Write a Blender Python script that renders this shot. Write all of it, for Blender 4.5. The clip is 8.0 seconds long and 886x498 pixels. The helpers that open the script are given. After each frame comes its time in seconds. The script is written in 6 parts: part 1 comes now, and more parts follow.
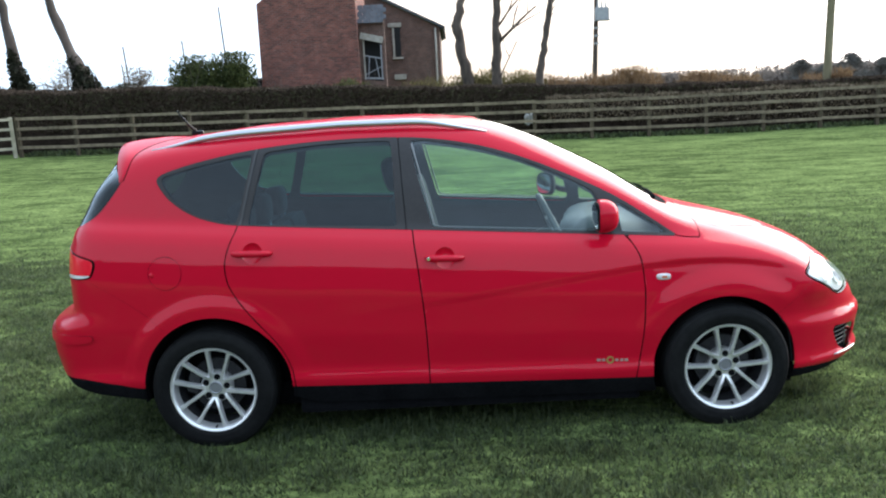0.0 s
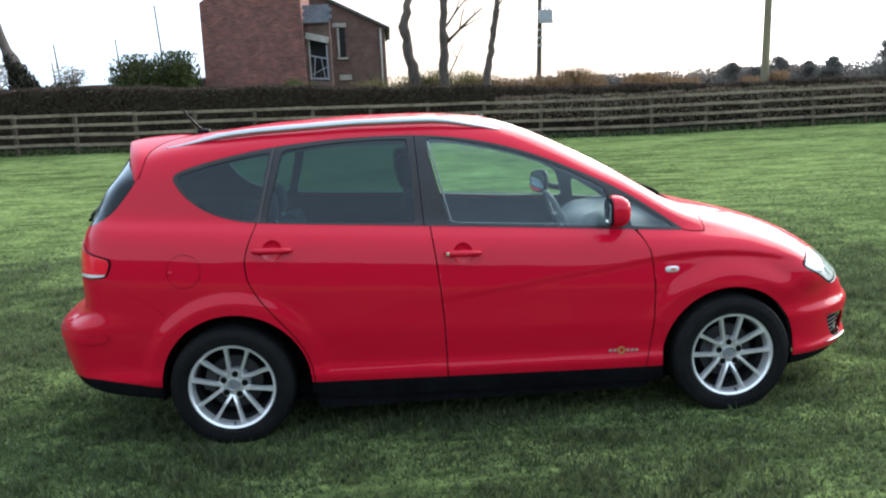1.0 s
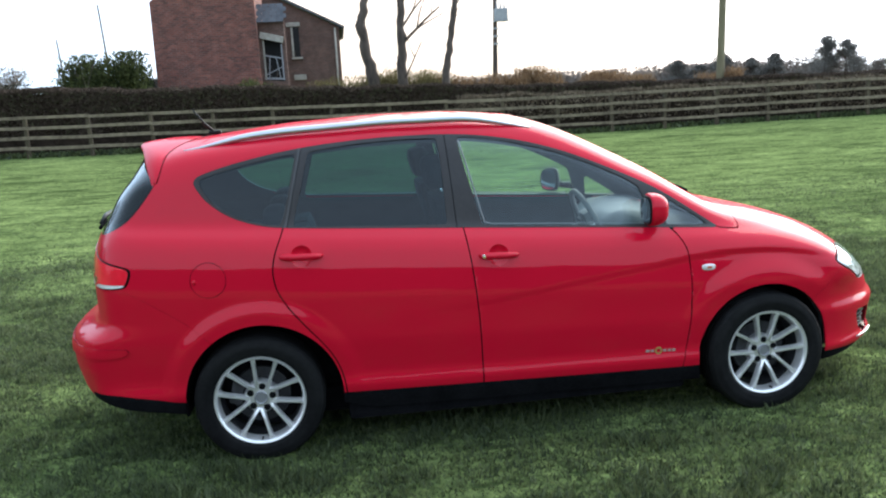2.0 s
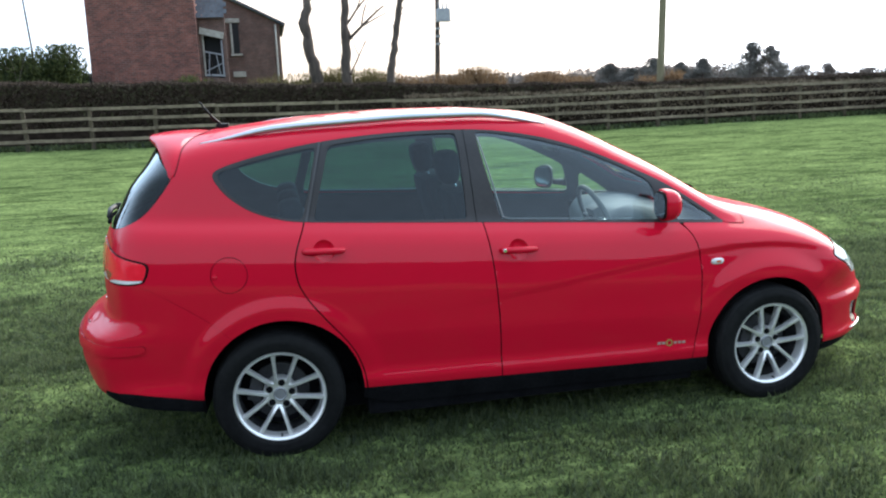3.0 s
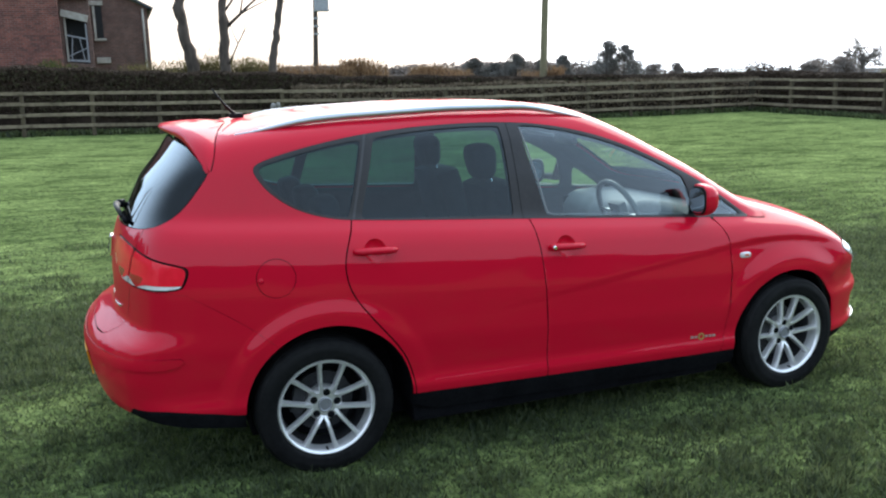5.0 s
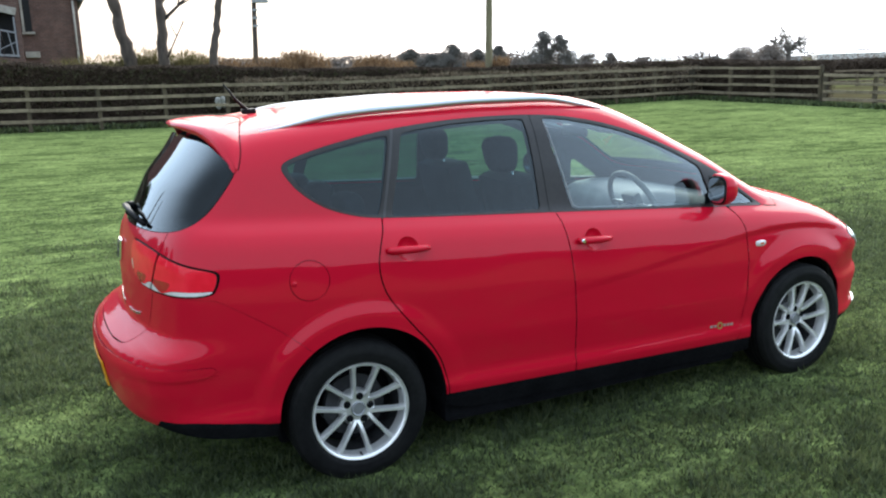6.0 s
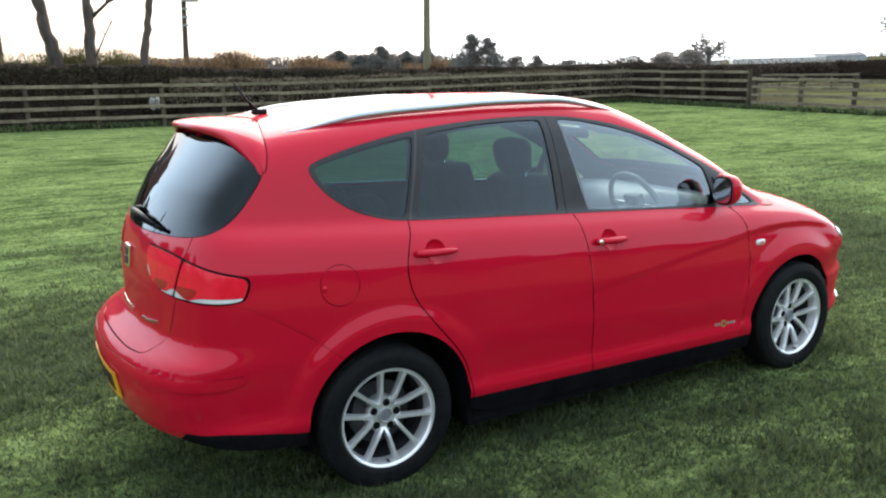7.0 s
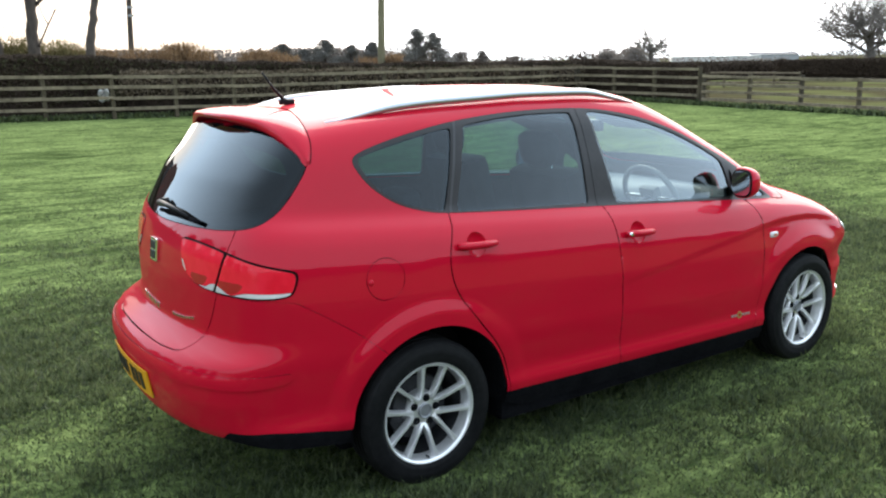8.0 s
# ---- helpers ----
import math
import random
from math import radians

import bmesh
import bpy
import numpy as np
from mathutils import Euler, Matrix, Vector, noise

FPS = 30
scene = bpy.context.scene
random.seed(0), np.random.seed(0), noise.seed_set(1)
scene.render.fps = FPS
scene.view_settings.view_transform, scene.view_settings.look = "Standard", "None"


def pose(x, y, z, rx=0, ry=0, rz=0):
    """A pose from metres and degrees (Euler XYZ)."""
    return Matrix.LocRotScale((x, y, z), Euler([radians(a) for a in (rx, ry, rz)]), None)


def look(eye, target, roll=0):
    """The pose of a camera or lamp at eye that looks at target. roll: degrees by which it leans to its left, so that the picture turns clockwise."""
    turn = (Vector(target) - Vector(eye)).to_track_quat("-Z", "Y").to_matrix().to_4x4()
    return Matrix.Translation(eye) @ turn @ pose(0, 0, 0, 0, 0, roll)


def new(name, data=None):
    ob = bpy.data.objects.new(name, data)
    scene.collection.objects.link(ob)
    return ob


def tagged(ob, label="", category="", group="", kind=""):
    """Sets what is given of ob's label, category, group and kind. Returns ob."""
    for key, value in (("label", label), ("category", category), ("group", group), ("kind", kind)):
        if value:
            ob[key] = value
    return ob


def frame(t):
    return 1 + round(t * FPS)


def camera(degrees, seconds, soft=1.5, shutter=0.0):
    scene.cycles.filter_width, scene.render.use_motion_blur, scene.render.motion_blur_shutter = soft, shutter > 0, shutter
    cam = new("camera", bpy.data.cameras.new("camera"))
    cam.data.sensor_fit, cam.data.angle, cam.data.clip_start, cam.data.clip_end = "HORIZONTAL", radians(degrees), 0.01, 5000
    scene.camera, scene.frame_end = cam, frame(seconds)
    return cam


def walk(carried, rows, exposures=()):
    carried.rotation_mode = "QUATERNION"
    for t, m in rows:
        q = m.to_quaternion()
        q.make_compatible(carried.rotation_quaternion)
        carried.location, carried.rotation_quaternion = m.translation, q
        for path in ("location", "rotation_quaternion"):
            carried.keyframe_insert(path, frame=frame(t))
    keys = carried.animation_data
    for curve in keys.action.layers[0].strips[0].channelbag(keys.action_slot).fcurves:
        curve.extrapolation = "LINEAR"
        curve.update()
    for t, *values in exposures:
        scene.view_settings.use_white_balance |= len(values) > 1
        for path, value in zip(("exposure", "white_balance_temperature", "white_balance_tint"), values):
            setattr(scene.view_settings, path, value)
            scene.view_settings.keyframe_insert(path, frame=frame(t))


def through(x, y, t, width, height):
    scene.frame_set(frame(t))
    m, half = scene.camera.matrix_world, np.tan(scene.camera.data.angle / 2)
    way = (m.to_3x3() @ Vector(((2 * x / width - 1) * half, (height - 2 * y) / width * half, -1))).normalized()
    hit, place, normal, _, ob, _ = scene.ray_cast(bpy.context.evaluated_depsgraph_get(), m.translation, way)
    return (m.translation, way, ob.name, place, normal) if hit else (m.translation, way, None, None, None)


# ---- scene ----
cam = camera(55.3, 8.0, soft=2.1)
PATH = [
    (0, (-0.012, -4.901, 1.694), (-0.053, -2.932, 1.347), -3.0),
    (0.5, (-0.246, -4.983, 1.698), (-0.206, -3.013, 1.351), -3.2),
    (1, (-0.407, -4.986, 1.703), (-0.304, -3.02, 1.351), -2.8),
    (1.5, (-0.601, -4.896, 1.698), (-0.439, -2.935, 1.342), -3.4),
    (2, (-0.804, -4.811, 1.716), (-0.586, -2.855, 1.356), -3.3),
    (3.5, (-1.43, -4.695, 1.712), (-0.97, -2.784, 1.341), -2.3),
    (4, (-1.622, -4.559, 1.728), (-1.081, -2.671, 1.353), -2.1),
    (4.5, (-1.818, -4.458, 1.73), (-1.208, -2.592, 1.348), -1.5),
    (6, (-2.37, -4.105, 1.751), (-1.557, -2.327, 1.332), -2.0),
    (6.5, (-2.503, -3.982, 1.757), (-1.629, -2.232, 1.34), -1.8),
    (7, (-2.725, -3.874, 1.758), (-1.761, -2.173, 1.338), -1.6),
    (7.5, (-2.915, -3.792, 1.769), (-1.887, -2.132, 1.338), -1.2),
    (8, (-3.048, -3.623, 1.747), (-1.972, -1.993, 1.313), -1.0),
]
walk(cam, [(t, look(eye, target, roll)) for t, eye, target, roll in PATH],
     exposures=[(0.0, 1.24, 6350, 10), (4.0, 1.26, 6250, 10), (4.5, 1.08, 6250, 10), (5.0, 1.10, 6300, 10), (5.8, 1.26, 6450, 10), (7.0, 1.29, 6700, 10), (8.0, 1.29, 6750, 10)])

# ---- sky and sun ----
world = bpy.data.worlds.new("evening_sky")
scene.world = world
world.use_nodes = True
wn = world.node_tree.nodes
sky = wn.new("ShaderNodeTexSky")
sky.sky_type, sky.sun_disc = "NISHITA", False
sky.sun_elevation, sky.sun_rotation = radians(19), radians(44)
sky.air_density, sky.dust_density, sky.ozone_density = 1.0, 3.0, 1.0
cloud = wn.new("ShaderNodeHueSaturation")  # thin cloud greys the sky
cloud.inputs["Saturation"].default_value = 0.30
world.node_tree.links.new(sky.outputs[0], cloud.inputs["Color"])
world.node_tree.links.new(cloud.outputs[0], wn["Background"].inputs[0])
wn["Background"].inputs[1].default_value = 0.034
veil, both_skies = wn.new("ShaderNodeBackground"), wn.new("ShaderNodeAddShader")  # even white overcast over the whole dome
lift, rise, gain = wn.new("ShaderNodeVectorMath"), wn.new("ShaderNodeMapRange"), wn.new("ShaderNodeMath")
lift.operation, gain.operation, rise.interpolation_type = "DOT_PRODUCT", "MULTIPLY", "SMOOTHSTEP"  # the cloud is brighter on the sun's side
lift.inputs[1].default_value = Vector((0.66, 0.70, 0.34)).normalized()
for k, value in enumerate((-0.6, 1.0, 0.78, 1.28)):
    rise.inputs[k + 1].default_value = value
gain.inputs[1].default_value = 0.74
way, toward, fall, tone = wn.new("ShaderNodeTexCoord"), wn.new("ShaderNodeVectorMath"), wn.new("ShaderNodeMapRange"), wn.new("ShaderNodeMix")
toward.operation = "DOT_PRODUCT"  # warmer low down where the sun has gone behind the hedge
toward.inputs[1].default_value = Vector((0.16, 1.0, 0.02)).normalized()
fall.interpolation_type = "SMOOTHERSTEP"
for k, value in enumerate((0.905, 1.0, 0.0, 1.0)):
    fall.inputs[k + 1].default_value = value
tone.data_type = "RGBA"
tone.inputs[6].default_value, tone.inputs[7].default_value = (0.62, 0.80, 1.0, 1), (0.64, 0.52, 0.42, 1)
world.node_tree.links.new(way.outputs["Generated"], toward.inputs[0]), world.node_tree.links.new(toward.outputs["Value"], fall.inputs[0])
world.node_tree.links.new(way.outputs["Generated"], lift.inputs[0]), world.node_tree.links.new(lift.outputs["Value"], rise.inputs[0])
world.node_tree.links.new(rise.outputs[0], gain.inputs[0]), world.node_tree.links.new(gain.outputs[0], veil.inputs[1])
world.node_tree.links.new(fall.outputs[0], tone.inputs[0]), world.node_tree.links.new(tone.outputs[2], veil.inputs[0])
for k, shade in enumerate((wn["Background"], veil)):
    world.node_tree.links.new(shade.outputs[0], both_skies.inputs[k])
world.node_tree.links.new(both_skies.outputs[0], wn["World Output"].inputs[0])
sun = new("sun", bpy.data.lights.new("sun", "SUN"))
sun.data.energy, sun.data.angle, sun.data.color = 2.5, radians(84), (1.0, 0.91, 0.79)
sun.matrix_world = look((28, 29, 14), (0, 0, 0))

# ---- materials ----
def mat(name, base=(0.5, 0.5, 0.5), rough=0.5, metal=0.0, coat=0.0, spec=0.5):
    m = bpy.data.materials.new(name)
    m.use_nodes = True
    b = m.node_tree.nodes["Principled BSDF"]
    b.inputs["Base Color"].default_value = (*base, 1)
    b.inputs["Roughness"].default_value = rough
    b.inputs["Metallic"].default_value = metal
    b.inputs["Coat Weight"].default_value = coat
    b.inputs["Coat Roughness"].default_value = 0.03
    b.inputs["Coat IOR"].default_value = 1.46
    b.inputs["Specular IOR Level"].default_value = spec
    return m


def varied(m, dark, light, scale, bump=0.0, detail=6.0, stretch=(1, 1, 1), coarse=0.0, mix=0.5, distance=0.01):
    """Two sizes of noise between two colours, with relief."""
    t = m.node_tree
    n, l = t.nodes, t.links
    b = n["Principled BSDF"]
    co, mp = n.new("ShaderNodeTexCoord"), n.new("ShaderNodeMapping")
    mp.inputs["Scale"].default_value = stretch
    l.new(co.outputs["Object"], mp.inputs["Vector"])
    fine = n.new("ShaderNodeTexNoise")
    fine.inputs["Scale"].default_value, fine.inputs["Detail"].default_value = scale, detail
    l.new(mp.outputs[0], fine.inputs["Vector"])
    big = n.new("ShaderNodeTexNoise")
    big.inputs["Scale"].default_value, big.inputs["Detail"].default_value = coarse or scale * 0.13, 3.0
    l.new(mp.outputs[0], big.inputs["Vector"])
    add = n.new("ShaderNodeMix")
    add.inputs[0].default_value = mix
    l.new(fine.outputs[0], add.inputs[2])
    l.new(big.outputs[0], add.inputs[3])
    ramp = n.new("ShaderNodeValToRGB")
    ramp.color_ramp.elements[0].position, ramp.color_ramp.elements[1].position = 0.36, 0.64
    ramp.color_ramp.elements[0].color, ramp.color_ramp.elements[1].color = (*dark, 1), (*light, 1)
    l.new(add.outputs[0], ramp.inputs[0])
    l.new(ramp.outputs[0], b.inputs["Base Color"])
    if bump:
        bp = n.new("ShaderNodeBump")
        bp.inputs["Strength"].default_value, bp.inputs["Distance"].default_value = bump, distance
        l.new(fine.outputs[0], bp.inputs["Height"])
        l.new(bp.outputs[0], b.inputs["Normal"])
    return m


def island_tint(m, dark, light, through=0.0):
    """Each loose piece of a mesh takes its own shade; through lets light pass, as thin leaves do."""
    m.node_tree.nodes["Principled BSDF"].inputs["Specular IOR Level"].default_value = 0.12
    n, l = m.node_tree.nodes, m.node_tree.links
    g, r = n.new("ShaderNodeNewGeometry"), n.new("ShaderNodeValToRGB")
    r.color_ramp.elements[0].color, r.color_ramp.elements[1].color = (*dark, 1), (*light, 1)
    l.new(g.outputs["Random Per Island"], r.inputs[0])
    l.new(r.outputs[0], n["Principled BSDF"].inputs["Base Color"])
    if through:
        tl, mx = n.new("ShaderNodeBsdfTranslucent"), n.new("ShaderNodeMixShader")
        mx.inputs[0].default_value = through
        l.new(r.outputs[0], tl.inputs[0])
        l.new(n["Principled BSDF"].outputs[0], mx.inputs[1]), l.new(tl.outputs[0], mx.inputs[2])
        l.new(mx.outputs[0], n["Material Output"].inputs[0])
    return m


def glass_mat(name, tint, gloss=0.05, slant=3.3, rough=0.01):
    """Thin window glass: lets tinted light through and mirrors more at a slant, alike from both sides."""
    m = bpy.data.materials.new(name)
    m.use_nodes = True
    n, l = m.node_tree.nodes, m.node_tree.links
    n.remove(n["Principled BSDF"])
    tr, gl, lw, mx = n.new("ShaderNodeBsdfTransparent"), n.new("ShaderNodeBsdfGlossy"), n.new("ShaderNodeLayerWeight"), n.new("ShaderNodeMixShader")
    pw, ma = n.new("ShaderNodeMath"), n.new("ShaderNodeMath")
    gl.inputs["Color"].default_value = (0.86, 0.94, 1.0, 1)
    tr.inputs[0].default_value, gl.inputs["Roughness"].default_value, lw.inputs["Blend"].default_value = (*tint, 1), rough, 0.5
    pw.operation, ma.operation = "POWER", "MULTIPLY_ADD"
    pw.inputs[1].default_value, ma.inputs[1].default_value, ma.inputs[2].default_value = slant, 1 - gloss, gloss
    l.new(lw.outputs["Facing"], pw.inputs[0]), l.new(pw.outputs[0], ma.inputs[0]), l.new(ma.outputs[0], mx.inputs[0])
    l.new(tr.outputs[0], mx.inputs[1]), l.new(gl.outputs[0], mx.inputs[2])
    l.new(mx.outputs[0], n["Material Output"].inputs[0])
    return m


red_paint = mat("red_paint", (0.57, 0.0048, 0.026), 0.55, 0.06, 0.95, 0.02)
red_paint.node_tree.nodes["Principled BSDF"].inputs["Coat Roughness"].default_value = 0.06
red_paint.node_tree.nodes["Principled BSDF"].inputs["Coat IOR"].default_value = 1.37
pn, pl = red_paint.node_tree.nodes, red_paint.node_tree.links  # lacquer set to mirror less at a slant, holding back white sky on roof and bonnet
p_slant, p_range = pn.new("ShaderNodeLayerWeight"), pn.new("ShaderNodeMapRange")
p_slant.inputs["Blend"].default_value = 0.5
for k, value in enumerate((0.60, 0.96, 0.95, 0.24)):
    p_range.inputs[k + 1].default_value = value
pl.new(p_slant.outputs["Facing"], p_range.inputs[0]), pl.new(p_range.outputs[0], pn["Principled BSDF"].inputs["Coat Weight"])
p_wave, p_bump, p_co = pn.new("ShaderNodeTexNoise"), pn.new("ShaderNodeBump"), pn.new("ShaderNodeTexCoord")  # pressed panels are never quite true
p_wave.inputs["Scale"].default_value, p_wave.inputs["Detail"].default_value, p_bump.inputs["Distance"].default_value = 2.4, 1.0, 0.007
pl.new(p_co.outputs["Object"], p_wave.inputs["Vector"]), pl.new(p_wave.outputs[0], p_bump.inputs["Height"]), pl.new(p_bump.outputs[0], pn["Principled BSDF"].inputs["Coat Normal"])
pillar_black = varied(mat("pillar_black", rough=0.34, spec=0.4), (0.022, 0.020, 0.021), (0.032, 0.028, 0.029), 50)
pillar_seal = mat("pillar_rubber", (0.05, 0.048, 0.05), 0.35, spec=0.5)
channel_grey = mat("channel_grey", (0.20, 0.21, 0.22), 0.5)
black_trim = mat("black_trim", (0.006, 0.006, 0.007), 0.42, spec=0.18)
matt_black = varied(mat("matt_black", rough=0.9, spec=0.03), (0.005, 0.005, 0.006), (0.011, 0.011, 0.013), 60)
rubber = varied(mat("rubber", rough=0.62, spec=0.12), (0.0045, 0.0045, 0.005), (0.012, 0.012, 0.0125), 40, 0.1)
alloy = varied(mat("alloy", rough=0.28, metal=0.68), (0.84, 0.83, 0.83), (0.96, 0.95, 0.95), 30)
# near-black metal: the shade behind the spokes is put into this colour
brake_dark = varied(mat("brake_shaded", rough=0.6, metal=0.4), (0.022, 0.022, 0.025), (0.045, 0.045, 0.050), 40)
hub_grey = mat("hub_grey", (0.26, 0.265, 0.28), 0.4, 0.4)
mirror_silver = mat("mirror_silver", (0.42, 0.44, 0.47), 0.04, 1.0)
chrome = mat("chrome", (0.78, 0.78, 0.8), 0.12, 1.0)
satin = mat("satin_aluminium", (0.56, 0.57, 0.60), 0.28, 0.9)
disc_steel = mat("brake_steel", (0.035, 0.035, 0.038), 0.45, 0.6)
side_glass = glass_mat("side_glass", (0.74, 0.89, 0.86), 0.052, 1.65)
screen_glass = glass_mat("windscreen_glass", (0.93, 0.96, 0.96), 0.04)
dark_glass = glass_mat("tinted_glass", (0.22, 0.39, 0.46), 0.040, 2.3)
rear_glass = glass_mat("rear_tinted_glass", (0.07, 0.10, 0.13), 0.028, 3.5, 0.03)
lamp_red = varied(mat("lamp_red", rough=0.2, coat=0.45, spec=0.15), (0.85, 0.012, 0.030), (0.95, 0.022, 0.050), 30, 0.15, distance=0.002)
lamp_deep = mat("lamp_deep_red", (0.44, 0.006, 0.016), 0.12, 0.0, 0.8)
lamp_clear = varied(mat("lamp_clear", rough=0.30, metal=0.2, coat=0.8), (0.66, 0.62, 0.62), (0.86, 0.83, 0.83), 25, 0.2, distance=0.002)
# matt white in place of silver: the bright reflection is in the colour
lamp_bright = mat("lamp_reflector", (0.93, 0.92, 0.89), 0.6, 0.0, spec=0.6)
lens_glass = glass_mat("headlight_lens", (0.97, 0.97, 0.97), 0.06, 4.5)
seat_cloth = varied(mat("seat_cloth", rough=0.9), (0.02, 0.021, 0.024), (0.04, 0.042, 0.047), 80, 0.2)
cabin_plastic = varied(mat("cabin_plastic", rough=0.6), (0.026, 0.028, 0.034), (0.044, 0.047, 0.056), 60, 0.1)
cabin_light = varied(mat("cabin_light_plastic", rough=0.6, spec=0.35), (0.15, 0.16, 0.175), (0.20, 0.21, 0.225), 60, 0.1)
amber = mat("amber_bulb", (0.62, 0.16, 0.07), 0.3)
plate_yellow = mat("plate_yellow", (0.80, 0.37, 0.012), 0.4)
ink = mat("ink", (0.012, 0.012, 0.014), 0.5)
gold = mat("badge_gold", (0.42, 0.33, 0.10), 0.35, 0.4)
pale = mat("badge_pale", (0.38, 0.30, 0.27), 0.4, 0.2)
fence_wood = varied(mat("fence_wood", rough=0.9), (0.11, 0.084, 0.056), (0.27, 0.215, 0.145), 9, 0.4, stretch=(1, 1, 1))
post_wood = varied(mat("post_wood", rough=0.95), (0.040, 0.031, 0.020), (0.125, 0.097, 0.060), 7, 0.5, stretch=(1, 1, 0.3))
pale_wood = varied(mat("pale_wood", rough=0.9), (0.26, 0.235, 0.17), (0.42, 0.38, 0.29), 9, 0.4)
bark = varied(mat("bark", rough=0.95), (0.045, 0.034, 0.028), (0.125, 0.095, 0.078), 7, 0.8, stretch=(1, 1, 0.3), distance=0.03)
# bark paled: distance haze is put into the colour
far_bark_hazed = varied(mat("far_bark_hazed", rough=0.95), (0.11, 0.095, 0.085), (0.20, 0.175, 0.155), 5, 0.4)
pole_wood = varied(mat("pole_wood", rough=0.85), (0.12, 0.10, 0.055), (0.22, 0.19, 0.11), 12, 0.3, stretch=(1, 1, 0.1))
grey_metal = varied(mat("grey_metal", rough=0.6), (0.30, 0.31, 0.32), (0.42, 0.43, 0.44), 8)
slate = varied(mat("slate", rough=0.7), (0.045, 0.05, 0.06), (0.10, 0.105, 0.12), 6, 0.4)
stone_pale = varied(mat("pale_stone", rough=0.85), (0.26, 0.235, 0.20), (0.42, 0.39, 0.34), 7, 0.3)
dark_room = mat("dark_room", (0.012, 0.012, 0.013), 0.9)
white_plastic = mat("white_plastic", (0.62, 0.62, 0.6), 0.5)
dirty_plastic = varied(mat("dirty_plastic", rough=0.6), (0.16, 0.15, 0.13), (0.52, 0.51, 0.48), 14)
hedge_leaf = island_tint(mat("hedge_leaf", rough=0.9), (0.046, 0.033, 0.025), (0.096, 0.069, 0.050))
hedge_green = island_tint(mat("hedge_green", rough=0.8), (0.040, 0.040, 0.020), (0.085, 0.080, 0.040))
# brown twigs lightened to tan: the light on them is in the colour
hedge_tan = island_tint(mat("hedge_tan_twig", rough=0.95), (0.10, 0.075, 0.052), (0.25, 0.195, 0.135))
# core darker than the leaves: the hedge's deep shade is in this colour
hedge_core_shade = varied(mat("hedge_core_shade", rough=1.0, spec=0.05), (0.018, 0.013, 0.010), (0.046, 0.033, 0.025), 6, 1.0, distance=0.1)
ivy_leaf = island_tint(mat("ivy_leaf", rough=0.8), (0.018, 0.018, 0.012), (0.040, 0.042, 0.024))
evergreen_leaf = island_tint(mat("evergreen_leaf", rough=0.7), (0.020, 0.032, 0.012), (0.090, 0.100, 0.030), 0.2)
weed_blade = island_tint(mat("weed_blade", rough=0.9), (0.075, 0.070, 0.028), (0.20, 0.165, 0.075), 0.35)
# evergreen colour lifted to grey, with the haze of distance painted in
conifer = island_tint(mat("conifer_leaf_hazed", rough=0.85), (0.120, 0.114, 0.104), (0.195, 0.185, 0.170), 0.3)
bush_leaf = island_tint(mat("bush_leaf", rough=0.7), (0.036, 0.050, 0.015), (0.15, 0.155, 0.050), 0.3)
scrub_twig = island_tint(mat("scrub_twig", rough=0.95), (0.105, 0.066, 0.038), (0.30, 0.19, 0.105), 0.3)
# far twigs lightened too, haze included in their colour
far_leaf = island_tint(mat("far_winter_twig_hazed", rough=0.95), (0.16, 0.140, 0.125), (0.30, 0.255, 0.225), 0.3)
# blade colour kept dark, standing in for shade on the near grass
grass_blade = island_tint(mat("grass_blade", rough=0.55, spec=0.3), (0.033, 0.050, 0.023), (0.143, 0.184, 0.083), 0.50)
grass_blade.node_tree.nodes["Principled BSDF"].inputs["Specular IOR Level"].default_value = 0.4
gn, gl_ = grass_blade.node_tree.nodes, grass_blade.node_tree.links  # clumps of lighter and darker blades
g_noise, g_co, g_ramp, g_mix = gn.new("ShaderNodeTexNoise"), gn.new("ShaderNodeTexCoord"), gn.new("ShaderNodeValToRGB"), gn.new("ShaderNodeMix")
g_noise.inputs["Scale"].default_value, g_noise.inputs["Detail"].default_value = 14.0, 5.0
g_ramp.color_ramp.elements[0].position, g_ramp.color_ramp.elements[1].position = 0.38, 0.62
g_ramp.color_ramp.elements[0].color, g_ramp.color_ramp.elements[1].color = (0.70, 0.72, 0.68, 1), (1.24, 1.18, 1.10, 1)
g_mix.data_type, g_mix.blend_type = "RGBA", "MULTIPLY"
g_mix.inputs[0].default_value = 1.0
gl_.new(g_co.outputs["Object"], g_noise.inputs["Vector"]), gl_.new(g_noise.outputs[0], g_ramp.inputs[0])
gl_.new(gn["Color Ramp"].outputs[0], g_mix.inputs[6]), gl_.new(g_ramp.outputs[0], g_mix.inputs[7])
gl_.new(g_mix.outputs[2], gn["Principled BSDF"].inputs["Base Color"]), gl_.new(g_mix.outputs[2], gn["Translucent BSDF"].inputs[0])
# ground colour raised, standing in for stronger light on the far lawn
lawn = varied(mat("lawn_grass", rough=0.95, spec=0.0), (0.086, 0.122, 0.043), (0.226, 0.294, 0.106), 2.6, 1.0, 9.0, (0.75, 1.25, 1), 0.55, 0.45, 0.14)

ln, ll = lawn.node_tree.nodes, lawn.node_tree.links
streak, s_map, s_ramp, s_mix, s_co = ln.new("ShaderNodeTexNoise"), ln.new("ShaderNodeMapping"), ln.new("ShaderNodeValToRGB"), ln.new("ShaderNodeMix"), ln.new("ShaderNodeTexCoord")
s_map.inputs["Scale"].default_value, s_map.inputs["Rotation"].default_value = (0.5, 2.9, 1), (0, 0, radians(8))
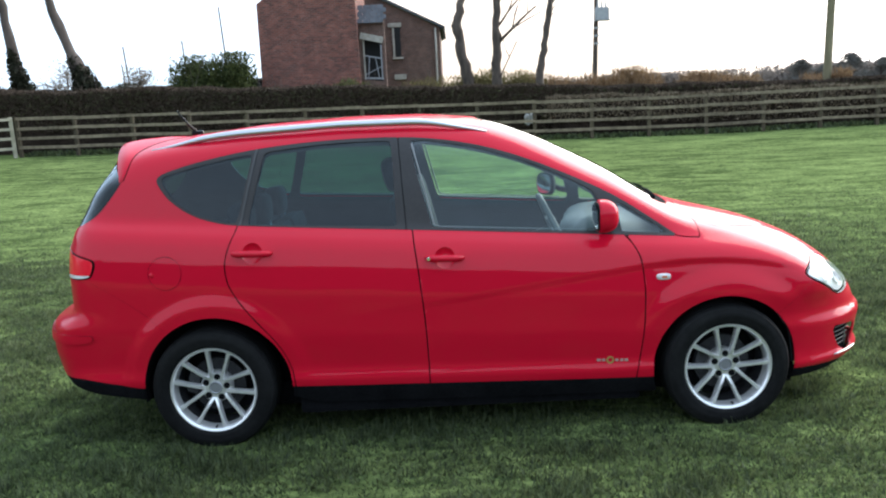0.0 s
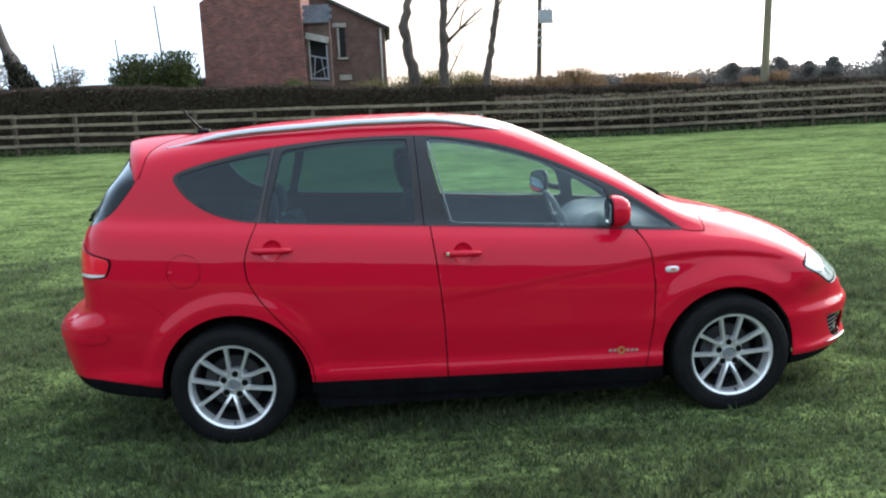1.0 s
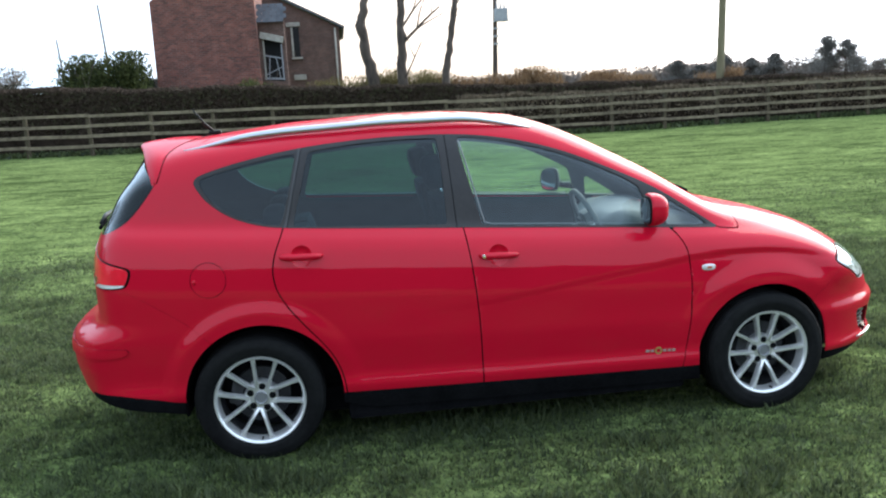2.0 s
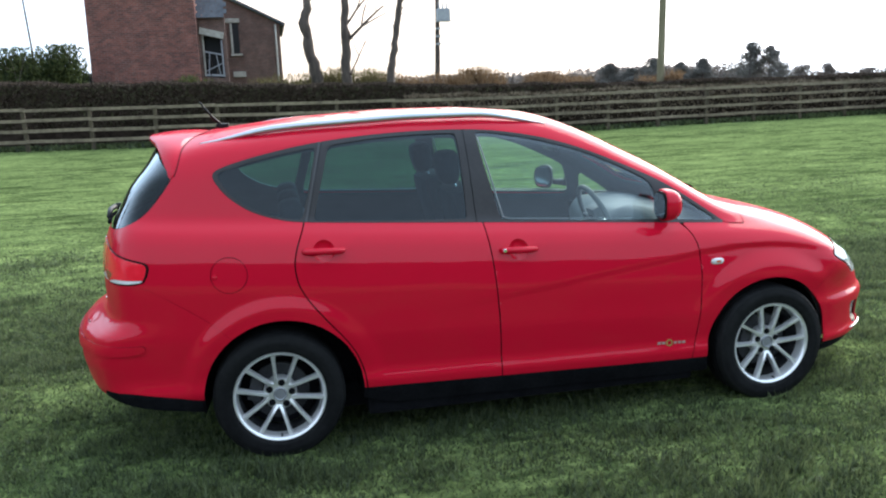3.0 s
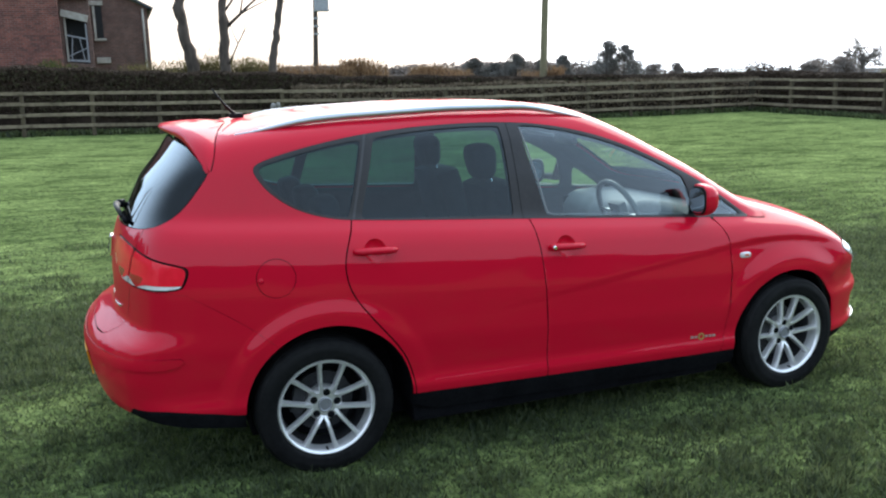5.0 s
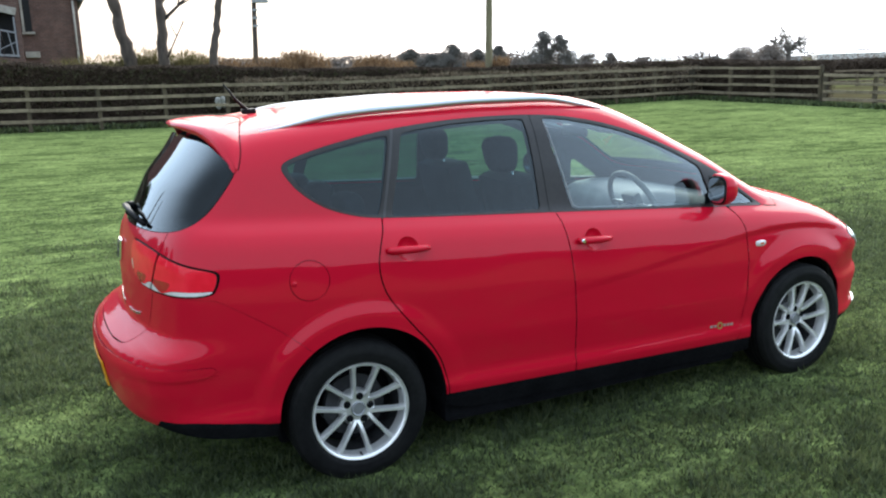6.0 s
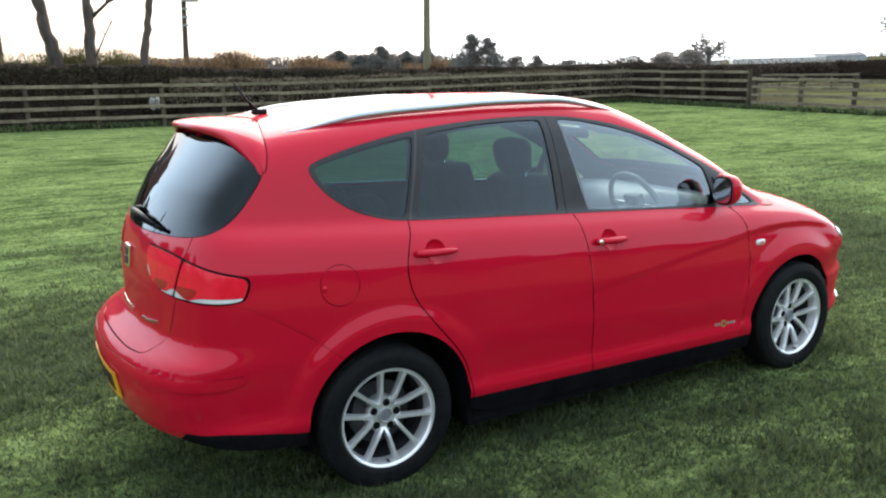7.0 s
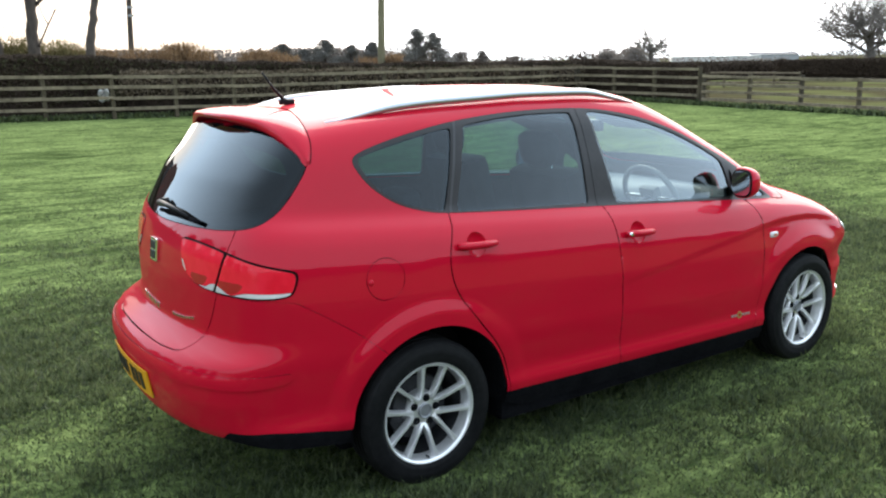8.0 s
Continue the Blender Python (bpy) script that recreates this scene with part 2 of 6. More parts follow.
streak.inputs["Scale"].default_value, streak.inputs["Detail"].default_value = 1.1, 6.0
s_ramp.color_ramp.elements[0].position, s_ramp.color_ramp.elements[1].position = 0.37, 0.43
s_ramp.color_ramp.elements[0].color, s_ramp.color_ramp.elements[1].color = (0.66, 0.68, 0.68, 1), (1, 1, 1, 1)
s_mix.data_type, s_mix.blend_type = "RGBA", "MULTIPLY"
s_mix.inputs[0].default_value = 1.0
ll.new(s_co.outputs["Object"], s_map.inputs[0]), ll.new(s_map.outputs[0], streak.inputs["Vector"]), ll.new(streak.outputs[0], s_ramp.inputs[0])
c_noise, c_ramp, c_mix = ln.new("ShaderNodeTexNoise"), ln.new("ShaderNodeValToRGB"), ln.new("ShaderNodeMix")  # small clumps with dark gaps between
c_noise.inputs["Scale"].default_value, c_noise.inputs["Detail"].default_value, c_noise.inputs["Roughness"].default_value = 16.0, 7.0, 0.75
c_ramp.color_ramp.elements[0].position, c_ramp.color_ramp.elements[1].position = 0.40, 0.62
c_ramp.color_ramp.elements[0].color, c_ramp.color_ramp.elements[1].color = (0.42, 0.44, 0.45, 1), (1.15, 1.12, 1.08, 1)
c_mix.data_type, c_mix.blend_type = "RGBA", "MULTIPLY"
c_mix.inputs[0].default_value = 1.0
ll.new(s_co.outputs["Object"], c_noise.inputs["Vector"]), ll.new(c_noise.outputs[0], c_ramp.inputs[0])
ll.new(ln["Color Ramp"].outputs[0], c_mix.inputs[6]), ll.new(c_ramp.outputs[0], c_mix.inputs[7])
ll.new(c_mix.outputs[2], s_mix.inputs[6]), ll.new(s_ramp.outputs[0], s_mix.inputs[7])
# short dark dashes: the shade of mower ridges put into the colour
dash_map, dash_noise, dash_ramp, dash_mix = ln.new("ShaderNodeMapping"), ln.new("ShaderNodeTexNoise"), ln.new("ShaderNodeValToRGB"), ln.new("ShaderNodeMix")
dash_map.inputs["Scale"].default_value, dash_map.inputs["Rotation"].default_value = (1.3, 5.2, 1), (0, 0, radians(-14))
dash_noise.inputs["Scale"].default_value, dash_noise.inputs["Detail"].default_value, dash_noise.inputs["Roughness"].default_value = 1.7, 5.0, 0.62
dash_ramp.color_ramp.elements[0].position, dash_ramp.color_ramp.elements[1].position = 0.355, 0.41
dash_ramp.color_ramp.elements[0].color, dash_ramp.color_ramp.elements[1].color = (0.42, 0.46, 0.46, 1), (1, 1, 1, 1)
dash_mix.data_type, dash_mix.blend_type = "RGBA", "MULTIPLY"
dash_mix.inputs[0].default_value = 1.0
ll.new(s_co.outputs["Object"], dash_map.inputs[0]), ll.new(dash_map.outputs[0], dash_noise.inputs["Vector"]), ll.new(dash_noise.outputs[0], dash_ramp.inputs[0])
ll.new(s_mix.outputs[2], dash_mix.inputs[6]), ll.new(dash_ramp.outputs[0], dash_mix.inputs[7])
# the next field, past the fence, is rough brown pasture
f_axis, f_past, f_tone, f_noise, f_ramp = ln.new("ShaderNodeSeparateXYZ"), ln.new("ShaderNodeMapRange"), ln.new("ShaderNodeMix"), ln.new("ShaderNodeTexNoise"), ln.new("ShaderNodeValToRGB")
f_past.inputs[1].default_value, f_past.inputs[2].default_value = 20.2, 21.6
f_noise.inputs["Scale"].default_value, f_noise.inputs["Detail"].default_value = 0.35, 8.0
f_ramp.color_ramp.elements[0].position, f_ramp.color_ramp.elements[1].position = 0.42, 0.60
f_ramp.color_ramp.elements[0].color, f_ramp.color_ramp.elements[1].color = (0.072, 0.062, 0.034, 1), (0.112, 0.115, 0.048, 1)
f_tone.data_type = "RGBA"
ll.new(s_co.outputs["Object"], f_axis.inputs[0]), ll.new(f_axis.outputs[0], f_past.inputs[0]), ll.new(f_past.outputs[0], f_tone.inputs[0])
ll.new(s_co.outputs["Object"], f_noise.inputs["Vector"]), ll.new(f_noise.outputs[0], f_ramp.inputs[0])
ll.new(dash_mix.outputs[2], f_tone.inputs[6]), ll.new(f_ramp.outputs[0], f_tone.inputs[7])
ll.new(f_tone.outputs[2], ln["Principled BSDF"].inputs["Base Color"])


def brick_mat(name, a, b, mortar):
    m = mat(name, rough=0.9)
    n, l = m.node_tree.nodes, m.node_tree.links
    co, mp, br = n.new("ShaderNodeTexCoord"), n.new("ShaderNodeMapping"), n.new("ShaderNodeTexBrick")
    mp.inputs["Rotation"].default_value = (radians(90), 0, 0)
    l.new(co.outputs["Object"], mp.inputs[0]), l.new(mp.outputs[0], br.inputs[0])
    br.inputs["Scale"].default_value, br.inputs["Brick Width"].default_value, br.inputs["Row Height"].default_value, br.inputs["Mortar Size"].default_value = 1.0, 0.225, 0.075, 0.008
    br.inputs["Color1"].default_value, br.inputs["Color2"].default_value, br.inputs["Mortar"].default_value = (*a, 1), (*b, 1), (*mortar, 1)
    stain, mx, rp = n.new("ShaderNodeTexNoise"), n.new("ShaderNodeMix"), n.new("ShaderNodeValToRGB")
    stain.inputs["Scale"].default_value, stain.inputs["Detail"].default_value, stain.inputs["Roughness"].default_value = 2.4, 10.0, 0.7
    l.new(co.outputs["Object"], stain.inputs["Vector"])
    rp.color_ramp.elements[0].position, rp.color_ramp.elements[1].position = 0.35, 0.7
    rp.color_ramp.elements[0].color, rp.color_ramp.elements[1].color = (0.62, 0.57, 0.56, 1), (1.22, 1.16, 1.10, 1)
    mx.data_type, mx.blend_type = "RGBA", "MULTIPLY"
    mx.inputs[0].default_value = 0.85
    l.new(stain.outputs[0], rp.inputs[0]), l.new(br.outputs[0], mx.inputs[6]), l.new(rp.outputs[0], mx.inputs[7])
    l.new(mx.outputs[2], n["Principled BSDF"].inputs["Base Color"])
    bp = n.new("ShaderNodeBump")
    bp.inputs["Strength"].default_value, bp.inputs["Distance"].default_value = 0.6, 0.02
    l.new(br.outputs["Fac"], bp.inputs["Height"])
    bp.invert = True
    l.new(bp.outputs[0], n["Principled BSDF"].inputs["Normal"])
    return m


brick_red = brick_mat("red_brick", (0.27, 0.092, 0.066), (0.13, 0.050, 0.042), (0.22, 0.165, 0.140))
brick_dark = brick_mat("dark_brick", (0.16, 0.088, 0.070), (0.115, 0.066, 0.056), (0.17, 0.14, 0.12))

# ---- mesh helpers ----
def link_mesh(name, verts, faces, material, parent=None, label="", smooth=False, normals=None):
    me = bpy.data.meshes.new(name)
    me.from_pydata([tuple(map(float, v)) for v in verts], [], [tuple(map(int, f)) for f in faces])
    me.materials.append(material)
    if smooth:
        me.shade_smooth()
    if normals is not None:
        me.normals_split_custom_set_from_vertices([tuple(map(float, n)) for n in normals])
    ob = new(name, me)
    if parent:
        ob.parent = parent
    return tagged(ob, label)


def part(name, bm, material, parent, label="", smooth=False):
    me = bpy.data.meshes.new(name)
    bmesh.ops.recalc_face_normals(bm, faces=bm.faces)
    bm.to_mesh(me)
    bm.free()
    me.materials.append(material)
    if smooth:
        me.shade_smooth()
        me.set_sharp_from_angle(angle=radians(40))
    ob = new(name, me)
    if parent:
        ob.parent = parent
    return tagged(ob, label)


def add_block(bm, c, size, bevel=0.0, m=None):
    r = bmesh.ops.create_cube(bm, size=1.0, matrix=Matrix.Translation(c) @ (m or Matrix()) @ Matrix.Diagonal((*size, 1)))
    if bevel:
        edges = list({e for v in r["verts"] for e in v.link_edges})
        bmesh.ops.bevel(bm, geom=edges, offset=bevel, segments=2, affect="EDGES", profile=0.7)
    return bm


def block(c, size, bevel=0.0, m=None):
    return add_block(bmesh.new(), c, size, bevel, m)


def add_lathe(bm, profile, m, steps=48, closed=False):
    """A ring or disc: (radius, height) turned about the local z axis."""
    rings = []
    for i in range(steps):
        a = 2 * math.pi * i / steps
        rings.append([bm.verts.new(m @ Vector((r * math.cos(a), r * math.sin(a), h))) for r, h in profile])
    for i in range(steps):
        p, q = rings[i], rings[(i + 1) % steps]
        for j in range(len(profile) - (0 if closed else 1)):
            k = (j + 1) % len(profile)
            if profile[j][0] == 0 and profile[k][0] == 0:
                continue
            bm.faces.new((p[j], q[j], q[k], p[k]))
    bmesh.ops.remove_doubles(bm, verts=bm.verts, dist=1e-6)
    return bm


def tube_data(path, radii, sides=8, flat=1.0, lump=0.0, rnd=None):
    """Vertices and faces of a tapered tube along a path."""
    path = [Vector(p) for p in path]
    verts, faces = [], []
    ref = Vector((0.31, 0.17, 0.94))
    for i, p in enumerate(path):
        d = (path[min(i + 1, len(path) - 1)] - path[max(i - 1, 0)]).normalized()
        u = d.cross(ref)
        u = (u if u.length > 0.1 else d.cross(Vector((1, 0, 0)))).normalized()
        w = d.cross(u)
        for k in range(sides):
            a = 2 * math.pi * k / sides
            r = radii[i] * (1 + (lump * (rnd.random() - 0.5) if rnd else 0))
            verts.append(p + u * (r * math.cos(a)) + w * (r * math.sin(a) * flat))
        if i:
            o = (i - 1) * sides
            for k in range(sides):
                k2 = (k + 1) % sides
                faces.append((o + k, o + k2, o + sides + k2, o + sides + k))
    faces.append(tuple(range(sides))[::-1])
    faces.append(tuple(range(len(verts) - sides, len(verts))))
    return verts, faces


class Pile:
    """Gathers pieces into one mesh."""
    def __init__(self):
        self.v, self.f = [], []

    def add(self, verts, faces):
        o = len(self.v)
        self.v += [tuple(v) for v in verts]
        self.f += [tuple(i + o for i in f) for f in faces]
        return self

    def link(self, name, material, parent=None, label="", smooth=False):
        return link_mesh(name, self.v, self.f, material, parent, label, smooth)


def fast_mesh(name, verts, tris, material, parent=None, label=""):
    """One mesh of very many loose triangles."""
    me = bpy.data.meshes.new(name)
    me.vertices.add(len(verts))
    me.vertices.foreach_set("co", np.asarray(verts, np.float32).ravel())
    n = len(tris)
    me.loops.add(n * 3)
    me.loops.foreach_set("vertex_index", np.asarray(tris, np.int32).ravel())
    me.polygons.add(n)
    me.polygons.foreach_set("loop_start", np.arange(0, n * 3, 3, dtype=np.int32))
    me.update(calc_edges=True)
    me.validate()
    me.materials.append(material)
    ob = new(name, me)
    if parent:
        ob.parent = parent
    return tagged(ob, label)


def leaf_cloud(rng, centres, size, lean=0.6, wide=0.4):
    """Loose triangular leaves or twig ends at the given centres."""
    n = len(centres)
    d = rng.normal(size=(n, 3))
    d[:, 2] += lean
    d /= np.linalg.norm(d, axis=1)[:, None]
    s = rng.normal(size=(n, 3))
    s = np.cross(d, s)
    s /= np.linalg.norm(s, axis=1)[:, None] + 1e-9
    k = size * rng.uniform(0.6, 1.5, (n, 1))
    v = np.empty((n, 3, 3))
    v[:, 0], v[:, 1], v[:, 2] = centres - s * k * wide - d * k * 0.4, centres + s * k * wide - d * k * 0.3, centres + d * k * 0.8
    return v.reshape(-1, 3), np.arange(3 * n).reshape(-1, 3)


def thing(name, label, category, at=(0, 0, 0), group="", kind=""):
    ob = new(name)
    ob.location = at
    return tagged(ob, label, category, group, kind)


def ground_z(x, y):
    rise = np.clip((np.asarray(y, float) - 1.5) / 19.0, 0, 1.15)
    rise = rise * rise * (3 - 2 * np.minimum(rise, 1)) * 0.35 + rise * 0.65
    return 0.014 + rise * np.clip(0.37 - 0.019 * np.asarray(x, float), 0.25, 0.75)
# ---- car body surface ----
def smooth_curve(keys, sigma=0.03, step=0.004):
    """A soft curve through a few keys: straight pieces, rounded by a bell of that width."""
    k = np.array(sorted(keys), float)
    pad = 4 * sigma
    d = np.arange(k[0, 0] - pad, k[-1, 0] + pad + step, step)
    v = np.interp(d, k[:, 0], k[:, 1])
    lo, hi = (k[1, 1] - k[0, 1]) / (k[1, 0] - k[0, 0]), (k[-1, 1] - k[-2, 1]) / (k[-1, 0] - k[-2, 0])
    v = np.where(d < k[0, 0], k[0, 1] + lo * (d - k[0, 0]), v)
    v = np.where(d > k[-1, 0], k[-1, 1] + hi * (d - k[-1, 0]), v)
    w = np.exp(-0.5 * (np.arange(-int(3 * sigma / step), int(3 * sigma / step) + 1) * step / sigma) ** 2)
    n = len(w) // 2
    wide = np.concatenate([v[0] - (v[1] - v[0]) * np.arange(n, 0, -1), v, v[-1] + (v[-1] - v[-2]) * np.arange(1, n + 1)])
    v = np.convolve(wide, w / w.sum(), "valid")
    return lambda q: np.interp(q, d, v)


def ease(a, b, q):
    q = np.clip((q - a) / (b - a), 0, 1)
    return q * q * (3 - 2 * q)


# half width by height (heights levelled by the rise of the waistline)
side_profile = smooth_curve([(0.15, 0.790), (0.27, 0.838), (0.338, 0.8535), (0.350, 0.8515), (0.362, 0.843), (0.40, 0.839), (0.55, 0.860), (0.75, 0.864),
                             (0.88, 0.850), (0.96, 0.828), (1.01, 0.800), (1.045, 0.752), (1.07, 0.738), (1.25, 0.702), (1.42, 0.652), (1.56, 0.588), (1.8, 0.46)], 0.014)
plan_taper = smooth_curve([(-2.4, 0.925), (-1.9, 0.945), (-1.3, 0.985), (-0.6, 1.0), (0.6, 1.0), (1.1, 0.985), (1.6, 0.955), (2.3, 0.90)], 0.15)
top_line = smooth_curve([(-2.3, 1.47), (-1.9, 1.522), (-1.5, 1.566), (-1.1, 1.606), (-0.6, 1.626), (-0.2, 1.620), (0.14, 1.586), (0.30, 1.532), (0.46, 1.462), (0.78, 1.302), (1.08, 1.116),
                         (1.20, 1.062), (1.34, 1.020), (1.65, 0.942), (1.87, 0.866), (2.02, 0.785), (2.12, 0.70), (2.3, 0.50)], 0.05)
crown = smooth_curve([(-2.4, 0.06), (-1.6, 0.062), (-1.1, 0.074), (0.0, 0.078), (0.5, 0.078), (1.1, 0.062), (1.25, 0.050), (1.4, 0.050), (1.75, 0.072), (2.0, 0.13), (2.3, 0.14)], 0.08)
rear_line = smooth_curve([(0.10, -2.06), (0.28, -2.19), (0.38, -2.250), (0.50, -2.280), (0.60, -2.283), (0.655, -2.262), (0.69, -2.17), (0.72, -2.135), (0.90, -2.135), (1.02, -2.120),
                          (1.10, -2.095), (1.14, -2.073), (1.30, -1.982), (1.50, -1.822), (1.65, -1.69)], 0.012)
front_line = smooth_curve([(0.10, 1.98), (0.2, 2.09), (0.265, 2.172), (0.29, 2.196), (0.315, 2.166), (0.42, 2.184), (0.475, 2.200), (0.50, 2.198), (0.522, 2.172), (0.58, 2.160), (0.65, 2.130), (0.75, 2.050), (1.0, 1.8)], 0.010)
dyna_line = smooth_curve([(-0.9, 0.62), (-0.5, 0.685), (0.2, 0.775), (0.88, 0.862), (1.15, 0.875), (1.4, 0.86), (1.7, 0.80)], 0.08)
crown_power = smooth_curve([(-2.4, 3.4), (0.0, 3.4), (0.75, 2.4), (2.4, 2.4)], 0.06)
HANDLES = ((-1.035, 1.000), (-0.090, 0.934))
ARCH_R, ARCH_F = (-1.262, 0.315, 0.378), (1.285, 0.315, 0.362)


def side_half(x, z):
    tilt = 0.07 * ease(0.25, 0.95, z) + 0.012 * (1 - ease(0.25, 0.95, z))
    y = side_profile(z + tilt * x) * plan_taper(x)
    for ax, az, ar in (ARCH_R, ARCH_F):
        r = np.hypot(x - ax, (z - az))
        inner, outer, proud = (0.048, 0.125, 0.021) if ax < 0 else (0.055, 0.155, 0.026)
        y = y + proud * (1 - ease(ar + inner, ar + outer, r)) * (ease(0.24, 0.46, z) if ax < 0 else ease(0.40, 0.72, z)) * (1 - (0.55 * ease(0.0, 0.34, x - ax) if ax < 0 else 0.25 * ease(0.10, 0.36, x - ax)))
    fade = ease(-0.7, 0.4, x) * (1 - ease(1.5, 1.8, x))
    y = y - (0.006 + 0.011 * ease(0.6, 1.1, x)) * fade * (1 - ease(-0.04, 0.0, z - dyna_line(x))) * ease(0.40, 0.62, z)
    return y


def rear_x(y, z):
    a = np.abs(y)
    shelf = ease(0.62, 0.72, z)
    return rear_line(z) + (0.092 - 0.007 * shelf) * (a / 0.6) ** 2.2 + 0.03 * ease(0.45, 0.85, a) * (1 - shelf)


def body_field(p):
    """Below nought inside the car's painted envelope."""
    x, y, z = p[..., 0], p[..., 1], p[..., 2]
    a = np.abs(y)
    f_side = a - side_half(x, z)
    f_top = (z - top_line(x) + crown(x) * (a / 0.66) ** crown_power(x)) * 0.9
    f_rear = (rear_x(y, z) - x) * 0.95
    high = ease(0.54, 0.76, z)  # the lower corners sweep back further than the bonnet edge
    f_front = (x - front_line(z) + (1 - high) * 0.268 * (a / 0.65) ** 3.0 + high * 0.155 * (a / 0.65) ** 2.3) * 0.9
    k1, k2 = 26.0, 17.0
    m = np.maximum(f_side, f_top)
    ft = m + np.log(np.exp(k1 * (f_side - m)) + np.exp(k1 * (f_top - m))) / k1
    m = np.maximum(np.maximum(ft, f_rear), f_front)
    return m + np.log(np.exp(k2 * (ft - m)) + np.exp(k2 * (f_rear - m)) + np.exp(k2 * (f_front - m))) / k2


def cast_body(o, d, far):
    """Where rays from inside leave the envelope."""
    lo, hi = np.zeros(len(o)), np.full(len(o), far)
    for _ in range(34):
        mid = (lo + hi) / 2
        inside = body_field(o + d * mid[:, None]) < 0
        lo, hi = np.where(inside, mid, lo), np.where(inside, hi, mid)
    return o + d * lo[:, None]


def body_normals(p):
    h, g = 0.004, np.zeros_like(p)
    for i in range(3):
        e = np.zeros(3)
        e[i] = h
        g[:, i] = body_field(p + e) - body_field(p - e)
    return g / np.linalg.norm(g, axis=1)[:, None]


# ---- panels: the envelope is cut along soft outlines ----
def soft_outline(points, rounds=3):
    p = np.array(points, float)
    for _ in range(rounds):
        q = np.roll(p, -1, axis=0)
        p = np.stack([0.75 * p + 0.25 * q, 0.25 * p + 0.75 * q], axis=1).reshape(-1, 2)
    return p


def inside_field(outline, a, b):
    """Signed distance to a closed outline in the plane (a, b), above nought inside."""
    best, wind = np.full(len(a), 1e9), np.zeros(len(a), bool)
    for (x0, y0), (x1, y1) in zip(outline, np.roll(outline, -1, axis=0)):
        dx, dy = x1 - x0, y1 - y0
        t = np.clip(((a - x0) * dx + (b - y0) * dy) / (dx * dx + dy * dy + 1e-12), 0, 1)
        best = np.minimum(best, np.hypot(a - x0 - t * dx, b - y0 - t * dy))
        if dy:
            wind ^= ((y0 > b) != (y1 > b)) & (a < dx * (b - y0) / dy + x0)
    return np.where(wind, best, -best)


def keep_above(sheet, f):
    """The part of a triangle sheet (points, normals, triangles) where f, one value a point, is above nought."""
    v, n, t = sheet
    up = f > 0
    c = up[t].sum(1)
    whole, cut = t[c == 3], t[(c == 1) | (c == 2)]
    if not len(cut):
        return tidy(v, n, whole)
    single = np.where(up[cut].sum(1) == 1, True, False)
    lone = np.argmax(up[cut] == single[:, None], axis=1)
    rows = np.arange(len(cut))
    a, b, d = cut[rows, lone], cut[rows, (lone + 1) % 3], cut[rows, (lone + 2) % 3]
    pairs = np.concatenate([np.stack([a, b], 1), np.stack([a, d], 1)])
    key, back = np.unique(np.sort(pairs, axis=1), axis=0, return_inverse=True)
    back = back.ravel()
    w = (f[key[:, 0]] / (f[key[:, 0]] - f[key[:, 1]]))[:, None]
    nv, nn = v[key[:, 0]] * (1 - w) + v[key[:, 1]] * w, n[key[:, 0]] * (1 - w) + n[key[:, 1]] * w
    e1, e2 = back[:len(cut)] + len(v), back[len(cut):] + len(v)
    s = single
    tris = [whole, np.stack([a, e1, e2], 1)[s], np.stack([e1, b, d], 1)[~s], np.stack([e1, d, e2], 1)[~s]]
    return tidy(np.concatenate([v, nv]), np.concatenate([n, nn]), np.concatenate(tris))


def tidy(v, n, t):
    used, back = np.unique(t, return_inverse=True)
    return v[used], n[used], back.reshape(-1, 3)


SEAMS = []


def split_sheet(sheet, field, gap=0.0033):
    f = field(sheet[0])
    if gap > 0.0011:
        SEAMS.append(keep_above(sheet, 0.014 - np.abs(f)))
    return keep_above(sheet, f - gap), keep_above(sheet, -f - gap)


def panel(name, sheet, material, parent, label="", lip=0.007, lift=0.0, both=False):
    """Links a sheet as a panel with folded edges; both adds its mirror image on the far side."""
    v, n, t = sheet
    n = n / np.linalg.norm(n, axis=1)[:, None]
    v = v + n * lift
    if both:
        k = len(v)
        flip = np.array([1, -1, 1])
        v, n, t = np.concatenate([v, v * flip]), np.concatenate([n, n * flip]), np.concatenate([t, t[:, ::-1] + k])
    if lip:
        e = np.concatenate([t[:, [0, 1]], t[:, [1, 2]], t[:, [2, 0]]])
        u, first, count = np.unique(np.sort(e, axis=1), axis=0, return_index=True, return_counts=True)
        rim = e[first[count == 1]]
        rim = rim[~((np.abs(v[rim[:, 0], 1]) < 0.002) & (np.abs(v[rim[:, 1], 1]) < 0.002))]
        k, m = len(v), len(rim)
        ids = np.unique(rim)
        pos = {int(i): j for j, i in enumerate(ids)}
        r0 = np.array([pos[int(i)] for i in rim[:, 0]]) + k
        r1 = np.array([pos[int(i)] for i in rim[:, 1]]) + k
        q = len(ids)
        v = np.concatenate([v, v[ids] - n[ids] * 0.0005, v[ids] - n[ids] * lip])
        n = np.concatenate([n, n[ids], n[ids]])
        t = np.concatenate([t, np.stack([r1, r0, r0 + q], 1), np.stack([r1, r0 + q, r1 + q], 1)])
    return link_mesh(name, v, t, material, parent, label, True, n)


def mirrored(sheet):
    v, n, t = sheet
    flip = np.array([1, -1, 1])
    return v * flip, n * flip, t[:, ::-1]


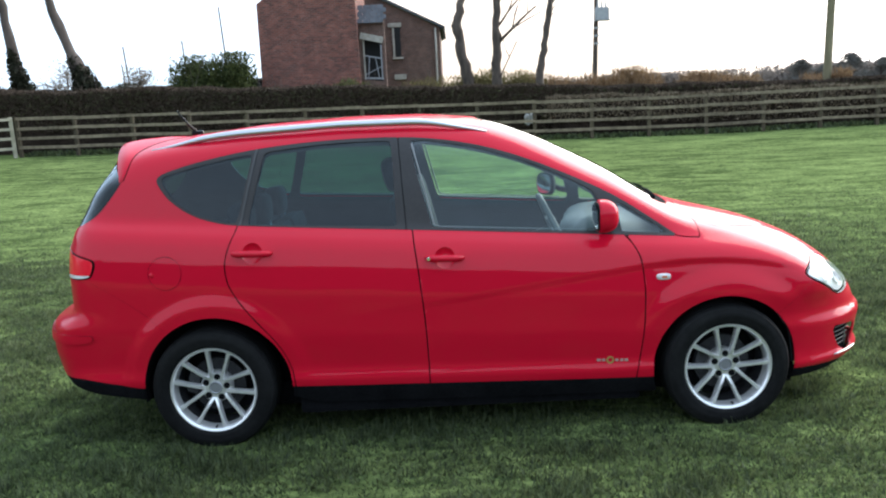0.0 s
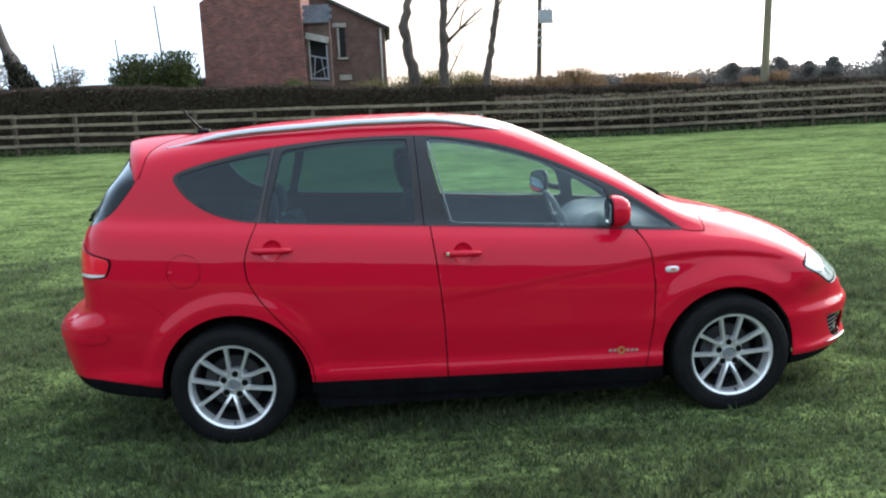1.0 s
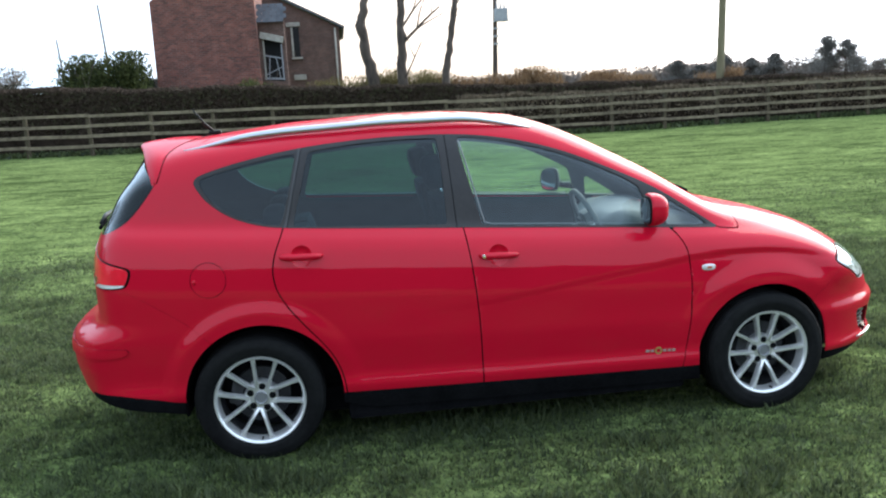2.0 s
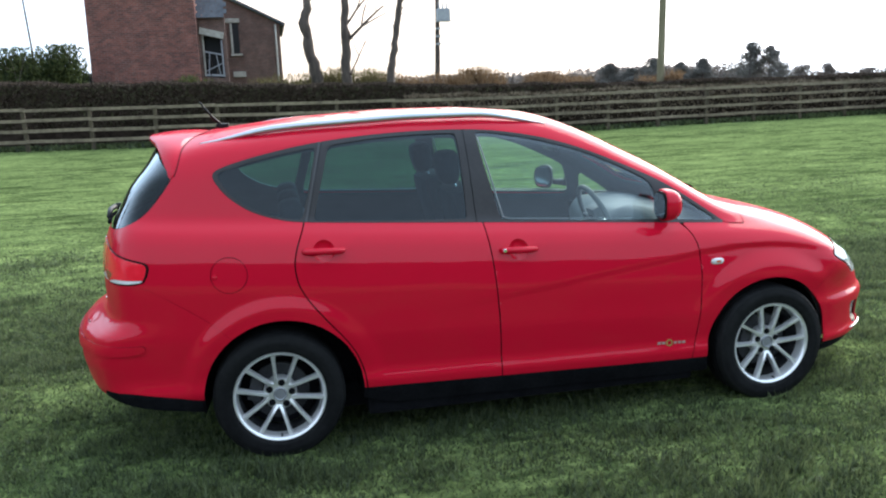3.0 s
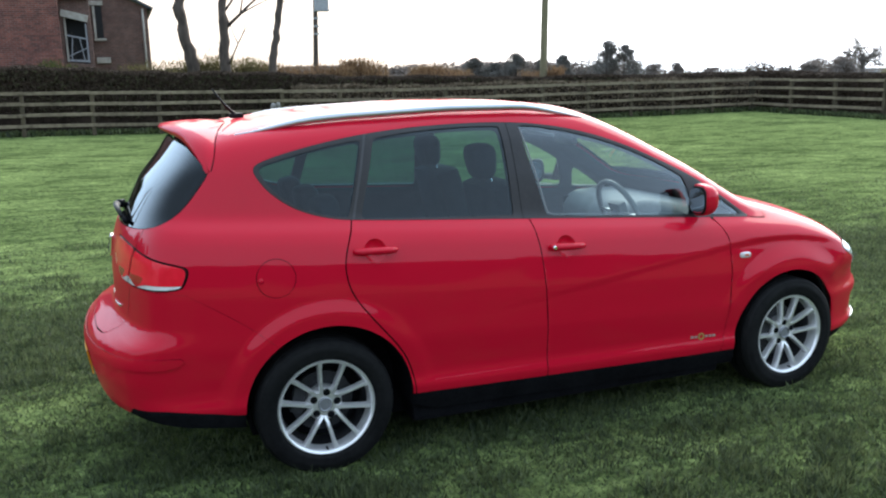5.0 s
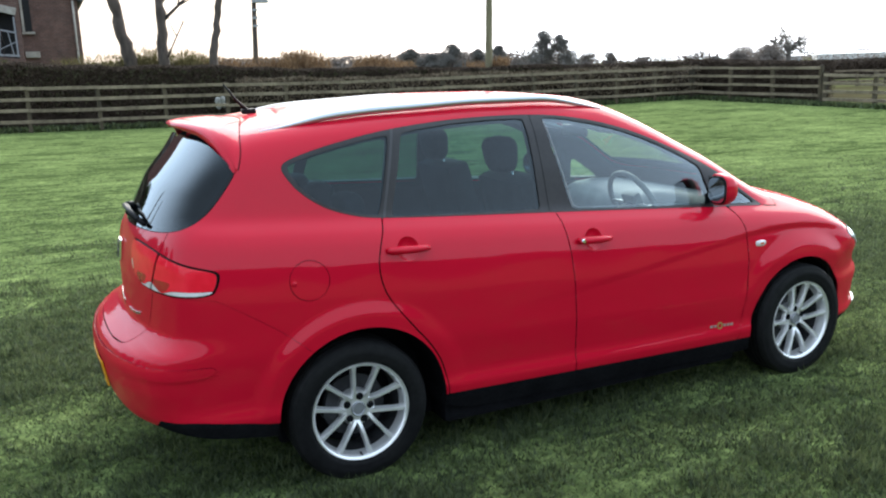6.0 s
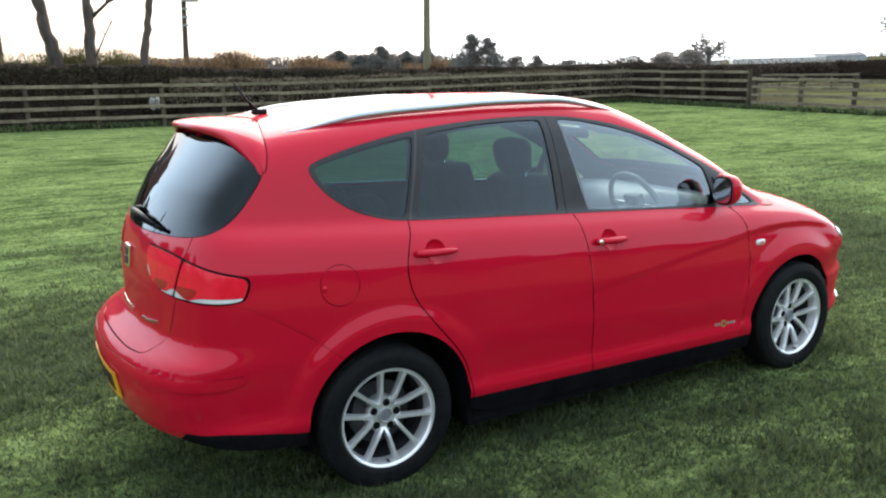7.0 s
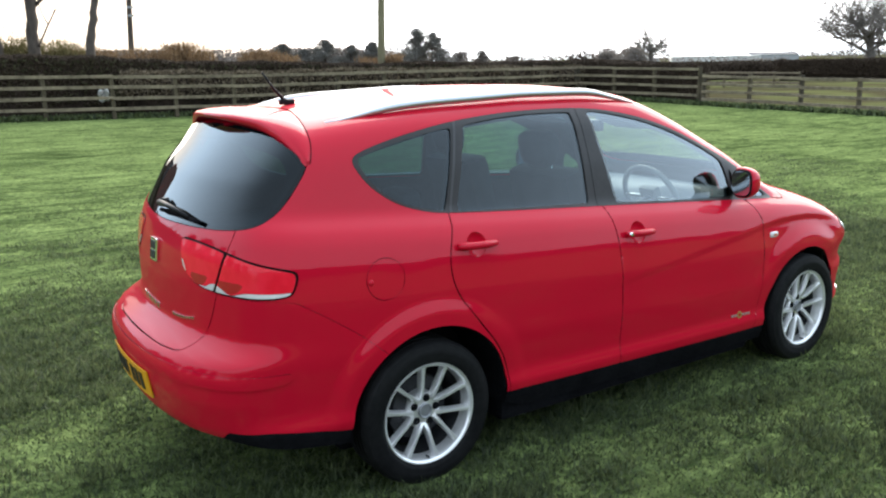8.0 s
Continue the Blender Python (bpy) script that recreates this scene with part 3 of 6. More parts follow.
def half_envelope(rows=150, back=64, mid=220, nose=56):
    prof = np.array([(0.80, 0.14), (0.86, 0.5), (0.84, 0.95), (0.64, 1.52), (0.0, 1.6)])
    seg = np.concatenate([[0], np.cumsum(np.hypot(*np.diff(prof, axis=0).T))])
    q = np.linspace(0, seg[-1], rows)
    s, z = np.interp(q, seg, prof[:, 0]), np.interp(q, seg, prof[:, 1])
    o, d = [], []
    for i in range(back):
        a = math.pi / 2 * i / back
        o += [(-1.5, 0, 0.86)] * rows
        d += [(-math.cos(a) * ss * 0.9, -math.sin(a) * ss, zz - 0.86) for ss, zz in zip(s, z)]
    for i in range(mid + 1):
        x = -1.5 + 3.1 * i / mid
        z0 = 0.86 - 0.26 * i / mid
        o += [(x, 0, z0)] * rows
        d += [(0, -ss, zz - z0) for ss, zz in zip(s, z)]
    for i in range(1, nose + 1):
        a = math.pi / 2 * (1 - i / nose)
        o += [(1.6, 0, 0.6)] * rows
        d += [(math.cos(a) * ss * 0.9, -math.sin(a) * ss, zz - 0.6) for ss, zz in zip(s, z)]
    o, d = np.array(o, float), np.array(d, float)
    d /= np.linalg.norm(d, axis=1)[:, None]
    v = cast_body(o, d, 2.2)
    n = body_normals(v)
    cols = back + mid + 1 + nose
    i, j = np.meshgrid(np.arange(cols - 1), np.arange(rows - 1), indexing="ij")
    p = (i * rows + j).ravel()
    t = np.concatenate([np.stack([p, p + rows, p + rows + 1], 1), np.stack([p, p + rows + 1, p + 1], 1)])
    area = np.linalg.norm(np.cross(v[t[:, 1]] - v[t[:, 0]], v[t[:, 2]] - v[t[:, 0]]), axis=1)
    return v, n, t[area > 1e-9]


def loose_pieces(sheet, least=12):
    """The separate pieces of a sheet."""
    v, n, t = sheet
    root = np.arange(len(v))
    while True:
        low = np.minimum.reduce([root[t[:, 0]], root[t[:, 1]], root[t[:, 2]]])
        old = root.copy()
        for k in range(3):
            np.minimum.at(root, t[:, k], low)
        root = root[root]
        if (root == old).all():
            break
    tags = root[t[:, 0]]
    return [tidy(v, n, t[tags == g]) for g in np.unique(tags) if (tags == g).sum() >= least]


def rear_u(v):
    return 0.7 * np.arctan2(np.abs(v[:, 1]), -(v[:, 0] + 1.3))


def nose_u(v):
    return 0.7 * np.arctan2(np.abs(v[:, 1]), v[:, 0] - 1.3)


def field_xz(points, rounds=3):
    o = soft_outline(points, rounds)
    return lambda v: inside_field(o, v[:, 0], v[:, 2])


def field_rear(points, rounds=3):
    o = soft_outline(points, rounds)
    return lambda v: np.where(v[:, 0] < -1.45, inside_field(o, rear_u(v), v[:, 2]), -1.0)


def field_nose(points, rounds=3):
    o = soft_outline(points, rounds)
    return lambda v: np.where(v[:, 0] > 1.45, inside_field(o, nose_u(v), v[:, 2]), -1.0)


def field_top(points, low, rounds=3):
    o = soft_outline(points, rounds)
    return lambda v: np.where(v[:, 2] > low, inside_field(o, v[:, 0], np.abs(v[:, 1])), -1.0)


car = thing("car", "bright red estate car with silver wheels parked on the lawn", "car")
envelope = half_envelope()
sheet = envelope
for ax, az, ar in (ARCH_R, ARCH_F):
    sheet = keep_above(sheet, np.hypot(sheet[0][:, 0] - ax, sheet[0][:, 2] - az) - ar)

skirt_line = smooth_curve([(-2.4, 0.395), (-2.25, 0.395), (-2.15, 0.390), (-2.05, 0.386), (-1.97, 0.386), (-1.65, 0.330), (-0.88, 0.314), (0.85, 0.279), (1.62, 0.270), (1.8, 0.262), (2.2, 0.235), (2.4, 0.23)], 0.02)
skirt, sheet = split_sheet(sheet, lambda v: skirt_line(v[:, 0]) - v[:, 2] - 0.034 * (v[:, 0] < -1.9) * (1 - ease(0.655, 0.685, np.abs(v[:, 1]))), 0.001)
skirt_low = smooth_curve([(-2.4, 0.385), (-2.15, 0.365), (-1.9, 0.300), (-1.6, 0.258), (-0.9, 0.270), (-0.78, 0.215), (0.9, 0.195), (1.6, 0.215), (2.3, 0.21)], 0.04)
skirt = keep_above(skirt, skirt[0][:, 2] - skirt_low(skirt[0][:, 0]))

WAIST = [(-1.528, 1.374), (-1.503, 1.323), (-1.455, 1.261), (-1.355, 1.189), (-1.23, 1.146), (-1.11, 1.127), (-0.33, 1.074), (0.65, 1.003), (1.075, 0.969)]
HEAD = [(1.075, 0.969), (0.84, 1.138), (0.70, 1.221), (0.53, 1.303), (0.335, 1.389), (0.14, 1.455), (-0.085, 1.502), (-0.31, 1.524), (-0.67, 1.525), (-1.02, 1.500), (-1.30, 1.452), (-1.485, 1.404)]
windows, sheet = split_sheet(sheet, field_xz(WAIST + HEAD, 2), 0.0008)
back_light, sheet = split_sheet(sheet, field_rear([(-0.2, 1.110), (0.347, 1.125), (0.50, 1.138), (0.585, 1.160), (0.640, 1.215), (0.698, 1.325), (0.714, 1.366), (0.705, 1.38), (0.66, 1.435), (0.55, 1.49), (-0.2, 1.505)], 2), 0.0015)
windscreen, sheet = split_sheet(sheet, field_top([(0.10, -0.3), (0.10, 0.31), (0.20, 0.35), (0.60, 0.420), (0.95, 0.510), (1.03, 0.515), (1.12, 0.40), (1.15, -0.3)], 0.9), 0.0015)
lamp, sheet = split_sheet(sheet, field_rear([(0.232, 1.072), (0.240, 1.02), (0.262, 0.965), (0.315, 0.922), (0.40, 0.903), (0.56, 0.899), (0.672, 0.903), (0.684, 0.93), (0.695, 0.985), (0.675, 1.006), (0.48, 1.062), (0.36, 1.078), (0.25, 1.080)], 2), 0.0025)
tailgate, sheet = split_sheet(sheet, field_rear([(-0.2, 0.662), (0.27, 0.660), (0.335, 0.664), (0.372, 0.71), (0.410, 0.78), (0.445, 0.893), (0.483, 1.06), (0.507, 1.13), (0.507, 1.2), (0.4, 1.25), (-0.2, 1.25)], 2), 0.0016)
rear_bumper, sheet = split_sheet(sheet, field_xz([(-2.6, 0.0), (-2.6, 0.900), (-1.88, 0.900), (-1.80, 0.855), (-1.62, 0.735), (-1.53, 0.66), (-1.42, 0.56), (-1.42, 0.0)], 2), 0.0009)
flap, sheet = split_sheet(sheet, lambda v: 0.083 - np.hypot(v[:, 0] + 1.475, v[:, 2] - 0.920), 0.0016)
GAP_REAR = [(-1.09, 1.25), (-1.112, 1.128), (-1.160, 1.02), (-1.178, 0.93), (-1.155, 0.82), (-1.06, 0.69), (-0.93, 0.535), (-0.880, 0.41), (-0.868, 0.31), (-0.868, 0.15)]
GAP_MID = [(-0.195, 0.15), (-0.195, 0.55), (-0.220, 0.87), (-0.247, 1.07), (-0.26, 1.25)]
GAP_FRONT = [(0.825, 0.15), (0.835, 0.28), (0.866, 0.42), (0.890, 0.67), (0.876, 0.87), (0.840, 0.95), (0.795, 1.0), (0.76, 1.05), (0.70, 1.2)]
rear_door, sheet = split_sheet(sheet, field_xz(GAP_REAR + GAP_MID, 2))
front_door, sheet = split_sheet(sheet, field_xz(GAP_MID[::-1] + GAP_FRONT, 2))
BOWL = 0.050
rear_door = keep_above(rear_door, np.hypot(rear_door[0][:, 0] - HANDLES[0][0], rear_door[0][:, 2] - HANDLES[0][1]) - BOWL)
front_door = keep_above(front_door, np.hypot(front_door[0][:, 0] - HANDLES[1][0], front_door[0][:, 2] - HANDLES[1][1]) - BOWL)
headlamp, sheet = split_sheet(sheet, field_nose([(0.795, 0.752), (0.74, 0.792), (0.62, 0.812), (0.50, 0.79), (0.32, 0.70), (0.33, 0.645), (0.46, 0.612), (0.565, 0.606), (0.66, 0.668)], 2), 0.002)
fog_vent, sheet = split_sheet(sheet, field_nose([(0.618, 0.452), (0.55, 0.446), (0.42, 0.430), (0.395, 0.40), (0.41, 0.315), (0.45, 0.300), (0.535, 0.302)], 2), 0.001)
low_grille, sheet = split_sheet(sheet, field_nose([(0.30, 0.43), (-0.2, 0.43), (-0.2, 0.31), (0.28, 0.31)], 2), 0.001)
up_grille, sheet = split_sheet(sheet, field_nose([(0.17, 0.66), (-0.2, 0.67), (-0.2, 0.54), (0.12, 0.54)], 2), 0.001)
bonnet, sheet = split_sheet(sheet, field_top([(1.155, -0.3), (1.16, 0.35), (1.14, 0.52), (1.17, 0.60), (1.40, 0.60), (1.68, 0.57), (1.88, 0.50), (1.99, 0.38), (2.045, 0.2), (2.06, -0.3)], 0.66, 2))
front_bumper, sheet = split_sheet(sheet, field_xz([(1.55, 0.57), (1.62, 0.62), (1.70, 0.705), (1.76, 0.735), (2.6, 0.90), (2.6, 0.0), (1.45, 0.0), (1.45, 0.52)], 2), 0.0015)
fender, sheet = split_sheet(sheet, field_xz(GAP_FRONT[:6] + [(0.80, 1.002), (1.05, 0.980), (1.085, 0.966), (1.182, 0.957), (1.186, 0.96), (1.188, 1.02), (1.19, 1.4), (2.6, 1.4), (2.6, 0.15)], 1))

panel("body", sheet, red_paint, car, both=True)
# black strips stand in for the shade inside the panel gaps
for seam_sheet in SEAMS[:]:
    for piece in loose_pieces(seam_sheet):
        for turn in ((lambda q: q), mirrored):
            panel("gap_shade", turn(piece), matt_black, car, lip=0.0, lift=-0.0075)
far_door = {}
for side in (0, 1):
    turn = mirrored if side else (lambda s: s)
    f_door = panel("front_door", turn(front_door), red_paint, car, "red front door with body-coloured handle")
    r_door = panel("rear_door", turn(rear_door), red_paint, car, "red rear door with body-coloured handle")
    far_door[side] = (f_door, r_door)
    panel("front_wing", turn(fender), red_paint, car)
    panel("sill_skirt", turn(skirt), matt_black, car, "black plastic lower skirt", lip=0.03)
    hl = panel("headlight", turn(headlamp), lens_glass, car, "clear headlight lens", lift=0.004, lip=0.0)
    panel("reflector", turn(headlamp), lamp_bright, hl, "white reflector, its bright reflection put into the colour", lift=-0.010, lip=-0.013)
    for q, zz, r in ((0.66, 0.735, 0.040), (0.54, 0.70, 0.048), (0.44, 0.675, 0.030)):
        sg = 1 if side else -1
        p = cast_body(np.array([[1.3, 0, zz]]), np.array([[math.cos(q / 0.7), sg * math.sin(q / 0.7), 0.0]]), 1.6)
        nrm = Vector(body_normals(p)[0])
        ml = Matrix.Translation(Vector(p[0]) - nrm * 0.013) @ nrm.to_track_quat("Z", "Y").to_matrix().to_4x4()
        part("lamp_bowl", add_lathe(bmesh.new(), [(r, 0.004), (r * 0.9, 0.010), (r * 0.8, 0.004), (r * 0.55, -0.004), (r * 0.3, 0.006), (0.0, 0.010)], ml, 24), lamp_bright, hl, "lamp bowl in the same reflection-white colour", True)
    panel("fog_vent", turn(fog_vent), matt_black, car, "black mesh vent with chrome edge", lift=-0.035, lip=0.0)
    # tail lamp: outer piece on the body, inner on the tailgate
    whole = turn(lamp)
    seam = lambda v: (rear_u(v) - 0.437 - (v[:, 2] - 0.902) * 0.29)
    outer, inner = split_sheet(whole, seam, 0.003)
    for piece, is_outer in ((outer, True), (inner, False)):
        base = panel("tail_light", piece, black_trim, car, "red and clear tail light in dark edge", lift=-0.004)
        u0 = (lambda v: np.minimum(np.minimum(rear_u(v) - 0.443 - (v[:, 2] - 0.902) * 0.29, 0.688 - rear_u(v)), 0.30)) if is_outer else (lambda v: 0.432 + (v[:, 2] - 0.902) * 0.29 - rear_u(v))
        edge = field_rear([(0.238, 1.067), (0.246, 1.02), (0.268, 0.967), (0.318, 0.927), (0.40, 0.909), (0.56, 0.906), (0.668, 0.909), (0.678, 0.93), (0.688, 0.983), (0.67, 1.001), (0.48, 1.056), (0.36, 1.072), (0.25, 1.074)], 2)
        lens = keep_above(piece, np.minimum(edge(piece[0]) + 0.0005, u0(piece[0])))
        wave = (lambda v: v[:, 2] - 0.923 - 0.012 * np.exp(-((rear_u(v) - 0.448) / 0.02) ** 2) + 0.016 * np.exp(-((rear_u(v) - 0.505) / 0.035) ** 2)) if is_outer else \
               (lambda v: v[:, 2] - 0.917 - 0.080 * (1 - ease(0.262, 0.305, rear_u(v))) - 0.018 * ease(0.39, 0.43, rear_u(v)))
        top, low = split_sheet(lens, wave, 0.0008)
        # deeper red lens cut level: the reflected horizon is put into its shape
        cu, cz = (0.500, 0.957) if is_outer else (0.360, 0.962)
        lobe, top = split_sheet(top, lambda v: np.minimum(0.047 - np.hypot(rear_u(v) - cu, v[:, 2] - cz), cz - 0.004 - v[:, 2]), 0.0)
        panel("red_lens", top, lamp_red, base, lift=0.005, lip=0.004)
        panel("round_lens", lobe, lamp_deep, base, "deeper red round lens", lift=0.004, lip=0.0)
        for piece_low in loose_pieces(low):
            panel("clear_lens", piece_low, lamp_clear, base, "clear strip", lift=0.005, lip=0.004)
panel("tailgate", tailgate, red_paint, car, both=True)
strip, rear_bumper = split_sheet(rear_bumper, field_rear([(-0.3, 0.570), (0.60, 0.570), (0.655, 0.580), (0.668, 0.600), (0.66, 0.622), (-0.3, 0.622)], 1), 0.0)
bumper_ob = panel("rear_bumper", rear_bumper, red_paint, car, both=True)
panel("rub_strip", strip, red_paint, bumper_ob, "raised red rub strip on the bumper", lift=0.009, both=True)
panel("front_bumper", front_bumper, red_paint, car, both=True)
panel("bonnet", bonnet, red_paint, car, both=True)
flap_ob = panel("fuel_flap", flap, red_paint, car, "round red fuel flap")
stud = bmesh.new()
bmesh.ops.create_uvsphere(stud, u_segments=14, v_segments=8, radius=1.0, matrix=Matrix.Translation((-1.540, -float(side_half(np.array([-1.540]), np.array([0.914]))[0]), 0.914)) @ Matrix.Diagonal((0.012, 0.006, 0.013, 1)))
part("flap_catch", stud, red_paint, flap_ob, "small dark red finger catch", True)
panel("lower_grille", low_grille, matt_black, car, lift=-0.03, lip=0.0, both=True)
panel("grille", up_grille, matt_black, car, lift=-0.03, lip=0.0, both=True)
cowl_panel, windscreen = split_sheet(windscreen, lambda v: v[:, 0] - 1.040 + 0.18 * np.abs(v[:, 1]) ** 2, 0.0)
panel("cowl", cowl_panel, matt_black, car, "black plastic cowl under the windscreen", lift=-0.004, lip=0.0, both=True)
panel("windscreen", windscreen, screen_glass, car, "clear windscreen", lip=0.0, lift=-0.004, both=True)
# the rear pane runs straight up under the spoiler
gv, gn_, gt = back_light
rise = np.clip(gv[:, 2] - 1.38, 0, None)
gv = gv - np.stack([3.7 * rise ** 2, 0 * rise, 0 * rise], 1)
flat_n = np.stack([-0.745 + 0 * rise, gn_[:, 1], 0.667 + 0 * rise], 1)
gn_ = gn_ + (flat_n - gn_) * ease(1.33, 1.42, gv[:, 2])[:, None]
back_light = (gv, gn_, gt)
panel("rear_window", back_light, rear_glass, car, "dark tinted rear window", lip=0.0, lift=-0.003, both=True)

# side windows in a black frame
PANES = [("quarter_window", dark_glass, [(-1.502, 1.372), (-1.478, 1.321), (-1.433, 1.259), (-1.345, 1.196), (-1.23, 1.158), (-1.14, 1.141), (-1.118, 1.142), (-1.036, 1.455), (-1.036, 1.477), (-1.26, 1.440), (-1.474, 1.390)]),
         ("rear_door_window", dark_glass, [(-1.068, 1.142), (-1.06, 1.130), (-1.03, 1.127), (-0.345, 1.089), (-0.322, 1.09), (-0.322, 1.11), (-0.334, 1.493), (-0.352, 1.508), (-0.66, 1.508), (-0.94, 1.484), (-0.972, 1.474), (-0.980, 1.450), (-1.02, 1.30)]),
         ("front_door_window", side_glass, [(-0.152, 1.085), (-0.14, 1.069), (0.70, 1.011), (0.722, 1.02), (0.672, 1.195), (0.645, 1.222), (0.50, 1.300), (0.31, 1.383), (0.12, 1.444), (-0.09, 1.489), (-0.215, 1.505), (-0.248, 1.495)]),
         ("front_quarter_window", side_glass, [(0.792, 1.008), (0.80, 1.004), (1.020, 0.988), (1.022, 0.992), (0.80, 1.142), (0.780, 1.150), (0.776, 1.142)])]
for side in (0, 1):
    turn = mirrored if side else (lambda s: s)
    rest = windows
    for name, m, outline in PANES:
        pane, rest = split_sheet(rest, field_xz(outline, 2), 0.0)
        owner = far_door[side][0] if name == "front_door_window" else far_door[side][1] if name == "rear_door_window" else car
        panel(name, turn(pane), m, owner, "dark tinted window glass" if m is dark_glass else "clear window glass", lift=-0.006, lip=0.0)
    # door gaps run up through the pillars
    gap_mid = lambda v: v[:, 0] + 0.276 + 0.055 * (v[:, 2] - 1.08)
    gap_rear = lambda v: v[:, 0] + 1.110 - 0.255 * (v[:, 2] - 1.128)
    ahead, rest = split_sheet(rest, gap_mid, 0.0022)
    between, behind = split_sheet(rest, gap_rear, 0.0)
    seal, between = split_sheet(between, lambda v: 0.013 - gap_rear(v), 0.0015)
    for piece in (ahead, between, behind):
        panel("window_frame", turn(piece), pillar_black, car, "dark grey-black window frame and pillars", lift=0.001, lip=0.012)
    panel("pillar_seal", turn(seal), pillar_seal, car, "lighter grey rubber strip between the windows", lift=0.003, lip=0.004)

# pale rubber run inside the edge of the front door glass
for side, sg in ((0, -1), (1, 1)):
    run = [(-0.232 + 0.096 * q, 1.485 - 0.400 * q) for q in np.linspace(0, 1, 9)] + [(-0.10, 1.074), (0.3, 1.046), (0.66, 1.021)]
    run = [(x, sg * (float(side_half(np.array([x]), np.array([z]))[0]) - 0.009), z) for x, z in run]
    Pile().add(*tube_data(run, [0.0045] * 9 + [0.003] * 3, 6)).link("glass_run", channel_grey, far_door[side][0], "pale grey rubber glass run", True)

# dark lining behind the panels
lining = half_envelope(84, 36, 120, 32)
for ax, az, ar in (ARCH_R, ARCH_F):
    lining = keep_above(lining, np.hypot(lining[0][:, 0] - ax, lining[0][:, 2] - az) - ar - 0.004)
for _, _, outline in PANES:
    lining = split_sheet(lining, field_xz(outline, 2), 0.0)[1]
lining = split_sheet(lining, field_rear([(-0.2, 1.135), (0.45, 1.155), (0.56, 1.18), (0.62, 1.25), (0.66, 1.36), (0.55, 1.45), (-0.2, 1.46)], 2), 0.0)[1]
lining = split_sheet(lining, field_top([(0.12, -0.3), (0.12, 0.29), (0.20, 0.33), (0.60, 0.400), (0.93, 0.485), (1.0, 0.485), (1.06, 0.38), (1.09, -0.3)], 0.9), 0.0)[1]
lining = keep_above(lining, lining[0][:, 2] - 0.30)
panel("cabin_lining", lining, cabin_plastic, car, "dark grey cabin lining", lift=-0.040, lip=0.0, both=True)

# ---- floor pan, wheel housings ----
pan = block((0.05, 0, 0.205), (3.3, 1.24, 0.13), 0.03)
add_block(pan, (0.0, 0, 0.205), (1.74, 1.56, 0.12), 0.03)
part("floor_pan", pan, matt_black, car)
for ax, az, ar in (ARCH_R, ARCH_F):
    for s in (-1, 1):
        bm = bmesh.new()
        m = Matrix.Translation((ax, s * 0.56, az)) @ Matrix.Rotation(radians(-90 * s), 4, "X")
        add_lathe(bm, [(0.0, 0.0), (ar - 0.012, 0.0), (ar + 0.004, 0.265 if ax < 0 else 0.185)], m, 40)
        bmesh.ops.delete(bm, geom=[v for v in bm.verts if v.co.z < 0.20], context="VERTS")
        part("wheel_housing", bm, matt_black, car)

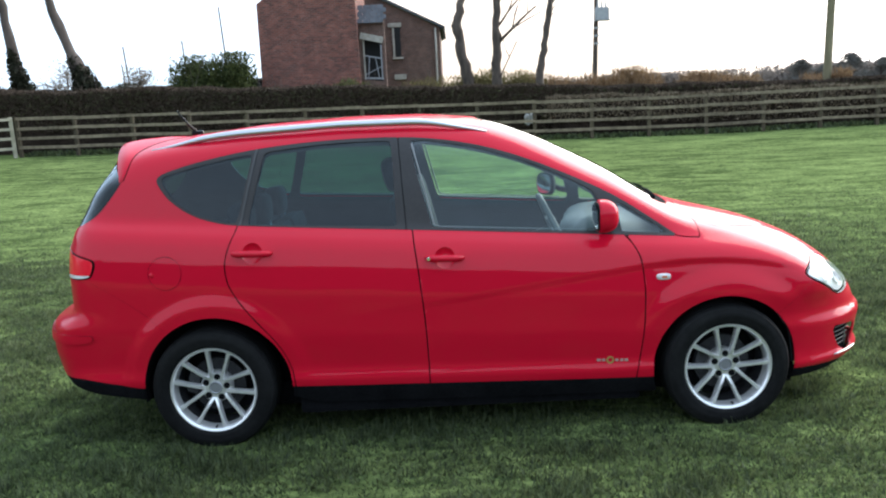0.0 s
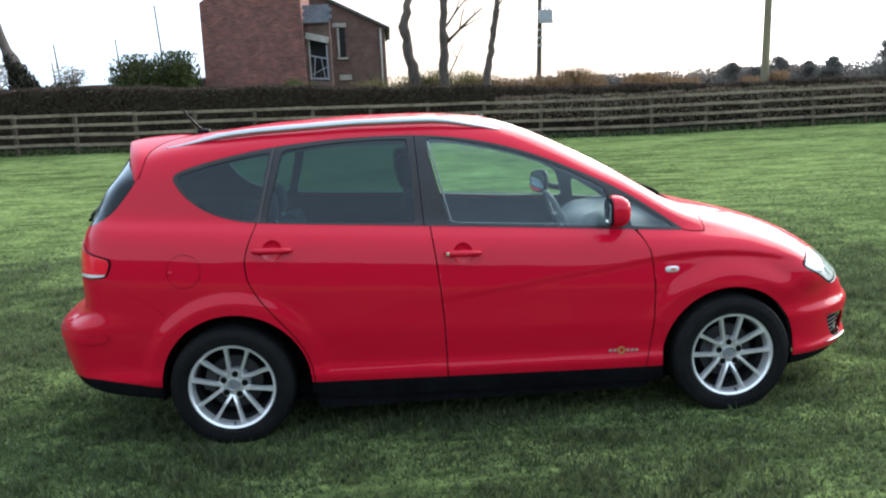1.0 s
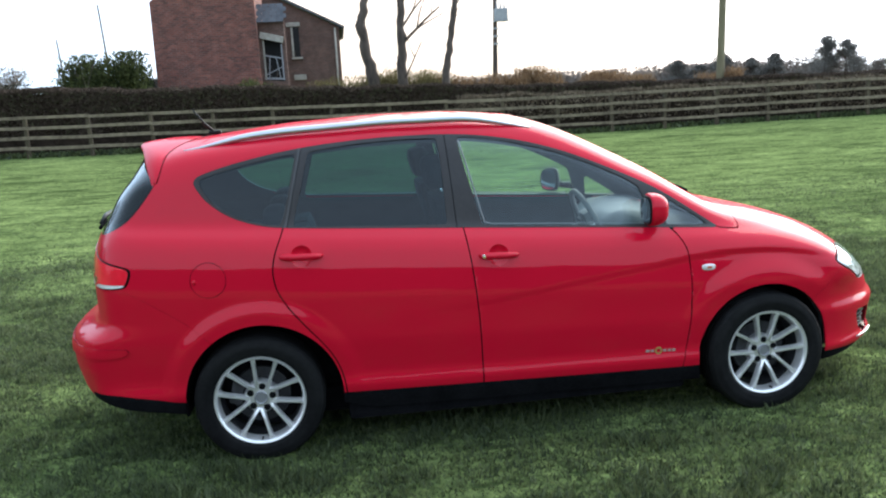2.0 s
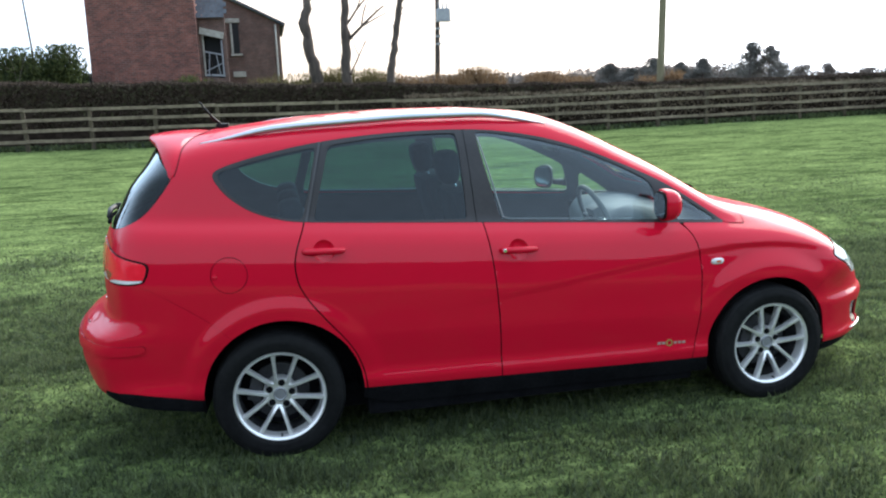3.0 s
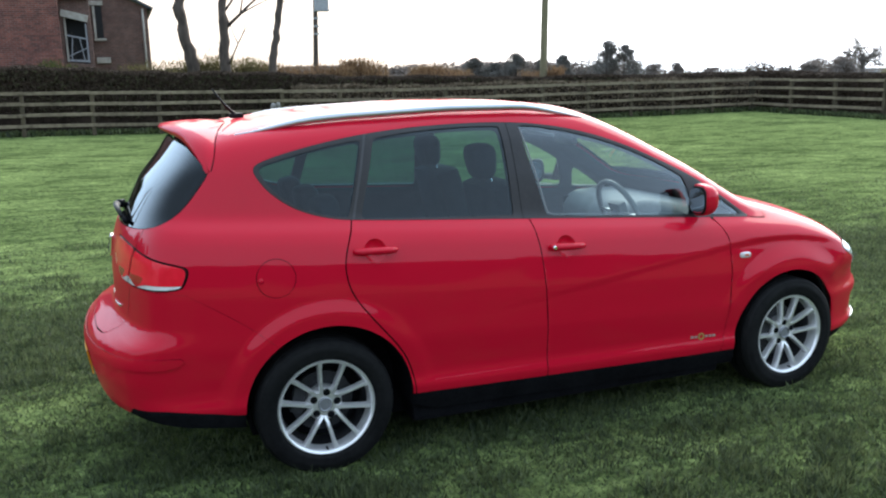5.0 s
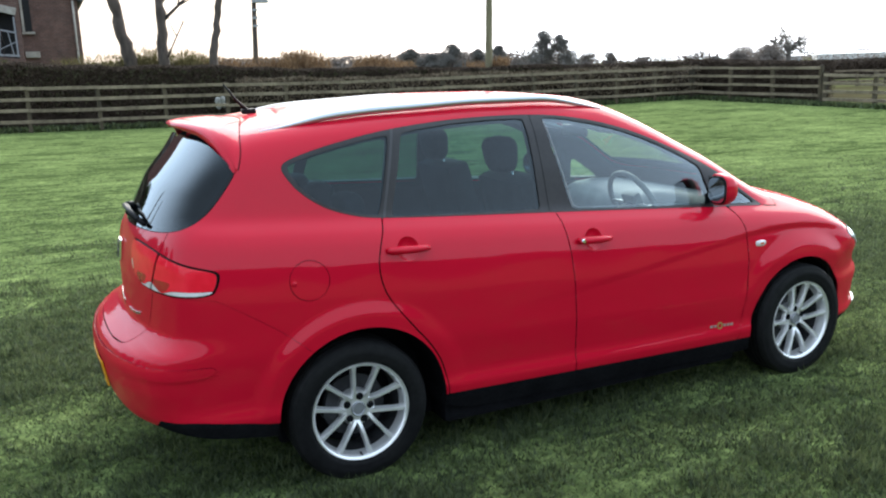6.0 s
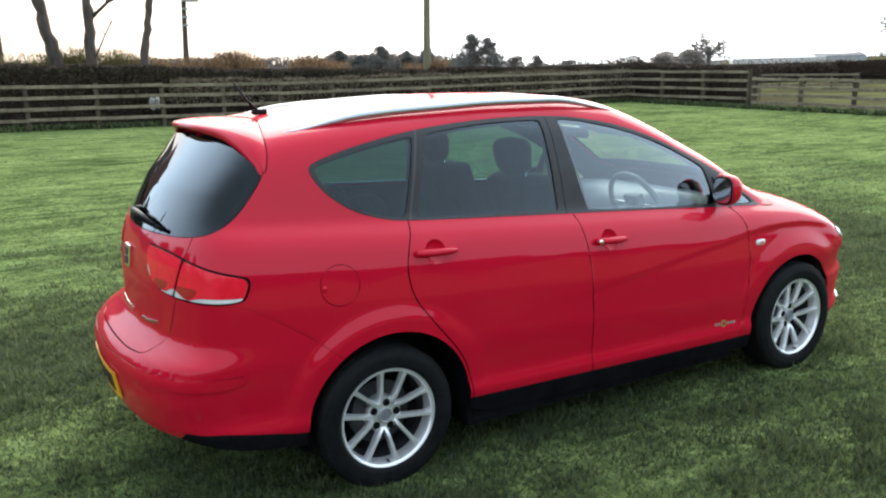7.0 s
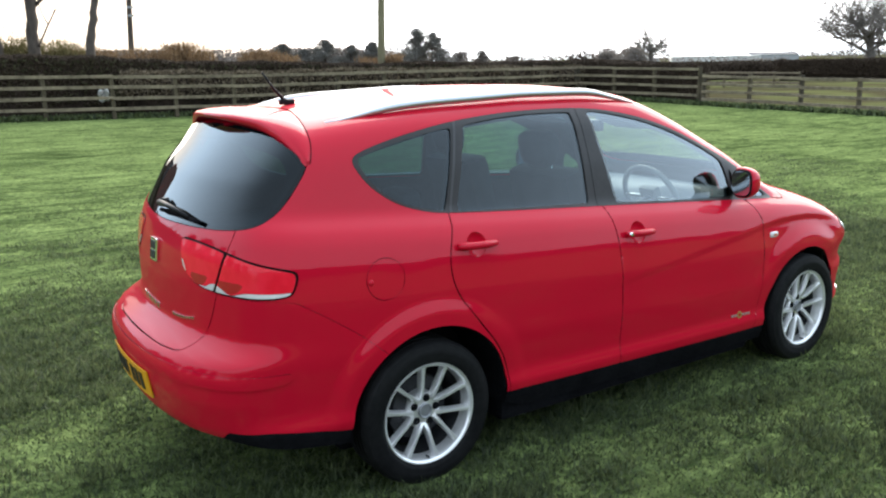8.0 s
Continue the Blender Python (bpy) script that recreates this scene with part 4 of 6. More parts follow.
# ---- wheels ----
def wheel(s, x, up, steer):
    """Ten-spoke wheel with the spokes in pairs; s is the side it faces, up the angle of the first bolt."""
    m = Matrix.Translation((x, s * 0.757, 0.313)) @ Matrix.Rotation(radians(steer), 4, "Z") @ Matrix.Rotation(radians(-90 * s), 4, "X")
    up = up if s < 0 else 180 - up
    rim = part("wheel", add_lathe(bmesh.new(), [(0.205, 0.060), (0.203, 0.072), (0.2065, 0.080), (0.212, 0.086), (0.218, 0.087), (0.221, 0.082), (0.218, 0.070), (0.214, 0.058)], m, 72, True), alloy, car, "silver ten-spoke alloy wheel", True)
    tread = [(0.216, -0.088), (0.245, -0.100), (0.285, -0.100), (0.306, -0.090), (0.314, -0.074)]
    for g in (-0.05, -0.018, 0.018, 0.05):
        tread += [(0.3145, g - 0.006), (0.306, g - 0.005), (0.306, g + 0.005), (0.3145, g + 0.006)]
    tread += [(0.312, 0.066), (0.305, 0.080), (0.2985, 0.0862), (0.2965, 0.0862), (0.283, 0.0925), (0.262, 0.0965), (0.259, 0.0955), (0.243, 0.0955), (0.230, 0.0925), (0.2215, 0.084), (0.217, 0.068)]
    part("tyre", add_lathe(bmesh.new(), tread, m, 72), rubber, rim, "black road tyre with grooved tread", True)
    part("barrel", add_lathe(bmesh.new(), [(0.206, 0.020), (0.197, 0.022), (0.199, 0.040), (0.203, 0.066), (0.214, 0.056)], m, 60, True), alloy, rim, "bright inner barrel", True)
    # from here inwards the wheel is coloured for the shade between spokes
    part("inner_barrel", add_lathe(bmesh.new(), [(0.216, -0.09), (0.194, -0.08), (0.190, -0.02), (0.1975, 0.021), (0.206, 0.019)], m, 60, True), brake_dark, rim, "inner barrel, darkened for shade behind the spokes", True)
    part("brake_disc", add_lathe(bmesh.new(), [(0.0, -0.02), (0.140, -0.02), (0.143, -0.03), (0.140, -0.04), (0.07, -0.04), (0.07, -0.06), (0.0, -0.06)], m, 40), brake_dark, rim, "steel brake disc, darkened for shade", True)
    part("brake_shield", add_lathe(bmesh.new(), [(0.0, -0.066), (0.186, -0.066)], m, 32), matt_black, rim)
    caliper = block((0.118 * math.cos(radians(165)), 0.118 * math.sin(radians(165)), 0.0), (0.06, 0.12, 0.05), 0.012, Matrix.Rotation(radians(165), 4, "Z"))
    caliper.transform(m)
    part("brake_caliper", caliper, brake_dark, rim, "brake caliper, darkened for shade", True)
    valve = m @ Matrix.Translation((0.197 * math.cos(radians(up - 172)), 0.197 * math.sin(radians(up - 172)), 0.066))
    part("tyre_valve", add_lathe(bmesh.new(), [(0.0, 0.014), (0.004, 0.013), (0.0045, -0.01)], valve, 8), ink, rim, "black valve cap", True)
    for k in range(5):
        a = radians(up + 72 * k)
        for w in (-1, 1):
            prof = [(0.056, 30.0, 0.044, 0.0105), (0.078, 22.8, 0.055, 0.0095), (0.110, 19.2, 0.062, 0.0085), (0.160, 17.0, 0.069, 0.0085), (0.197, 15.9, 0.075, 0.0105), (0.2045, 15.7, 0.076, 0.0130)]
            bm = bmesh.new()
            rings = []
            for r, deg, h, hw in prof:
                q0 = a + w * radians(deg)
                c, t = Vector((math.cos(q0), math.sin(q0), 0)), Vector((-math.sin(q0), math.cos(q0), 0))
                rings.append([bm.verts.new(m @ (c * r + t * (hw * q) + Vector((0, 0, h + dz)))) for q, dz in ((-1.12, -0.034), (-1.0, -0.006), (-0.66, 0.0), (0.66, 0.0), (1.0, -0.006), (1.12, -0.034))])
            for p, q in zip(rings, rings[1:]):
                for j in range(6):
                    bm.faces.new((p[j], p[(j + 1) % 6], q[(j + 1) % 6], q[j]))
            bm.faces.new(rings[0]), bm.faces.new(rings[-1])
            part("spoke", bm, alloy, rim, "", True)
        # black disc on the hub draws the shade of the bolt hole
        mb = m @ Matrix.Translation((0.056 * math.cos(a), 0.056 * math.sin(a), 0.0385))
        part("wheel_bolt", add_lathe(bmesh.new(), [(0.0, 0.0035), (0.007, 0.0035), (0.0085, 0.0022), (0.0158, 0.0026), (0.0165, -0.004)], mb, 18), matt_black, rim, "bolt with a black disc for its shaded hole", True)
    part("hub_cap", add_lathe(bmesh.new(), [(0.0, 0.035), (0.032, 0.035), (0.0325, 0.047), (0.029, 0.051), (0.024, 0.046), (0.0, 0.047)], m, 30), hub_grey, rim, "round grey hub cap", True)
    part("hub", add_lathe(bmesh.new(), [(0.0, -0.02), (0.080, -0.02), (0.082, 0.022), (0.072, 0.037), (0.040, 0.038), (0.0, 0.036)], m, 40), alloy, rim, "", True)


for s in (-1, 1):
    wheel(s, -1.289, 80, 0), wheel(s, 1.289, 90, 2.2)


def side_y(x, z):
    return float(side_half(np.array([x]), np.array([z]))[0])


# ---- door furniture ----
for side, s in ((0, -1), (1, 1)):
    f_door, r_door = far_door[side]
    for door, (hx, hz), ln in ((r_door, HANDLES[0], 0.095), (f_door, HANDLES[1], 0.090)):
        y0 = side_y(hx - 0.09, hz)
        bowl, rings = bmesh.new(), []
        for r, d in ((BOWL + 0.0005, 0.0005), (BOWL * 0.94, -0.004), (BOWL * 0.8, -0.014), (BOWL * 0.5, -0.022), (BOWL * 0.2, -0.025)):
            ring = []
            for k in range(28):
                a = 2 * math.pi * k / 28
                px, pz = hx + r * math.cos(a), hz + r * math.sin(a)
                ring.append(bowl.verts.new((px, s * (side_y(px, pz) + d), pz)))
            rings.append(ring)
        for p, q in zip(rings, rings[1:]):
            for k in range(28):
                bowl.faces.new((p[k], p[(k + 1) % 28], q[(k + 1) % 28], q[k]))
        bowl.faces.new(rings[-1])
        part("handle_recess", bowl, red_paint, door, "", True)
        path = [(hx + ln * q, s * (y0 + off), hz + 0.002 - 0.03 * ln * q) for q, off in ((-1.0, 0.004), (-0.93, 0.016), (-0.7, 0.025), (-0.3, 0.029), (0.2, 0.030), (0.6, 0.027), (0.92, 0.018), (1.02, 0.003))]
        Pile().add(*tube_data(path, [0.010, 0.014, 0.0165, 0.0165, 0.0165, 0.0155, 0.013, 0.008], 12)).link("door_handle", red_paint, door, "red pull handle", True)
    if s < 0:
        m = Matrix.Translation((HANDLES[1][0] - 0.078, s * (side_y(-0.17, 0.93) + 0.026), 0.937)) @ Matrix.Rotation(radians(90), 4, "X")
        part("lock_cap", add_lathe(bmesh.new(), [(0.0, 0.012), (0.008, 0.0115), (0.0115, 0.006), (0.012, -0.01)], m, 16), chrome, f_door, "bright round lock barrel", True)
    # mirror
    mx = 0.636 if s < 0 else 0.555  # where the glass stands; the far mirror is turned further back
    base = Vector((0.735, s * 0.745, 1.045))
    housing = bmesh.new()
    bmesh.ops.create_uvsphere(housing, u_segments=28, v_segments=18, radius=1.0)
    for v in housing.verts:
        p = v.co.copy()
        q = 0.85 if p.x > 0 else 0.32
        v.co = Vector((math.copysign(abs(p.x) ** q, p.x) * ((0.078 if s < 0 else 0.050) if p.x > 0 else 0.024), math.copysign(abs(p.y) ** 0.72, p.y) * 0.066, math.copysign(abs(p.z) ** 0.75, p.z) * (0.080 - 0.012 * p.y * s)))
        v.co = Vector((mx + 0.043, s * 0.845, 1.100)) + v.co
    for f in housing.faces:
        c = f.calc_center_median()
        f.material_index = int(c.x < mx + (0.021 if s < 0 else 0.075) or (s * c.y < 0.795 and c.x < mx + 0.060))
    mirror = part("door_mirror", housing, red_paint, f_door, "red door mirror with black surround", True)
    mirror.data.materials.append(black_trim)
    ring = bmesh.new()
    bmesh.ops.create_uvsphere(ring, u_segments=28, v_segments=10, radius=1.0)
    for v in ring.verts:
        p = v.co.copy()
        v.co = Vector((mx + 0.017 + 0.006 * p.y * s, s * 0.845, 1.100)) + Vector((p.x * 0.007, math.copysign(abs(p.y) ** 0.6, p.y) * 0.060, math.copysign(abs(p.z) ** 0.65, p.z) * 0.073))
    part("mirror_surround", ring, black_trim, mirror, "black mirror surround", True)
    gl = bmesh.new()
    bmesh.ops.create_circle(gl, cap_ends=True, segments=28, radius=1.0)
    for v in gl.verts:
        p = v.co.copy()
        v.co = Vector((mx + 0.0088 + 0.0055 * p.x * s, s * 0.845, 1.100)) + Vector((-0.002 * p.y, math.copysign(abs(p.x) ** 0.65, p.x) * 0.053, math.copysign(abs(p.y) ** 0.7, p.y) * 0.064))
    part("mirror_glass", gl, mirror_silver, mirror, "mirror glass")
    if s > 0:  # the passenger's mirror is turned in towards the driver
        pivot = Vector((mx + 0.03, s * 0.845, 1.1))
        mirror.matrix_local = Matrix.Translation(pivot) @ Matrix.Rotation(radians(58), 4, "Z") @ Matrix.Translation(-pivot)
    arm = Pile().add(*tube_data([base, base + Vector((-0.02, s * 0.05, 0.005)), base + Vector((-0.045, s * 0.10, 0.03))], [0.035, 0.028, 0.026], 12, 0.7))
    arm.add(*tube_data([(0.742, s * 0.715, 1.02), (0.735, s * 0.69, 1.13), (0.71, s * 0.665, 1.19)], [0.040, 0.030, 0.012], 10, 0.35))
    arm.link("mirror_arm", black_trim, mirror, "black mirror foot", True)
    # side repeater
    y0 = side_y(0.977, 0.786)
    lampbm = bmesh.new()
    bmesh.ops.create_uvsphere(lampbm, u_segments=20, v_segments=12, radius=1.0)
    for v in lampbm.verts:
        v.co = Vector((0.977 + math.copysign(abs(v.co.x) ** 0.7, v.co.x) * 0.036, s * (y0 + 0.001) + v.co.y * 0.010, 0.786 + math.copysign(abs(v.co.z) ** 0.65, v.co.z) * 0.017))
    rep = part("side_repeater", lampbm, lamp_clear, car, "small clear side repeater", True)
    part("repeater_bulb", block((0.980, s * (y0 + 0.008), 0.786), (0.026, 0.007, 0.013), 0.003), amber, rep, "orange bulb behind the lens")
    # lettering on the door, kept as plain bars round a ring
    yb = side_y(0.72, 0.375)
    for bx, bw in ((0.650, 0.020), (0.674, 0.016), (0.740, 0.016), (0.764, 0.016), (0.787, 0.018)):
        part("badge_bar", block((bx, s * (side_y(bx, 0.375) + 0.002), 0.376 - 0.045 * (bx - 0.72)), (bw, 0.003, 0.013), 0.001), pale, f_door, "pale model lettering as bars")
    ringm = Matrix.Translation((0.707, s * (yb + 0.002), 0.377)) @ Matrix.Rotation(radians(90), 4, "X")
    part("badge_ring", add_lathe(bmesh.new(), [(0.011, -0.002), (0.011, 0.002), (0.019, 0.002), (0.019, -0.002)], ringm, 20, True), gold, f_door, "gold ring badge", True)
for s in (-1, 1):
    pts = []
    for q in np.linspace(0.40, 0.60, 9):
        a = q / 0.7
        p = cast_body(np.array([[1.3, 0, 0.288]]), np.array([[math.cos(a), s * math.sin(a), 0.0]]), 1.6)[0]
        pts.append(Vector(p) + Vector((0.004 * math.cos(a), s * 0.004 * math.sin(a), 0.01)))
    Pile().add(*tube_data(pts, [0.003, 0.004, 0.005, 0.006, 0.006, 0.005, 0.005, 0.004, 0.002], 8)).link("vent_edge", satin, car, "bright vent edge", True)
    for zz in (0.325, 0.350, 0.375, 0.400, 0.425):
        pts = []
        for q in np.linspace(0.42, 0.58, 7):
            a = q / 0.7
            p = cast_body(np.array([[1.3, 0, zz]]), np.array([[math.cos(a), s * math.sin(a), 0.0]]), 1.6)[0]
            pts.append(Vector(p) - Vector((0.022 * math.cos(a), s * 0.022 * math.sin(a), 0)))
        Pile().add(*tube_data(pts, [0.0035] * 7, 6)).link("vent_slat", disc_steel, car, "grey mesh bar", True)

# ---- tail spoiler over the rear window ----
def roof_z(x, y):
    return float(top_line(np.array([x]))[0] - crown(np.array([x]))[0] * (abs(y) / 0.66) ** crown_power(np.array([x]))[0])


SPOILER_A = (0.0, 0.3, 0.6, 0.8, 0.92, 1.0)
SPOILER_FRONT = ((0.0, -1.560, 1.556), (0.20, -1.575, 1.551), (0.42, -1.625, 1.519), (0.565, -1.652, 1.462), (0.632, -1.672, 1.420), (0.658, -1.697, 1.372))
SPOILER_TIP = ((0.0, -1.858, 1.549), (0.20, -1.840, 1.546), (0.40, -1.784, 1.530), (0.53, -1.752, 1.490), (0.615, -1.728, 1.434), (0.663, -1.704, 1.366))


def spoiler():
    n, verts, faces = 60, [], []
    soft = lambda rows, c: smooth_curve([(-a, r[c] * (-1 if c == 0 else 1)) for a, r in zip(SPOILER_A[:0:-1], rows[:0:-1])] + [(a, r[c]) for a, r in zip(SPOILER_A, rows)], 0.06)
    front, tip = [soft(SPOILER_FRONT, c) for c in range(3)], [soft(SPOILER_TIP, c) for c in range(3)]

    def snap(w, out=0.001, ahead=0.0):
        p = np.array([[float(front[1](w)) + ahead, float(front[0](w)), float(front[2](w))]])
        o = np.array([[-1.35, 0.0, 1.15]])
        d = (p - o) / np.linalg.norm(p - o)
        p = cast_body(o, d, 2.0)
        return (p + body_normals(p) * out)[0]

    for i in range(n + 1):
        w = -1 + 2 * i / n
        fx, fy, fz = snap(w)
        ty, tx, tz = (float(c(w)) for c in tip)
        out = (0.020 + 0.040 * w * w) * (1 - abs(w) ** 10) + 0.006
        pts = []
        for k in range(7):
            q = k / 6
            b = 0.010 * math.sin(math.pi * q) ** 0.7 + 0.003 * q
            pts.append((fx + (tx - fx) * q, fy + (ty - fy) * q, fz + (tz - fz) * q + b))
        x, y, z = pts[-1]
        pts += [(x - 0.008, y, z - 0.006), (x - 0.010, y, z - 0.45 * out), (x - 0.004, y * 0.995, z - 0.85 * out), (x + 0.006, y * 0.985, z - out)]
        pts += [(x + (fx - x) * q, y * 0.97, z - out + (fz - 0.045 - z + out) * q) for q in (0.3, 0.6, 1.0)]
        verts += pts
        m = len(pts)
        if i:
            o = (i - 1) * m
            faces += [(o + k, o + (k + 1) % m, o + m + (k + 1) % m, o + m + k) for k in range(m)]
    faces += [tuple(range(m))[::-1], tuple(range(len(verts) - m, len(verts)))]
    ob = link_mesh("spoiler", verts, faces, red_paint, car, "red roof spoiler over the rear window", True)
    ob.data.set_sharp_from_angle(angle=radians(45))
    # thin black thread drawn for the shade in the spoiler gap
    line = [snap(w, 0.0008, 0.006) for w in np.linspace(-1, 1, 41)]
    Pile().add(*tube_data(line, [0.0019] * 41, 6)).link("gap_shade", matt_black, car, "", True)


spoiler()

# ---- roof rails, aerial ----
for s in (-1, 1):
    path, rad = [], []
    for q in np.linspace(0, 1, 26):
        x = -1.57 + 1.72 * q
        y = 0.545 + 0.02 * math.sin(math.pi * q)
        end = min(q, 1 - q)
        path.append((x, s * y, roof_z(x, y) - 0.012 + 0.027 * float(ease(0.0, 0.20, np.array(end)))))
        rad.append(0.006 + 0.0125 * float(ease(0.0, 0.22, np.array(end))))
    Pile().add(*tube_data(path, rad, 12)).link("roof_rail", satin, car, "satin silver roof rail", True)
foot = part("aerial_foot", block((-1.49, 0, roof_z(-1.49, 0) + 0.012), (0.070, 0.032, 0.026), 0.011), black_trim, car, "black aerial foot", True)
Pile().add(*tube_data([(-1.50, 0, roof_z(-1.49, 0) + 0.02), (-1.545, 0, 1.635), (-1.60, 0, 1.712)], [0.010, 0.006, 0.004], 8)).link("aerial_whip", black_trim, foot, "short black aerial", True)

# ---- tailgate furniture ----
def on_tail(y, z, out=0.0):
    p = cast_body(np.array([[-1.5, y, z]]), np.array([[-1.0, 0.0, 0.0]]), 1.2)
    return Vector(p[0]) + Vector(body_normals(p)[0]) * out


def tail_box(name, y, z, w, h, d, material, label, parent=car, bevel=0.002):
    p = on_tail(y, z)
    nrm = Vector(body_normals(np.array([p]))[0])
    m = nrm.to_track_quat("X", "Z").to_matrix().to_4x4()
    return part(name, block((0, 0, 0), (d, w, h), bevel, Matrix()), material, parent, label), Matrix.Translation(p + nrm * (d * 0.4)) @ m


for name, y, z, w, h, d, material, label in (("emblem", 0.0, 0.985, 0.085, 0.10, 0.016, chrome, "chrome emblem plate"), ):
    ob, m = tail_box(name, y, z, w, h, d, material, label, bevel=0.006)
    ob.matrix_local = m
    for k in range(2):
        b, mb = tail_box("emblem_bar", y, z + 0.020 - 0.040 * k, 0.062, 0.034, 0.006, ink, "", ob)
        b.parent, b.matrix_local = car, mb @ Matrix.Translation((0.012, 0, 0))
for k in range(6):
    ob, m = tail_box("letter_bar", 0.23 - 0.048 * k, 0.742 - 0.0006 * k, 0.030, 0.028, 0.006, chrome, "chrome model letters as bars")
    ob.matrix_local = m
for k in range(8):
    ob, m = tail_box("letter_bar", -0.20 - 0.026 * k, 0.748 + 0.0004 * k * k, 0.018, 0.013, 0.005, chrome, "small chrome model letters as bars")
    ob.matrix_local = m
def tail_strip(name, y0, y1, z0, z1, out, material, parent, label="", n=12):
    """A thin plate bent round the tail."""
    verts, faces = [], []
    for k in range(n + 1):
        y = y0 + (y1 - y0) * k / n
        base = on_tail(y, 0.49)
        for z, o in ((z0, out), (z1, out), (z1, out - 0.006), (z0, out - 0.006)):
            verts.append((base.x - o + 0.16 * (0.49 - z), y, z))
        if k:
            a = (k - 1) * 4
            faces += [(a + q, a + (q + 1) % 4, a + 4 + (q + 1) % 4, a + 4 + q) for q in range(4)]
    faces += [(3, 2, 1, 0), tuple(range(4 * n, 4 * n + 4))]
    return link_mesh(name, verts, faces, material, parent, label)


plate = tail_strip("number_plate", -0.26, 0.26, 0.425, 0.540, 0.008, plate_yellow, car, "yellow number plate with dark bars")
for k in range(7):
    yk = 0.205 - 0.060 * k - (0.030 if k > 3 else 0)
    tail_strip("plate_bar", yk - 0.019, yk + 0.019, 0.446, 0.520, 0.011, ink, plate, n=2)
# wiper
p0, p1, p2 = on_tail(0.02, 1.165, 0.03), on_tail(-0.12, 1.165, 0.035), on_tail(-0.30, 1.150, 0.022)
wiper = Pile().add(*tube_data([on_tail(0.03, 1.175, 0.0), p0], [0.022, 0.018], 12)).add(*tube_data([p0, p1, p2], [0.018, 0.014, 0.010], 8, 0.7)).link("rear_wiper", black_trim, car, "black rear wiper", True)
Pile().add(*tube_data([on_tail(0.02 - 0.045 * k, 1.142 + 0.0012 * k * (9 - k) / 4, 0.012) for k in range(10)], [0.010] * 10, 6)).link("wiper_blade", matt_black, wiper, "", True)
# front wipers at the foot of the windscreen
cowl = Pile()
for y0 in (-0.45, 0.05):
    cowl.add(*tube_data([(1.06 - 0.20 * abs(y0 + 0.5 * q) ** 2, y0 + 0.5 * q, roof_z(1.06 - 0.20 * abs(y0 + 0.5 * q) ** 2, y0 + 0.5 * q) + 0.004) for q in (0, 0.33, 0.66, 1.0)], [0.009, 0.008, 0.007, 0.005], 6))
cowl.link("windscreen_wiper", matt_black, car, "black windscreen wipers", True)

# ---- cabin ----
def seat(x, y, wide=0.25, recline=0.24, name="front_seat", drop=0.0):
    bm = bmesh.new()
    add_block(bm, (x + 0.05, y, 0.62), (0.50, wide * 2, 0.16), 0.05)
    cushion = part(name, bm, seat_cloth, car, "dark grey cloth seat", True)
    m = Matrix.Rotation(-recline, 4, "Y")
    part("backrest", block((x - 0.27, y, 0.92 - drop * 0.5), (0.15, wide * 1.85, 0.62 - drop), 0.060, m), seat_cloth, cushion, "", True)
    head = bmesh.new()
    bmesh.ops.create_uvsphere(head, u_segments=24, v_segments=16, radius=1.0)
    for v in head.verts:  # a soft pad, wider at the top
        p = v.co.copy()
        q = [math.copysign(abs(c) ** 0.62, c) for c in p]
        v.co = Vector((q[0] * 0.058 * (1 + 0.15 * q[2]), q[1] * 0.118 * (1 + 0.10 * q[2]), q[2] * 0.092))
    head.transform(Matrix.Translation((x - 0.385, y, 1.318 - drop)) @ Matrix.Rotation(-recline * 0.5, 4, "Y"))
    part("headrest", head, seat_cloth, cushion, "", True)
    for o in (-0.06, 0.06):
        Pile().add(*tube_data([(x - 0.33, y + o, 1.16 - drop), (x - 0.37, y + o, 1.27 - drop)], [0.007, 0.007], 8)).link("headrest_rod", chrome, cushion, "", True)


seat(0.04, -0.40), seat(0.04, 0.40)
for y in (-0.44, 0.0, 0.44):
    seat(-0.78, y, 0.22, 0.26, "rear_seat", 0.20)
part("parcel_shelf", block((-1.50, 0, 0.98), (0.62, 1.30, 0.03), 0.01), cabin_plastic, car, "dark parcel shelf")
def dashboard():
    """A soft-edged dashboard drawn across the cabin, with a hood over the dials."""
    verts, faces = [], []
    prof = ((0.66, 0.70), (0.62, 0.80), (0.60, 0.90), (0.615, 0.95), (0.65, 0.985), (0.70, 1.002), (0.80, 1.010), (0.92, 1.012), (1.02, 1.005), (1.05, 0.97), (1.05, 0.72))
    n = 40
    for i in range(n + 1):
        y = -0.665 + 1.33 * i / n
        end = 0.03 * abs(2 * i / n - 1) ** 6
        for x, z in prof:
            hood = math.exp(-((y + 0.37) / 0.15) ** 4) * math.exp(-((x - 0.69) / 0.085) ** 2)
            mid = math.exp(-(y / 0.14) ** 4) * math.exp(-((x - 0.62) / 0.06) ** 2)
            verts.append((x + 0.10 * (y / 0.66) ** 2 * (x < 0.9) - 0.03 * mid, y, z + 0.040 * hood - end))
    m = len(prof)
    for i in range(n):
        faces += [(i * m + k, i * m + k + 1, (i + 1) * m + k + 1, (i + 1) * m + k) for k in range(m - 1)]
    faces += [tuple(range(m)), tuple(range(n * m, n * m + m))[::-1]]
    return link_mesh("dashboard", verts, faces, cabin_light, car, "grey plastic dashboard", True)


